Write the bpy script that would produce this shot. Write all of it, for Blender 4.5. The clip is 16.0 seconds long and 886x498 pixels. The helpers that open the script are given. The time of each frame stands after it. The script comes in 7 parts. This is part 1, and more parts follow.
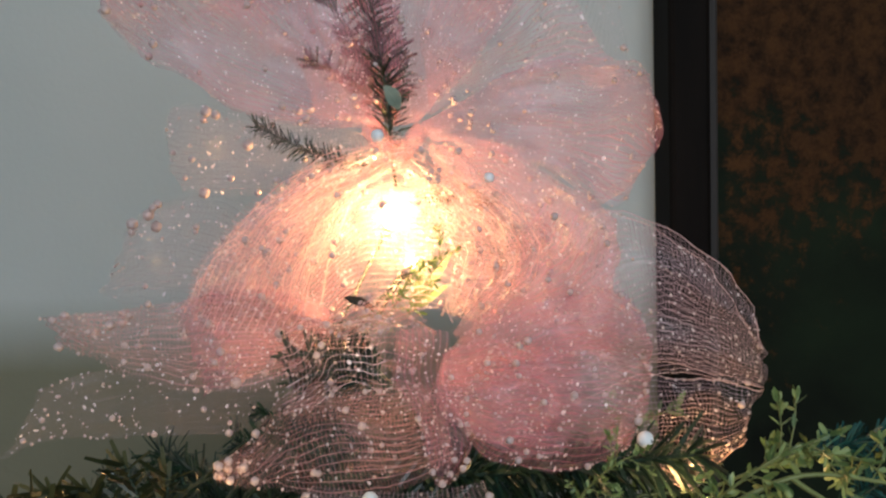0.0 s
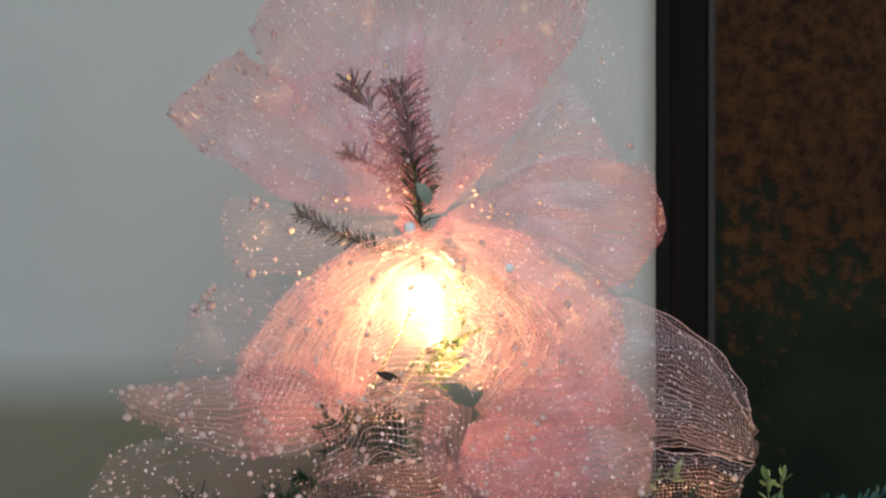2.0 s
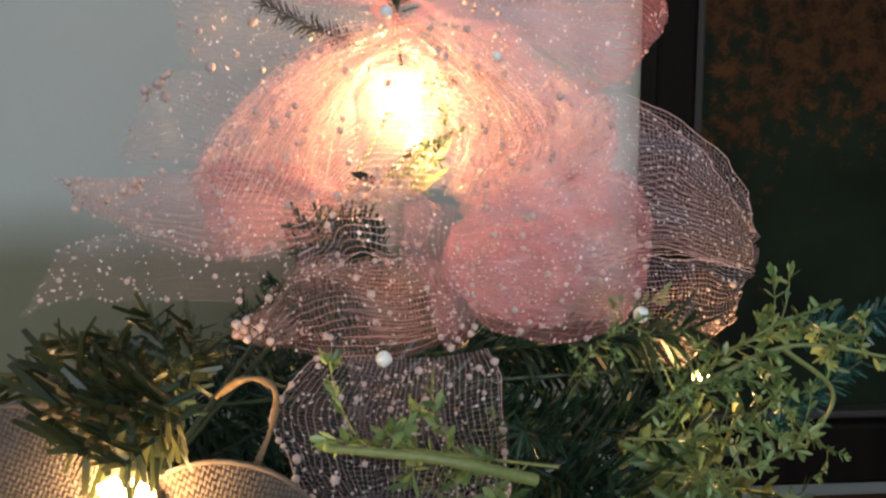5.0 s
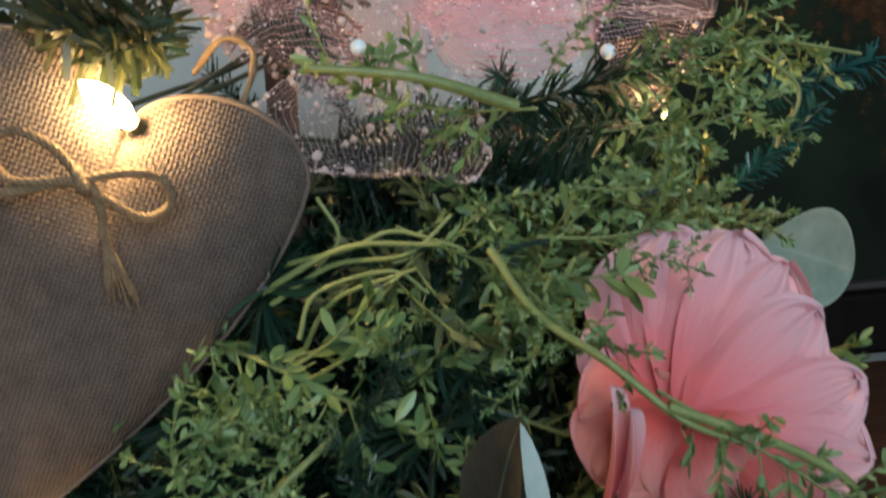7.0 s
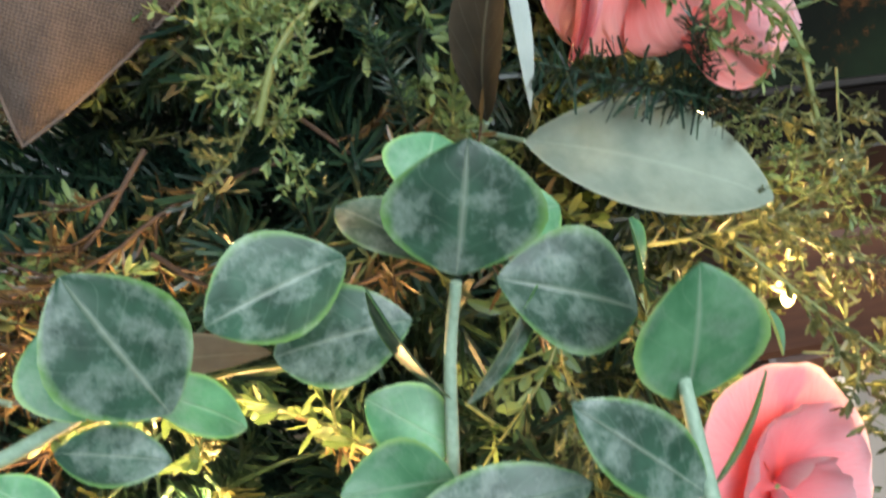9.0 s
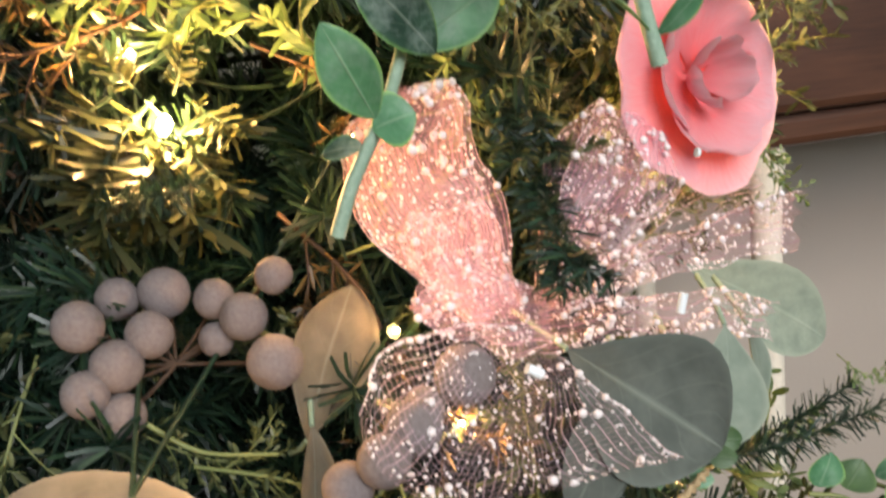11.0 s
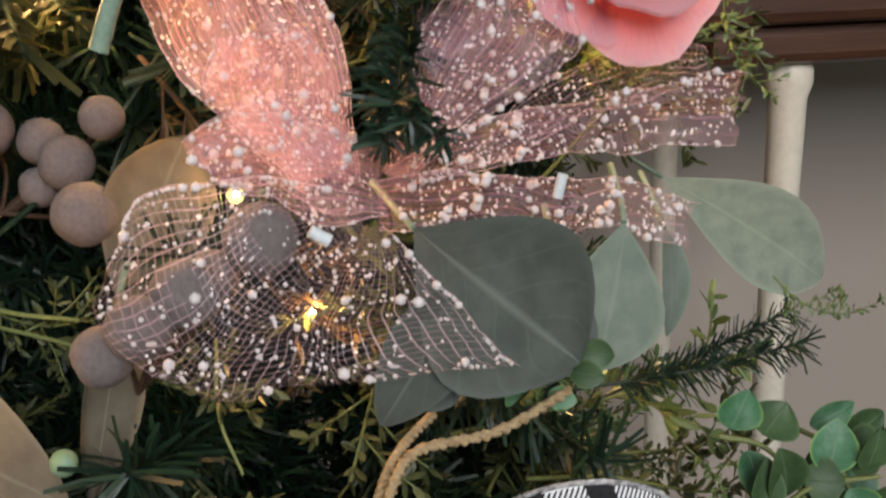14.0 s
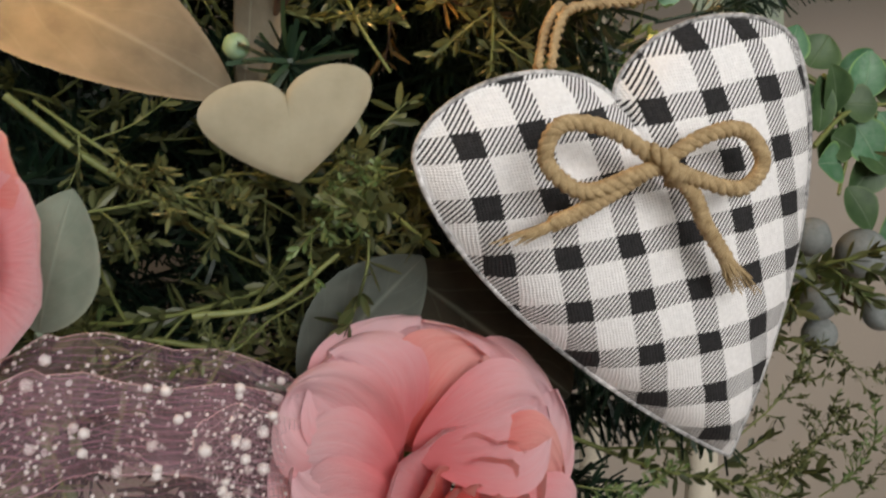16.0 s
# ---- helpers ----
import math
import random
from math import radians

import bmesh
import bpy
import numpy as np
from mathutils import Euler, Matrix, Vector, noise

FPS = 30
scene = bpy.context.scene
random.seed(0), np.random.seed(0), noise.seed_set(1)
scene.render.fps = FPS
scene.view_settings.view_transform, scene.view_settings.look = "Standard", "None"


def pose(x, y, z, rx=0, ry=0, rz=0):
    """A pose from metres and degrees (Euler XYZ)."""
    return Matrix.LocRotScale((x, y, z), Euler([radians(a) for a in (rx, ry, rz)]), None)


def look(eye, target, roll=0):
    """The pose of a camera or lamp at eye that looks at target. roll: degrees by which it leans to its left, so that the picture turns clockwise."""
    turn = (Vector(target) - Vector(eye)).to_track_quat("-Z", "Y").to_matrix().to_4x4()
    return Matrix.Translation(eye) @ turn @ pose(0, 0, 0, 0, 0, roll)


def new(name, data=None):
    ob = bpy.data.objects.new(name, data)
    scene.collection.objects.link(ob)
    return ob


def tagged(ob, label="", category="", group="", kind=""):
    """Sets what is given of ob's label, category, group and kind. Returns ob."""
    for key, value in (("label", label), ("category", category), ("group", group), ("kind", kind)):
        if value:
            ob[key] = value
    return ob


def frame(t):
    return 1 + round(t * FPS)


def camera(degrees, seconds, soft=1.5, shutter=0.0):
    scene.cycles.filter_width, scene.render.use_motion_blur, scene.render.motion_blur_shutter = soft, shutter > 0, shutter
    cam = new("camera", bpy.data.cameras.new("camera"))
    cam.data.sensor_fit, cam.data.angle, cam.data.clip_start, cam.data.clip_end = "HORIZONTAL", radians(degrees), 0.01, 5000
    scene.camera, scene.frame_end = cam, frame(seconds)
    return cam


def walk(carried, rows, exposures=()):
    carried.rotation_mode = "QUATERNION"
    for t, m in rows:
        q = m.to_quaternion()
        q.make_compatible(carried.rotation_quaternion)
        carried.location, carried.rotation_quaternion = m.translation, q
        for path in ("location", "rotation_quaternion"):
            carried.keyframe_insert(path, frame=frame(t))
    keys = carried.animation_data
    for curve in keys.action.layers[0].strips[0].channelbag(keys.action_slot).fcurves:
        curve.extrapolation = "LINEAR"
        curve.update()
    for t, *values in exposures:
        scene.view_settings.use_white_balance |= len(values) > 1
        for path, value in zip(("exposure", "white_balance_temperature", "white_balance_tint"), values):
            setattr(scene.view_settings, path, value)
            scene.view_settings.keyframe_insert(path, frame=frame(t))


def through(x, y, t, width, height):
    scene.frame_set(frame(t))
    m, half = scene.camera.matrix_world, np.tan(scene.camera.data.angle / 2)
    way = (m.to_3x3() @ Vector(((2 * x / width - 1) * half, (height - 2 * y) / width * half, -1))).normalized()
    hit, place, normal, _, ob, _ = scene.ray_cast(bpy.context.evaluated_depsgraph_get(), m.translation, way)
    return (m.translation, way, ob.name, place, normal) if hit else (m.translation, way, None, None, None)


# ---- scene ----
cam = camera(50.0, 16.0, soft=2.3, shutter=0.4)
PATH = [
    (0, -0.0087, -0.0031, 1.3568, -2.16, -3.96, 1.53),
    (0.5, -0.0081, -0.0132, 1.3579, -2.33, -1.86, 1.25),
    (1, -0.0124, -0.0252, 1.3644, -1.72, -0.74, 1.15),
    (1.5, -0.0193, -0.0373, 1.3738, -2.13, -0.69, 0.76),
    (2, -0.0201, -0.0394, 1.3743, -2.22, -1.32, 0.30),
    (2.5, -0.0190, -0.0313, 1.3681, -3.00, -2.73, 0.21),
    (3, -0.0245, -0.0243, 1.3625, -3.67, -3.83, -0.04),
    (5.5, -0.0221, -0.0099, 1.3306, -4.20, -9.19, 0.35),
    (6, -0.0131, -0.0116, 1.3074, -4.03, -8.23, 1.54),
    (6.5, -0.0200, -0.0154, 1.2636, -4.83, -4.89, 3.36),
    (7, -0.0322, -0.0260, 1.2423, -6.82, -7.09, 3.36),
    (7.5, -0.0447, -0.0433, 1.2267, -8.32, -7.92, 3.86),
    (8, -0.0673, -0.0509, 1.2129, -8.58, -9.23, 3.90),
    (8.5, -0.0693, -0.0644, 1.1858, -10.29, -10.81, 4.03),
    (9, -0.0607, -0.0701, 1.1491, -11.07, -10.84, 6.08),
    (9.5, -0.0778, -0.0753, 1.1289, -12.58, -12.47, 6.41),
    (10, -0.0808, -0.1060, 1.0907, -12.94, -10.46, 6.33),
    (10.2, -0.0859, -0.1138, 1.0809, -13.35, -10.65, 6.31),
    (12.3, -0.0679, -0.1273, 1.0101, -12.49, -15.95, 4.38),
    (12.5, -0.0641, -0.1239, 1.0123, -11.72, -14.50, 4.55),
    (13, -0.0319, -0.1181, 1.0145, -10.75, -13.57, 3.21),
    (13.5, -0.0210, -0.1032, 1.0161, -7.81, -14.50, 1.75),
    (14, -0.0123, -0.0957, 1.0105, -7.45, -16.39, 2.06),
    (14.5, -0.0297, -0.1045, 0.9648, -10.51, -14.83, 2.13),
    (15, -0.0688, -0.1057, 0.9577, -16.48, -16.34, 0.07),
    (15.5, -0.0878, -0.1185, 0.9386, -17.19, -17.95, 1.44),
    (16, -0.0964, -0.1307, 0.9276, -16.50, -18.58, 2.53),
]
walk(cam, [(t, pose(x, y, z, 90 + p, r, w)) for t, x, y, z, w, p, r in PATH],
     exposures=[(0.0, -0.12, 6200, 11), (2.5, -0.02, 6200, 12), (5.5, -0.12, 6200, 9), (6.3, -0.2, 6000, 5), (7.4, 0.55, 5600, 3), (8.2, 1.22, 5900, 6), (10.2, 1.12, 6800, 13), (12.3, 0.52, 7000, 17), (13.5, 0.28, 6700, 17), (14.5, 0.4, 7000, 14), (15.0, 0.55, 7200, 16), (16.0, 0.33, 7400, 15)])

# ---- world and large light ----
world = bpy.data.worlds.new("world")
scene.world = world
world.use_nodes = True
wn = world.node_tree
sky = wn.nodes.new("ShaderNodeTexSky")
sky.sky_type = "NISHITA"
sky.sun_disc = False
sky.sun_elevation, sky.sun_rotation = radians(35), radians(200)
wn.nodes["Background"].inputs["Strength"].default_value = 0.1
wn.links.new(sky.outputs[0], wn.nodes["Background"].inputs["Color"])


def area(name, eye, target, w, h, power, colour):
    data = bpy.data.lights.new(name, "AREA")
    data.shape, data.size, data.size_y, data.energy, data.color = "RECTANGLE", w, h, power, colour
    ob = new(name, data)
    ob.matrix_world = look(eye, target)
    return ob


area("window_daylight", (0.25, -1.74, 1.85), (0.05, 0.0, 1.2), 1.3, 1.05, 32, (0.88, 0.95, 1.0))

# ---- materials ----


class Nodes:
    """A thin wrapper that adds and links shader nodes."""

    def __init__(self, name):
        self.mat = bpy.data.materials.new(name)
        self.mat.use_nodes = True
        self.tree = self.mat.node_tree
        self.bsdf = self.tree.nodes["Principled BSDF"]
        self.out = self.tree.nodes["Material Output"]

    def add(self, kind, values=None, operation="", blend_type=""):
        n = self.tree.nodes.new(kind)
        if operation:
            n.operation = operation
        if blend_type:
            n.data_type, n.blend_type = "RGBA", blend_type
        for k, v in (values or {}).items():
            if hasattr(v, "is_output"):
                self.tree.links.new(v, n.inputs[k])
            else:
                n.inputs[k].default_value = v
        return n

    def math(self, op, a, b=0.5, c=0.5):
        return self.add("ShaderNodeMath", {0: a, 1: b, 2: c}, operation=op).outputs[0]

    def mix(self, f, a, b, blend="MIX"):
        n = self.add("ShaderNodeMix", blend_type=blend)
        for s, v in ((0, f), (6, a), (7, b)):
            if hasattr(v, "is_output"):
                self.tree.links.new(v, n.inputs[s])
            else:
                n.inputs[s].default_value = v
        return n.outputs[2]

    def noise(self, scale, detail=3.0, vec=None, rough=0.55):
        n = self.add("ShaderNodeTexNoise", {"Scale": scale, "Detail": detail, "Roughness": rough})
        self.tree.links.new(vec or self.coord(), n.inputs["Vector"])
        return n.outputs[0]

    def coord(self, which="Object"):
        return self.add("ShaderNodeTexCoord").outputs[which]

    def ramp(self, fac, stops):
        n = self.add("ShaderNodeValToRGB", {0: fac})
        els = n.color_ramp.elements
        els[0].position, els[0].color = stops[0]
        els[1].position, els[1].color = stops[-1]
        for p, c in stops[1:-1]:
            els.new(p).color = c
        return n.outputs[0]

    def set(self, **kw):
        for k, v in kw.items():
            s = self.bsdf.inputs[k.replace("_", " ")]
            if hasattr(v, "is_output"):
                self.tree.links.new(v, s)
            else:
                s.default_value = v
        return self

    def bump(self, height, dist=0.001, strength=0.5):
        n = self.add("ShaderNodeBump", {"Height": height, "Distance": dist, "Strength": strength})
        self.tree.links.new(n.outputs[0], self.bsdf.inputs["Normal"])
        return self

    def thin(self, amount, colour):
        """Lets part of the light through a thin sheet."""
        t = self.add("ShaderNodeBsdfTranslucent", {"Color": colour})
        m = self.add("ShaderNodeMixShader", {0: amount, 1: self.bsdf.outputs[0], 2: t.outputs[0]})
        self.tree.links.new(m.outputs[0], self.out.inputs[0])
        return self


def rgb(r, g, b):
    return (r, g, b, 1.0)


def plain(name, c1, c2, scale, rough=0.6, metal=0.0, bump=0.0005, fine=8.0):
    n = Nodes(name)
    a = n.noise(scale, 4.0)
    b = n.noise(scale * fine, 3.0)
    f = n.math("MULTIPLY_ADD", b, 0.45, n.math("MULTIPLY", a, 0.55))
    n.set(Base_Color=n.ramp(f, [(0.32, c1), (0.68, c2)]), Roughness=rough, Metallic=metal)
    n.bump(b, bump)
    return n


M_WALL = plain("painted_plaster", rgb(0.42, 0.445, 0.425), rgb(0.47, 0.495, 0.475), 3.0, 0.8, bump=0.0006, fine=60).mat


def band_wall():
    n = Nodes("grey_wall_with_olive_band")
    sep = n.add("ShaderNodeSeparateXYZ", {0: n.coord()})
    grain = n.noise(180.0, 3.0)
    # A soft-edged olive band, and taupe lower down, are mixed into the base colour.
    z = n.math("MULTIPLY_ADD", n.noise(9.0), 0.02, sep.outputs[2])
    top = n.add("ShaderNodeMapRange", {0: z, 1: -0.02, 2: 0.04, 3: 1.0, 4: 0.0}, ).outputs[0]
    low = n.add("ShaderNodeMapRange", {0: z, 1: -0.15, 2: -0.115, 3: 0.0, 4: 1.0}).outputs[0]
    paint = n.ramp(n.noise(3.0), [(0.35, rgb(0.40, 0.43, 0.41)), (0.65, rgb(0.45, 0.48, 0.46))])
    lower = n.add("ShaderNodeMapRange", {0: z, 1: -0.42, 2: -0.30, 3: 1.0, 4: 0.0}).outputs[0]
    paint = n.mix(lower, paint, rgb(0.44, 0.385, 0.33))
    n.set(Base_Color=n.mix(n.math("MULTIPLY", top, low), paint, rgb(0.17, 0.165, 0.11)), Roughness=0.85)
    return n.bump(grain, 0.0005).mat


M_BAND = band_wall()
M_CEIL = plain("ceiling_paint", rgb(0.75, 0.75, 0.73), rgb(0.8, 0.8, 0.78), 3.0, 0.9).mat
M_FLOOR = plain("floor_boards", rgb(0.16, 0.10, 0.06), rgb(0.27, 0.17, 0.1), 6.0, 0.45).mat
M_LEG = plain("cream_leg_paint", rgb(0.62, 0.57, 0.47), rgb(0.74, 0.69, 0.58), 30.0, 0.45, bump=0.0003).mat


def wood(name, c1, c2, axis=0, gloss=0.4):
    n = Nodes(name)
    sc = [14.0, 14.0, 14.0]
    sc[axis] = 1.2
    mp = n.add("ShaderNodeMapping", {"Vector": n.coord(), "Scale": sc})
    g = n.noise(6.0, 6.0, mp.outputs[0], 0.65)
    n.set(Base_Color=n.ramp(g, [(0.3, c1), (0.7, c2)]), Roughness=gloss, Specular_IOR_Level=0.5 if gloss < 0.6 else 0.08)
    return n.bump(g, 0.0006).mat


M_DARKWOOD = wood("dark_stained_wood", rgb(0.026, 0.010, 0.006), rgb(0.085, 0.035, 0.018), 0)
M_FRAME = wood("ebonised_frame_wood", rgb(0.002, 0.0015, 0.0013), rgb(0.006, 0.004, 0.003), 2, 0.7)
M_FRAMELIP = plain("worn_frame_lip", rgb(0.012, 0.010, 0.009), rgb(0.02, 0.016, 0.014), 40.0, 0.75).mat


def rust_panel():
    n = Nodes("green_patina_with_rust")
    co = n.coord()
    big = n.noise(4.2, 5.0, co, 0.6)
    fine = n.noise(75.0, 7.0, co, 0.8)
    sep = n.add("ShaderNodeSeparateXYZ", {0: co})
    high = n.add("ShaderNodeMapRange", {0: sep.outputs[2], 1: -0.40, 2: -0.06, 3: -0.10, 4: 0.17}).outputs[0]
    f = n.math("ADD", n.math("MULTIPLY_ADD", fine, 0.45, n.math("MULTIPLY", big, 0.6)), high)
    mask = n.ramp(f, [(0.53, rgb(0, 0, 0)), (0.58, rgb(1, 1, 1))])
    green = n.ramp(n.noise(12.0, 4.0, co), [(0.3, rgb(0.003, 0.0045, 0.0026)), (0.72, rgb(0.009, 0.017, 0.0075))])
    rust = n.ramp(fine, [(0.36, rgb(0.005, 0.0025, 0.0014)), (0.66, rgb(0.060, 0.026, 0.008))])
    n.set(Base_Color=n.mix(mask, green, rust), Roughness=0.85, Specular_IOR_Level=0.15)
    return n.bump(f, 0.003, 0.6).mat


M_PANEL = rust_panel()


def leaf_mat(name, dark, light, edge, through=0.25, rough=0.5, powder=0.0, veins=0.25):
    """A leaf whose UV runs 0..1 along it and -1..1 across: pale veins, a lighter rim and blotches."""
    n = Nodes(name)
    uv = n.add("ShaderNodeSeparateXYZ", {0: n.coord("UV")})
    across = n.math("ABSOLUTE", uv.outputs[1])
    blot = n.noise(110.0, 4.0)
    base = n.ramp(blot, [(0.32, dark), (0.7, light)])
    vein = n.math("SUBTRACT", 1.0, n.math("MULTIPLY", across, 14.0))
    side = n.math("PINGPONG", n.math("MULTIPLY_ADD", n.noise(140.0), 0.05, n.math("MULTIPLY_ADD", across, -0.35, uv.outputs[0])), 0.09)
    side = n.math("MULTIPLY", n.math("LESS_THAN", side, 0.007), 0.16)
    v = n.add("ShaderNodeClamp", {0: n.math("MAXIMUM", vein, side)}).outputs[0]
    col = n.mix(n.math("MULTIPLY", v, veins), base, tuple(0.4 * a + 0.6 * b for a, b in zip(light, (0.55, 0.62, 0.5, 1))))
    rim = n.add("ShaderNodeMapRange", {0: across, 1: 0.84, 2: 1.0, 3: 0.0, 4: 0.85}).outputs[0]
    col = n.mix(rim, col, edge)
    if powder:
        p = n.ramp(n.noise(120.0, 6.0, None, 0.7), [(0.46, rgb(0, 0, 0)), (0.75, rgb(1, 1, 1))])
        col = n.mix(n.math("MULTIPLY", p, powder), col, rgb(0.42, 0.52, 0.46))
    tint = n.add("ShaderNodeHueSaturation", {"Color": col, "Value": n.math("MULTIPLY_ADD", n.add("ShaderNodeObjectInfo").outputs["Random"], 0.4, 0.8)})
    n.set(Base_Color=tint.outputs[0], Roughness=rough)
    n.bump(n.math("ADD", blot, v), 0.0004, 0.5)
    return n.thin(through, tint.outputs[0]).mat


M_EUCA = leaf_mat("eucalyptus_leaf", rgb(0.012, 0.045, 0.026), rgb(0.042, 0.115, 0.07), rgb(0.16, 0.34, 0.08), 0.25, 0.42, 0.65, 0.5)
M_EUCALIGHT = leaf_mat("young_eucalyptus_leaf", rgb(0.05, 0.18, 0.08), rgb(0.14, 0.34, 0.18), rgb(0.30, 0.52, 0.14), 0.35, 0.45, 0.4, 0.45)
M_LAMB = leaf_mat("felted_sage_leaf", rgb(0.20, 0.255, 0.20), rgb(0.29, 0.345, 0.275), rgb(0.33, 0.38, 0.30), 0.25, 0.9)
M_PALELEAF = leaf_mat("pale_felted_leaf_edge", rgb(0.40, 0.47, 0.44), rgb(0.50, 0.57, 0.53), rgb(0.56, 0.62, 0.58), 0.25, 0.9)
# Dull sage, darkened in colour for the shade under ribbon and heart.
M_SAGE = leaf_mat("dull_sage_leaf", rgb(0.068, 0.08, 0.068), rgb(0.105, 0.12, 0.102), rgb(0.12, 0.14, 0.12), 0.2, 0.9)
M_TAN = leaf_mat("felted_tan_leaf", rgb(0.15, 0.13, 0.092), rgb(0.225, 0.195, 0.14), rgb(0.26, 0.225, 0.165), 0.3, 0.9)
M_CREAM = leaf_mat("felted_cream_leaf", rgb(0.36, 0.30, 0.20), rgb(0.48, 0.42, 0.30), rgb(0.53, 0.47, 0.35), 0.3, 0.9)
# Brown leaf taken down to near black: its shade is put into the colour.
M_BROWNLEAF = leaf_mat("shaded_brown_leaf", rgb(0.02, 0.018, 0.011), rgb(0.04, 0.034, 0.021), rgb(0.05, 0.043, 0.027), 0.12, 0.9)
M_IVY = leaf_mat("deep_green_leaf", rgb(0.035, 0.085, 0.03), rgb(0.085, 0.16, 0.06), rgb(0.13, 0.22, 0.09), 0.3, 0.5)


def island_mat(name, stops, rough, through, scale=60.0):
    n = Nodes(name)
    r = n.add("ShaderNodeNewGeometry").outputs["Random Per Island"]
    f = n.math("MULTIPLY_ADD", n.noise(scale), 0.3, n.math("MULTIPLY", r, 0.75))
    c = n.ramp(f, stops)
    n.set(Base_Color=c, Roughness=rough)
    return n.thin(through, c).mat if through else n.mat


M_NEEDLE = island_mat("dark_pine_needles", [(0.05, rgb(0.004, 0.014, 0.010)), (0.6, rgb(0.011, 0.034, 0.02)), (0.95, rgb(0.028, 0.06, 0.026))], 0.38, 0.12)
# Flat needles beside two bulbs: the yellow light on them is put into the colour.
M_OLIVE = island_mat("lit_olive_needles", [(0.05, rgb(0.010, 0.017, 0.008)), (0.6, rgb(0.035, 0.044, 0.016)), (0.95, rgb(0.10, 0.098, 0.036))], 0.4, 0.25)
M_BLUENEEDLE = island_mat("blue_green_needles", [(0.05, rgb(0.006, 0.03, 0.03)), (0.9, rgb(0.02, 0.085, 0.08))], 0.25, 0.1)
M_MOSS = island_mat("yellow_green_sprig_leaves", [(0.05, rgb(0.03, 0.042, 0.015)), (0.5, rgb(0.075, 0.092, 0.034)), (0.95, rgb(0.19, 0.21, 0.09))], 0.42, 0.3)
M_MOSSGREEN = island_mat("fresh_green_sprig_leaves", [(0.05, rgb(0.05, 0.095, 0.03)), (0.5, rgb(0.14, 0.22, 0.075)), (0.95, rgb(0.31, 0.41, 0.18))], 0.42, 0.3)
M_DRY = island_mat("brown_gold_sprig_leaves", [(0.05, rgb(0.028, 0.018, 0.008)), (0.5, rgb(0.10, 0.062, 0.022)), (0.95, rgb(0.22, 0.145, 0.055))], 0.35, 0.3)
M_STEM = plain("green_plastic_stem", rgb(0.11, 0.14, 0.04), rgb(0.2, 0.225, 0.075), 90.0, 0.5).mat
M_GREYSTEM = plain("powdery_green_stem", rgb(0.15, 0.24, 0.17), rgb(0.26, 0.36, 0.27), 90.0, 0.6).mat
M_BROWN = plain("brown_wrapped_wire", rgb(0.035, 0.02, 0.012), rgb(0.08, 0.045, 0.025), 120.0, 0.8).mat
M_WIRE = plain("dark_green_wire", rgb(0.01, 0.025, 0.014), rgb(0.02, 0.045, 0.024), 200.0, 0.4).mat
M_TWINE = plain("jute_twine", rgb(0.21, 0.135, 0.06), rgb(0.58, 0.43, 0.24), 420.0, 0.9, bump=0.0006).mat
M_TWINEDARK = plain("shaggy_brown_twine", rgb(0.09, 0.055, 0.028), rgb(0.25, 0.17, 0.09), 420.0, 0.95, bump=0.0006).mat
M_BERRY = plain("felted_mauve_berry", rgb(0.125, 0.10, 0.097), rgb(0.21, 0.178, 0.172), 700.0, 0.95, bump=0.0004).mat
M_GREYBERRY = plain("dusty_grey_berry", rgb(0.17, 0.19, 0.19), rgb(0.27, 0.29, 0.285), 500.0, 0.95, bump=0.0004).mat


def petal_mat(name, deep, pale):
    """Silk petals: deep at the foot, pale towards the rim, with fine creases along them."""
    n = Nodes(name)
    uv = n.add("ShaderNodeSeparateXYZ", {0: n.coord("UV")})
    mp = n.add("ShaderNodeMapping", {"Vector": n.coord("UV"), "Scale": (1.5, 9.0, 1.0)})
    cre = n.noise(3.0, 5.0, mp.outputs[0], 0.6)
    f = n.math("MULTIPLY_ADD", cre, 0.35, n.math("MULTIPLY", uv.outputs[0], 0.8))
    c = n.ramp(f, [(0.35, deep), (0.92, pale)])
    n.set(Base_Color=c, Roughness=0.75)
    n.bump(cre, 0.0012, 0.5)
    return n.thin(0.5, c).mat


M_PETAL = petal_mat("coral_pink_silk", rgb(0.82, 0.17, 0.15), rgb(0.90, 0.52, 0.49))
M_PETALPALE = petal_mat("pale_rim_silk", rgb(0.84, 0.26, 0.28), rgb(0.88, 0.62, 0.66))


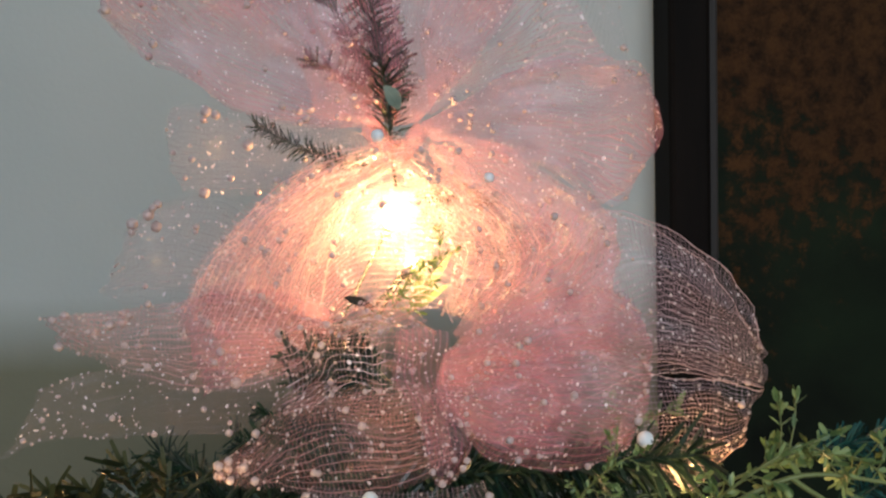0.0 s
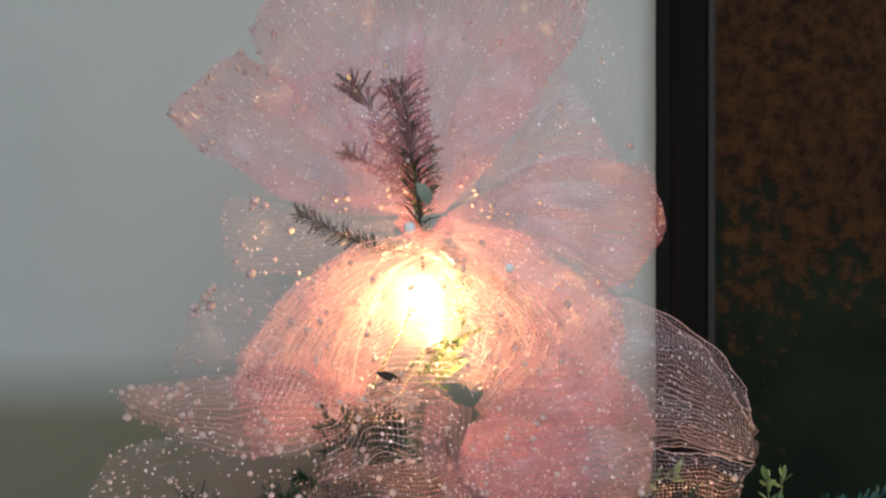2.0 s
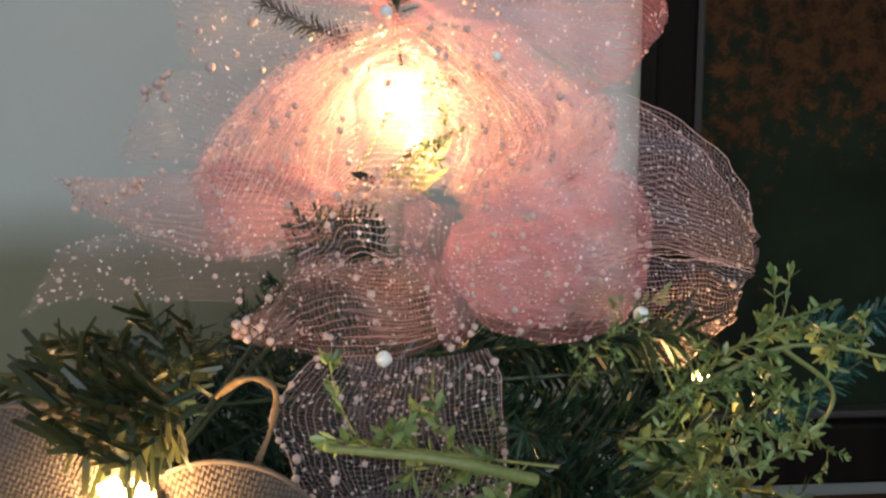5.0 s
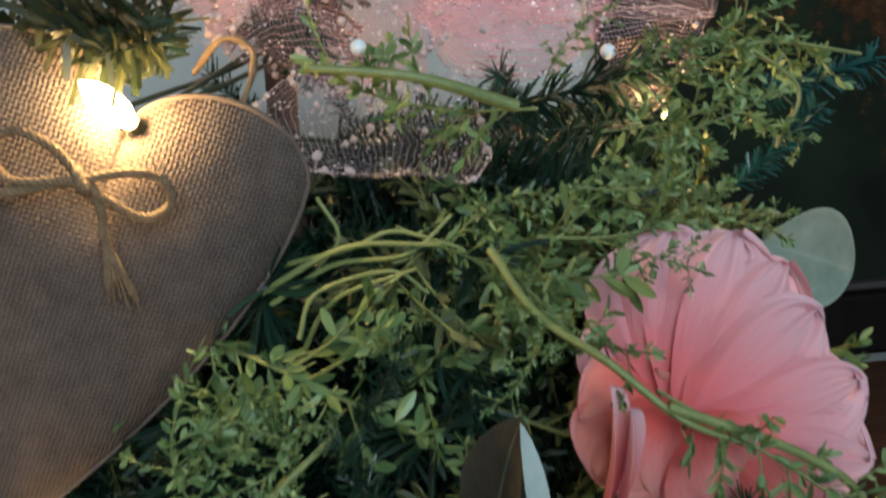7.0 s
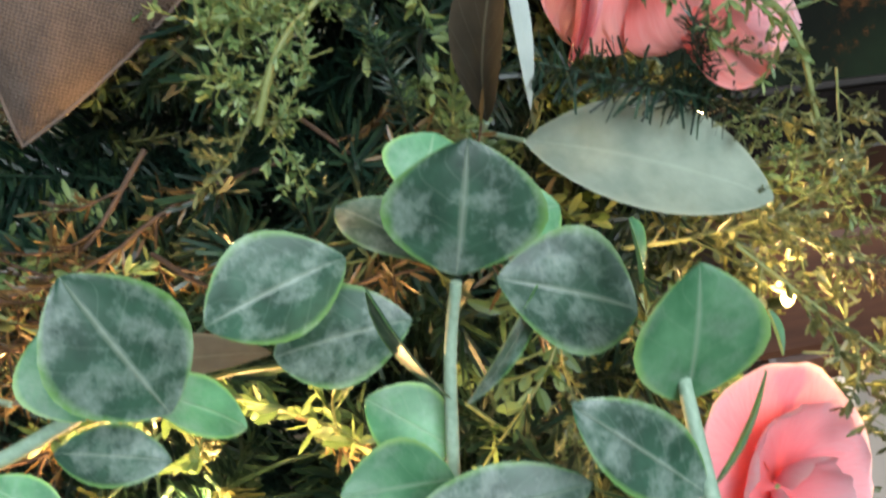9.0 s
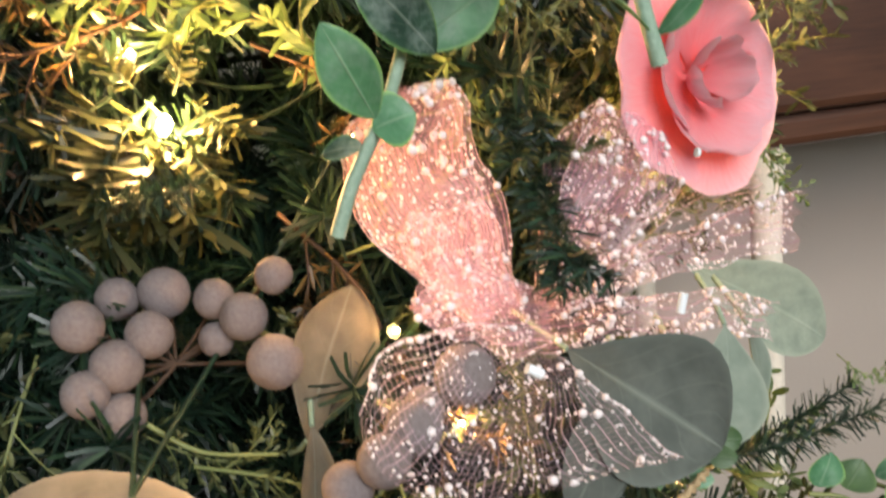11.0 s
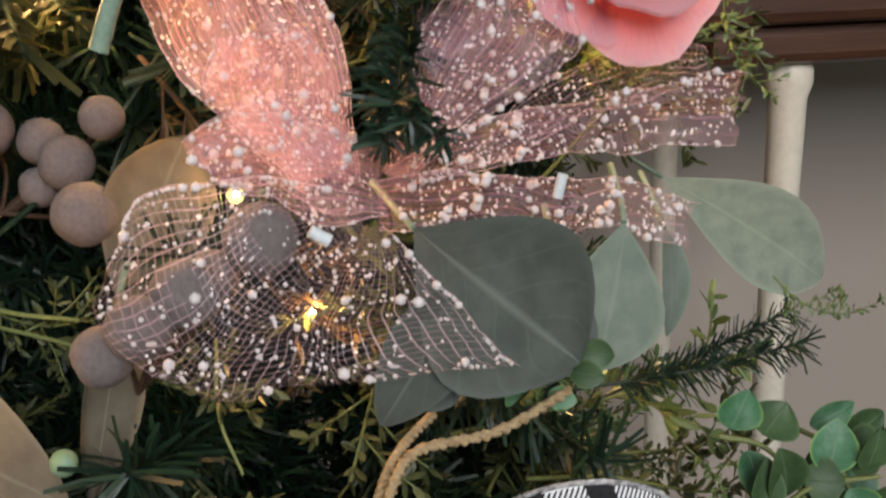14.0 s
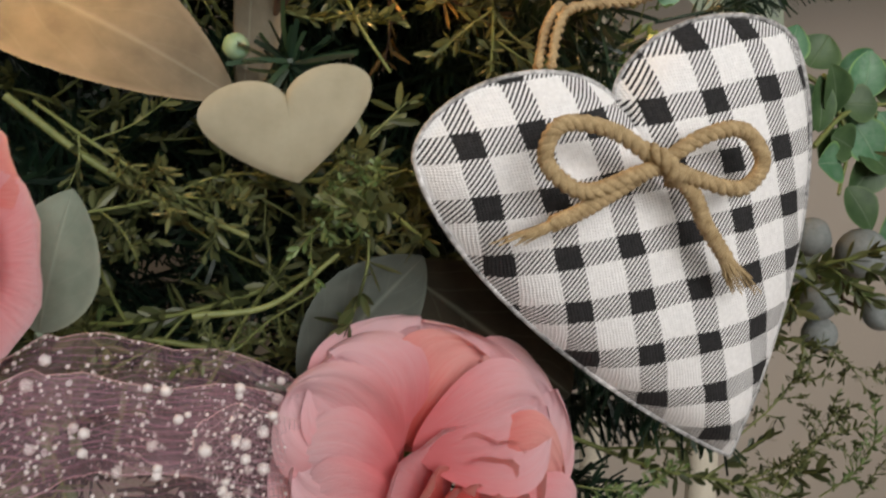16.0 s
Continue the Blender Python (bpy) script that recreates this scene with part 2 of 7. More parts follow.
def burlap():
    n = Nodes("burlap_weave")
    uv = n.add("ShaderNodeMapping", {"Vector": n.coord("UV"), "Scale": (900, 900, 1)})
    wob = n.add("ShaderNodeTexNoise", {"Vector": uv.outputs[0], "Scale": 0.35, "Detail": 2.0})
    vec = n.add("ShaderNodeVectorMath", {0: uv.outputs[0], 1: n.add("ShaderNodeVectorMath", {0: wob.outputs[1], 1: (1.1, 1.1, 0)}, operation="MULTIPLY").outputs[0]}, operation="ADD")
    s = n.add("ShaderNodeSeparateXYZ", {0: vec.outputs[0]})
    a = n.math("ABSOLUTE", n.math("SINE", n.math("MULTIPLY", s.outputs[0], math.pi)))
    b = n.math("ABSOLUTE", n.math("SINE", n.math("MULTIPLY", s.outputs[1], math.pi)))
    par = n.math("FLOOR", s.outputs[0])
    par = n.math("PINGPONG", n.math("ADD", par, n.math("FLOOR", s.outputs[1])), 1.0)
    h = n.math("ADD", n.math("MULTIPLY", a, n.math("MULTIPLY_ADD", par, 0.7, 0.3)), n.math("MULTIPLY", b, n.math("MULTIPLY_ADD", par, -0.7, 1.0)))
    f = n.math("MULTIPLY_ADD", n.noise(160.0, 4.0), 0.5, n.math("MULTIPLY", h, 0.4))
    n.set(Base_Color=n.ramp(f, [(0.25, rgb(0.042, 0.029, 0.021)), (0.55, rgb(0.076, 0.054, 0.042)), (0.85, rgb(0.13, 0.098, 0.078))]), Roughness=0.95)
    return n.bump(h, 0.0005, 0.7).mat


M_BURLAP = burlap()


def gingham():
    n = Nodes("black_and_white_gingham")
    uv = n.add("ShaderNodeMapping", {"Vector": n.coord("UV"), "Rotation": (0, 0, radians(6)), "Location": (0.0045, 0.004, 0), "Scale": (66.0, 66.0, 1)})
    wob = n.noise(1.3, 2.0, uv.outputs[0])
    s = n.add("ShaderNodeSeparateXYZ", {0: uv.outputs[0]})
    u = n.math("MULTIPLY_ADD", wob, 0.12, s.outputs[0])
    v = n.math("MULTIPLY_ADD", wob, 0.12, s.outputs[1])
    a = n.math("LESS_THAN", n.math("FRACT", u), 0.41)
    b = n.math("LESS_THAN", n.math("FRACT", v), 0.41)
    diag = n.math("LESS_THAN", n.math("FRACT", n.math("MULTIPLY", n.math("SUBTRACT", u, v), 12.0)), 0.46)
    one = n.math("MULTIPLY", n.math("ABSOLUTE", n.math("SUBTRACT", a, b)), diag)
    dark = n.math("MAXIMUM", n.math("MULTIPLY", a, b), one)
    fib = n.noise(900.0, 3.0)
    white = n.ramp(fib, [(0.3, rgb(0.80, 0.79, 0.79)), (0.7, rgb(0.92, 0.91, 0.91))])
    black = n.ramp(fib, [(0.3, rgb(0.008, 0.008, 0.009)), (0.7, rgb(0.025, 0.024, 0.026))])
    n.set(Base_Color=n.mix(dark, white, black), Roughness=0.9)
    weave = n.math("ADD", n.math("SINE", n.math("MULTIPLY", u, 130.0)), n.math("SINE", n.math("MULTIPLY", v, 130.0)))
    return n.bump(n.math("MULTIPLY_ADD", fib, 1.5, n.math("MULTIPLY", weave, 0.4)), 0.0003, 0.6).mat


M_GINGHAM = gingham()


def mesh_ribbon(name, colour, cover, thread, glitter=0.6):
    """Sheer net: see-through between real-size threads, with glitter specks. UV in metres."""
    n = Nodes(name)
    uvn = n.coord("UV")
    wob = n.add("ShaderNodeTexNoise", {"Vector": uvn, "Scale": 45.0, "Detail": 2.0})
    vec = n.add("ShaderNodeVectorMath", {0: uvn, 1: n.add("ShaderNodeVectorMath", {0: wob.outputs[1], 1: (0.0014, 0.0014, 0)}, operation="MULTIPLY").outputs[0]}, operation="ADD").outputs[0]
    s = n.add("ShaderNodeSeparateXYZ", {0: vec})
    a = n.math("LESS_THAN", n.math("FRACT", n.math("MULTIPLY", s.outputs[1], 520.0)), 0.11)
    b = n.math("LESS_THAN", n.math("FRACT", n.math("MULTIPLY", s.outputs[0], 720.0)), 0.12)
    net = n.math("MAXIMUM", a, n.math("MULTIPLY", b, 0.7))
    cloud = n.noise(38.0, 4.0, uvn, 0.6)
    film = n.math("MULTIPLY", n.ramp(cloud, [(0.35, rgb(0.25, 0.25, 0.25)), (0.7, rgb(1, 1, 1))]), cover)
    vor = n.add("ShaderNodeTexVoronoi", {"Vector": uvn, "Scale": 560.0})
    spk = n.math("LESS_THAN", vor.outputs["Distance"], n.math("MULTIPLY", n.add("ShaderNodeSeparateXYZ", {0: vor.outputs["Color"]}).outputs[0], 0.34))
    spk = n.math("MULTIPLY", spk, n.math("GREATER_THAN", n.add("ShaderNodeSeparateXYZ", {0: vor.outputs["Color"]}).outputs[1], glitter))
    alpha = n.math("MAXIMUM", n.math("MAXIMUM", film, n.math("MULTIPLY", net, thread)), n.math("MULTIPLY", spk, 0.9))
    col = n.mix(spk, colour, rgb(0.86, 0.78, 0.80))
    n.set(Base_Color=col, Roughness=0.25, Metallic=0.0, Specular_IOR_Level=0.8)
    tr = n.add("ShaderNodeBsdfTranslucent", {"Color": col})
    body = n.add("ShaderNodeMixShader", {0: 0.45, 1: n.bsdf.outputs[0], 2: tr.outputs[0]})
    clear = n.add("ShaderNodeBsdfTransparent", {"Color": rgb(1, 1, 1)})
    m = n.add("ShaderNodeMixShader", {0: alpha, 1: clear.outputs[0], 2: body.outputs[0]})
    n.tree.links.new(m.outputs[0], n.out.inputs[0])
    return n.mat


M_NET = mesh_ribbon("sheer_pink_net", rgb(0.88, 0.50, 0.50), 0.10, 0.62)
M_NETFILM = mesh_ribbon("misty_pink_net", rgb(0.88, 0.40, 0.48), 0.27, 0.40)
M_NETCLEAR = mesh_ribbon("very_sheer_pink_net", rgb(0.84, 0.58, 0.63), 0.07, 0.26)
M_NETBRIGHT = mesh_ribbon("open_rose_net", rgb(0.90, 0.60, 0.56), 0.04, 0.85)
M_NETTAIL = mesh_ribbon("open_silvery_net", rgb(0.82, 0.60, 0.66), 0.03, 0.55)
M_NETDENSE = mesh_ribbon("gathered_pink_net", rgb(0.88, 0.38, 0.46), 0.42, 0.5)
M_GLITTER = mesh_ribbon("glittering_pink_net", rgb(0.90, 0.54, 0.66), 0.25, 0.42, 0.2)
M_NETEDGE = plain("pink_wire_edge", rgb(0.6, 0.38, 0.38), rgb(0.8, 0.56, 0.55), 300.0, 0.4).mat
# Top bow's beads: the backlit, shadowed look is put into the colour.
M_BEADBACKLIT = plain("backlit_foam_beads", rgb(0.42, 0.32, 0.30), rgb(0.60, 0.49, 0.47), 900.0, 0.6).mat
M_PEARL = plain("blue_white_foam_bead", rgb(0.62, 0.68, 0.70), rgb(0.78, 0.82, 0.83), 500.0, 0.6).mat
M_COTTON = plain("white_cotton_edge", rgb(0.03, 0.03, 0.03), rgb(0.72, 0.71, 0.71), 90.0, 0.9).mat
M_BEAD = plain("white_foam_beads", rgb(0.72, 0.65, 0.64), rgb(0.86, 0.80, 0.79), 900.0, 0.5).mat


def glowing(name, colour, strength):
    n = Nodes(name)
    n.set(Base_Color=colour, Emission_Color=colour, Emission_Strength=strength)
    return n.mat


M_GLOW = glowing("lit_warm_bulb", rgb(1.0, 0.66, 0.28), 60.0)

# ---- building tools ----


class Shape:
    """Collects vertices, faces and UVs of one mesh, in world places."""

    def __init__(self):
        self.v, self.f, self.uv = [], [], []

    def grid(self, pts, uvs=None, closed=False):
        """pts[i][j]: rows of points joined into quads."""
        base, rows, cols = len(self.v), len(pts), len(pts[0])
        for i in range(rows):
            for j in range(cols):
                self.v.append(tuple(pts[i][j]))
                self.uv.append(tuple(uvs[i][j]) if uvs else (0.0, 0.0))
        for i in range(rows - 1):
            for j in range(cols - (0 if closed else 1)):
                k = (j + 1) % cols
                self.f.append((base + i * cols + j, base + i * cols + k, base + (i + 1) * cols + k, base + (i + 1) * cols + j))

    def poly(self, pts, uvs=None):
        base = len(self.v)
        self.v += [tuple(p) for p in pts]
        self.uv += [tuple(u) for u in uvs] if uvs else [(0.0, 0.0)] * len(pts)
        self.f.append(tuple(range(base, base + len(pts))))

    def mesh(self, name, mat, origin=(0, 0, 0), smooth=True):
        me = bpy.data.meshes.new(name)
        o = Vector(origin)
        me.from_pydata([Vector(p) - o for p in self.v], [], self.f)
        me.materials.append(mat)
        if smooth:
            me.polygons.foreach_set("use_smooth", [True] * len(me.polygons))
        layer = me.uv_layers.new(name="UVMap")
        idx = np.empty(len(me.loops), dtype=np.int32)
        me.loops.foreach_get("vertex_index", idx)
        layer.data.foreach_set("uv", np.array(self.uv, dtype=np.float32)[idx].ravel())
        me.update()
        return me


def thing(name, place, label, category, group="", kind=""):
    ob = new(name)
    ob.empty_display_size = 0.01
    ob.location = place
    return tagged(ob, label, category, group, kind)


def part(name, shape, material, parent, label="", smooth=True):
    """One mesh object under a thing, or under a part of it (whose own place is zero)."""
    root = parent.parent or parent
    ob = new(name, shape.mesh(name, material, root.location, smooth))
    ob.parent = parent
    return tagged(ob, label)


def solid(name, shape, material, place, label="", category="", group="", kind="", smooth=True):
    """A thing that is a single mesh."""
    ob = new(name, shape.mesh(name, material, place, smooth))
    ob.location = place
    return tagged(ob, label, category, group, kind)


def box(sh, a, b, bevel=0.0):
    """A box between two corners, with chamfered edges."""
    bm = bmesh.new()
    bmesh.ops.create_cube(bm, size=1.0)
    a, b = Vector(a), Vector(b)
    for v in bm.verts:
        v.co = Vector(((a[k] + b[k]) / 2 + v.co[k] * (b[k] - a[k]) for k in range(3)))
    if bevel:
        bmesh.ops.bevel(bm, geom=bm.edges[:], offset=bevel, segments=2, affect="EDGES", profile=0.5)
    for f in bm.faces:
        sh.poly([v.co for v in f.verts])
    bm.free()
    return sh


def smooth_path(pts, steps=8):
    """Catmull-Rom through the given points."""
    p = [Vector(q) for q in pts]
    p = [2 * p[0] - p[1]] + p + [2 * p[-1] - p[-2]]
    out = []
    for i in range(1, len(p) - 2):
        for k in range(steps):
            t = k / steps
            out.append(0.5 * (2 * p[i] + (p[i + 1] - p[i - 1]) * t + (2 * p[i - 1] - 5 * p[i] + 4 * p[i + 1] - p[i + 2]) * t * t
                              + (3 * p[i] - p[i - 1] - 3 * p[i + 1] + p[i + 2]) * t ** 3))
    return out + [p[-2]]


def frames_along(path):
    """Points with two side vectors each, carried along without twist."""
    side, out = None, []
    for i, p in enumerate(path):
        d = (path[min(i + 1, len(path) - 1)] - path[max(i - 1, 0)])
        d = d.normalized() if d.length > 1e-9 else Vector((0, 0, 1))
        if side is None:
            side = d.orthogonal().normalized()
        side = (side - d * side.dot(d)).normalized()
        out.append((p, side, d.cross(side)))
    return out


def tube(sh, path, r0, r1=None, n=6):
    r1 = r0 if r1 is None else r1
    rows = []
    fr = frames_along([Vector(p) for p in path])
    for i, (p, a, b) in enumerate(fr):
        r = r0 + (r1 - r0) * i / max(1, len(fr) - 1)
        rows.append([p + (a * math.cos(2 * math.pi * k / n) + b * math.sin(2 * math.pi * k / n)) * r for k in range(n)])
    sh.grid(rows, closed=True)
    sh.poly(rows[0][::-1])
    sh.poly(rows[-1])


def rope(sh, pts, r, turns, strands=2):
    """Twisted cord of several strands along a smooth path."""
    fr = frames_along(smooth_path(pts, 12))
    for s in range(strands):
        line = []
        for i, (p, a, b) in enumerate(fr):
            w = 2 * math.pi * (turns * i / (len(fr) - 1) + s / strands)
            line.append(p + (a * math.cos(w) + b * math.sin(w)) * r * 0.56)
        tube(sh, line, r * 0.6, n=7)


BALL = None


def ball(sh, place, r, squash=1.0):
    global BALL
    if BALL is None:
        bm = bmesh.new()
        bmesh.ops.create_icosphere(bm, subdivisions=1, radius=1.0)
        bm.verts.index_update()
        BALL = ([v.co.copy() for v in bm.verts], [tuple(v.index for v in f.verts) for f in bm.faces])
        bm.free()
    base, c = len(sh.v), Vector(place)
    for p in BALL[0]:
        sh.v.append(tuple(c + Vector((p.x * r, p.y * r * squash, p.z * r))))
        sh.uv.append((0, 0))
    sh.f += [tuple(base + k for k in f) for f in BALL[1]]


def sphere(sh, place, r, segs=20, rings=12, dent=0.0, axis=(0, 0, 1)):
    """A round berry with a small dent at its crown."""
    turn = Vector((0, 0, 1)).rotation_difference(Vector(axis))
    rows = []
    for i in range(rings + 1):
        th = math.pi * i / rings
        rr = r * (1 - dent * math.exp(-(th / 0.35) ** 2))
        rows.append([Vector(place) + turn @ Vector((rr * math.sin(th) * math.cos(2 * math.pi * k / segs), rr * math.sin(th) * math.sin(2 * math.pi * k / segs), rr * math.cos(th)))
                     for k in range(segs)])
    sh.grid(rows, closed=True)


def leaf(sh, base, tip, face, width, bend=0.0, fold=0.0, blunt=0.55, thick=0.0006, ruffle=0.0, notch=0.0, n=10, m=6, seed=0, round_=0.72, curl=0.0, frill=0.0):
    """A leaf or petal from base to tip that faces 'face'. bend: how far its middle bows towards the face, as a share of its length;
    fold: how far its rims rise; blunt: where along it the widest place lies."""
    base, tip = Vector(base), Vector(tip)
    d = tip - base
    length = d.length
    d = d.normalized()
    f = Vector(face)
    f = (f - d * f.dot(d)).normalized()
    w = d.cross(f)
    rnd = random.Random(seed)
    ph = rnd.uniform(0, 6)
    ex = math.log(0.5) / math.log(blunt)
    for side in (1, -1):
        pts, uvs = [], []
        for i in range(n + 1):
            s = i / n
            s2 = 0.5 - 0.5 * math.cos(math.pi * s)
            half = width / 2 * max(0.0, math.sin(math.pi * s2 ** ex)) ** round_
            row, uv = [], []
            for j in range(m + 1):
                q = 2 * j / m - 1
                up = bend * length * 4 * s2 * (1 - s2) + fold * half * q * q
                up += ruffle * length * s2 * math.sin(5 * q + ph + 3 * s2) * abs(q) ** 1.5
                up += frill * length * s2 ** 2 * (math.sin(13 * q + ph) + 0.7 * math.sin(29 * q + 2 * ph))
                up -= curl * length * max(0.0, s2 - 0.55) ** 2 * 4
                back = frill * length * s2 ** 3 * (0.6 * math.sin(11 * q + 3 * ph) + 0.5 * math.sin(27 * q)) + notch * length * s2 ** 3 * max(0.0, 1 - abs(q) * 1.6)
                edge = (1 - q * q) * (1 - (2 * s2 - 1) ** 4)
                row.append(base + d * (length * s2 - back) + w * (half * q) + f * (up + side * thick / 2 * edge))
                uv.append((s2, q))
            pts.append(row if side > 0 else row[::-1])
            uvs.append(uv if side > 0 else uv[::-1])
        sh.grid(pts, uvs)
    return sh


# ---- the room ----


def slab(name, a, b, mat, label, bevel=0.0, smooth=False):
    c = tuple((a[k] + b[k]) / 2 for k in range(3))
    return solid(name, box(Shape(), a, b, bevel), mat, c, label, kind="structure", smooth=smooth)


slab("floor", (-1.9, -1.9, -0.1), (2.4, 1.0, 0.0), M_FLOOR, "brown wooden floor of the room")
slab("ceiling", (-1.9, -1.9, 2.5), (2.4, 1.0, 2.6), M_CEIL, "plain white painted ceiling")
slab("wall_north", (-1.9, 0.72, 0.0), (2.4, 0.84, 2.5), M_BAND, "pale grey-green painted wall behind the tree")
slab("wall_west", (-1.9, -1.78, 0.0), (-1.78, 0.72, 2.5), M_WALL, "pale painted wall")
slab("wall_east", (2.28, -1.78, 0.0), (2.4, 0.72, 2.5), M_WALL, "pale painted wall")
south = thing("wall_south", (0, -1.84, 0), "pale painted wall with a window opening", "", kind="structure")
for a, b in (((-1.9, -1.9, 0), (2.4, -1.78, 1.3)), ((-1.9, -1.9, 2.4), (2.4, -1.78, 2.5)), ((-1.9, -1.9, 1.3), (-0.45, -1.78, 2.4)), ((0.95, -1.9, 1.3), (2.4, -1.78, 2.4))):
    part("wall_panel", box(Shape(), a, b), M_WALL, south, smooth=False)

# framed panel of rusty green metal on the wall
PX, PZ = 0.180, 1.045
panel = thing("framed_panel", (PX + 0.45, 0.69, PZ + 0.5), "dark framed panel of green patina and rust", "wall art")
part("panel", box(Shape(), (PX + 0.03, 0.70, PZ + 0.05), (PX + 0.9, 0.708, PZ + 1.0)), M_PANEL, panel, "green metal sheet with orange-brown rust", smooth=False)
for a, b in (((PX, 0.672, PZ), (PX + 0.03, 0.719, PZ + 1.05)), ((PX + 0.9, 0.672, PZ), (PX + 0.95, 0.719, PZ + 1.05)),
             ((PX + 0.03, 0.672, PZ), (PX + 0.9, 0.719, PZ + 0.05)), ((PX + 0.03, 0.672, PZ + 1.0), (PX + 0.9, 0.719, PZ + 1.05))):
    part("frame_side", box(Shape(), a, b, 0.004), M_FRAME, panel, smooth=False)
for a, b in (((PX + 0.0305, 0.682, PZ + 0.0505), (PX + 0.038, 0.699, PZ + 1.0)), ((PX + 0.039, 0.682, PZ + 0.0505), (PX + 0.9, 0.699, PZ + 0.057))):
    part("inner_lip", box(Shape(), a, b, 0.002), M_FRAMELIP, panel, "thin worn brown lip", smooth=False)

# side table with a dark top and cream legs
TX, TY, TZ = 0.246, 0.41, 0.977
table = thing("side_table", (TX + 0.5, TY + 0.15, 0.0), "side table with dark wooden top and cream turned legs", "table")
part("tabletop", box(Shape(), (TX - 0.07, TY - 0.035, TZ), (TX + 0.95, 0.66, 1.045), 0.006), M_DARKWOOD, table, smooth=False)
part("edge_moulding", box(Shape(), (TX - 0.055, TY - 0.022, TZ - 0.022), (TX + 0.93, 0.65, TZ - 0.0005), 0.006), M_DARKWOOD, table, smooth=False)


def turned_leg(x, y, top):
    sh = Shape()
    prof = [(0.0, 0.009), (0.05, 0.0085), (0.3, 0.0115), (0.55, 0.0115), (0.7, 0.0095), (top - 0.10, 0.0095), (top - 0.06, 0.010), (top - 0.02, 0.0105), (top - 0.012, 0.013), (top - 0.004, 0.013), (top, 0.0115)]
    rows = [[Vector((x + r * math.cos(k * math.pi / 8), y + r * math.sin(k * math.pi / 8), z)) for k in range(16)] for z, r in prof]
    sh.grid(rows, closed=True)
    sh.poly(rows[0][::-1]), sh.poly(rows[-1])
    return sh


for lx, ly in ((TX, TY), (TX + 0.85, TY), (TX, 0.6), (TX + 0.85, 0.6)):
    part("leg", turned_leg(lx, ly, TZ - 0.0225), M_LEG, table, "cream painted round leg")

# ---- the artificial tree ----
AX, AY = -0.05, 0.37


def reach(z):
    """How far the branches come out at a height."""
    return 0.03 + 0.9 * (1.33 - z) if z > 1.16 else 0.183 + 0.33 * (1.16 - z)


def within(z, w, r):
    """The tree stands lopsided: its right side is trimmed short."""
    c = math.cos(radians(w))
    most = 0.205 if z > 1.15 else 0.125 + 0.3 * max(0.0, z - 0.95)
    if c < -0.3 and z > 1.13:
        return min(r, 0.088 / -c)
    return min(r, most / c) if c > 0.05 else r


# places (x, y, z) and radii where the greenery is pushed back behind a decoration
CLEAR = [((-0.1038, 0.2720, 1.2596), .042), ((-0.1229, 0.2720, 1.2669), .03), ((-0.105, 0.205, 1.012), .034), ((-0.0099, 0.1200, 0.9692), .055), ((0.0544, 0.1500, 0.9645), .045), ((-0.0363, 0.0900, 0.9497), .045), ((-0.1305, 0.1650, 0.9593), .030), ((-0.1045, 0.1650, 0.9629), .034), ((-0.0801, 0.1600, 0.9609), .028), ((0.0158, 0.0850, 0.8670), .052),
         ((0.0340, 0.0850, 0.8230), .035), ((-0.0419, 0.0800, 0.8024), .036), ((-0.0972, 0.2370, 1.2341), .050), ((-0.1047, 0.2370, 1.1945), .045), ((-0.1238, 0.2420, 1.1620), .028), ((0.0766, 0.2270, 1.1712), .040), ((-0.0239, 0.2520, 1.2431), .040), ((-0.0249, 0.2670, 1.2589), .045),
         ((0.0551, 0.2070, 1.1113), .036), ((-0.0612, 0.1550, 0.9263), .026), ((-0.1152, 0.1150, 0.9207), .042), ((0.0412, 0.1300, 0.9316), .032), ((0.1025, 0.1500, 0.9392), .026), ((-0.0715, 0.0900, 0.8904), .022), ((-0.1164, 0.0550, 0.8326), .05), ((-0.1303, 0.0800, 0.8620), .03),
         ((-0.0323, 0.1120, 1.0818), .05), ((0.0107, 0.0820, 1.0712), .045), ((-0.0982, 0.1120, 1.0920), .04), ((-0.0135, 0.1870, 1.1571), .024), ((0.0082, 0.1770, 1.1590), .014)]


def crowds(a, b):
    """Whether greenery from a to b would stand in front of a decoration."""
    for k in range(6):
        p = Vector(a).lerp(Vector(b), k / 5)
        for (x, y, z), r in CLEAR:
            if p.y < y + 0.012 and math.hypot(p.x - x, p.z - z) < r:
                return True
    return False


tree = thing("artificial_tree", (AX, AY, 0.0), "dark green artificial tree with flat plastic needles", "tree")
sh = Shape()
tube(sh, [Vector((AX, AY, 0.03)), Vector((AX, AY, 0.7)), Vector((AX, AY, 1.3))], 0.014, 0.006, 10)
part("trunk", sh, M_BROWN, tree)
sh = Shape()
for k in range(4):
    w = k * math.pi / 2 + 0.4
    tube(sh, smooth_path([(AX, AY, 0.05), (AX + 0.12 * math.cos(w), AY + 0.12 * math.sin(w), 0.035), (AX + 0.2 * math.cos(w), AY + 0.2 * math.sin(w), 0.006)], 4), 0.008, 0.006)
part("foot", sh, M_BROWN, tree)


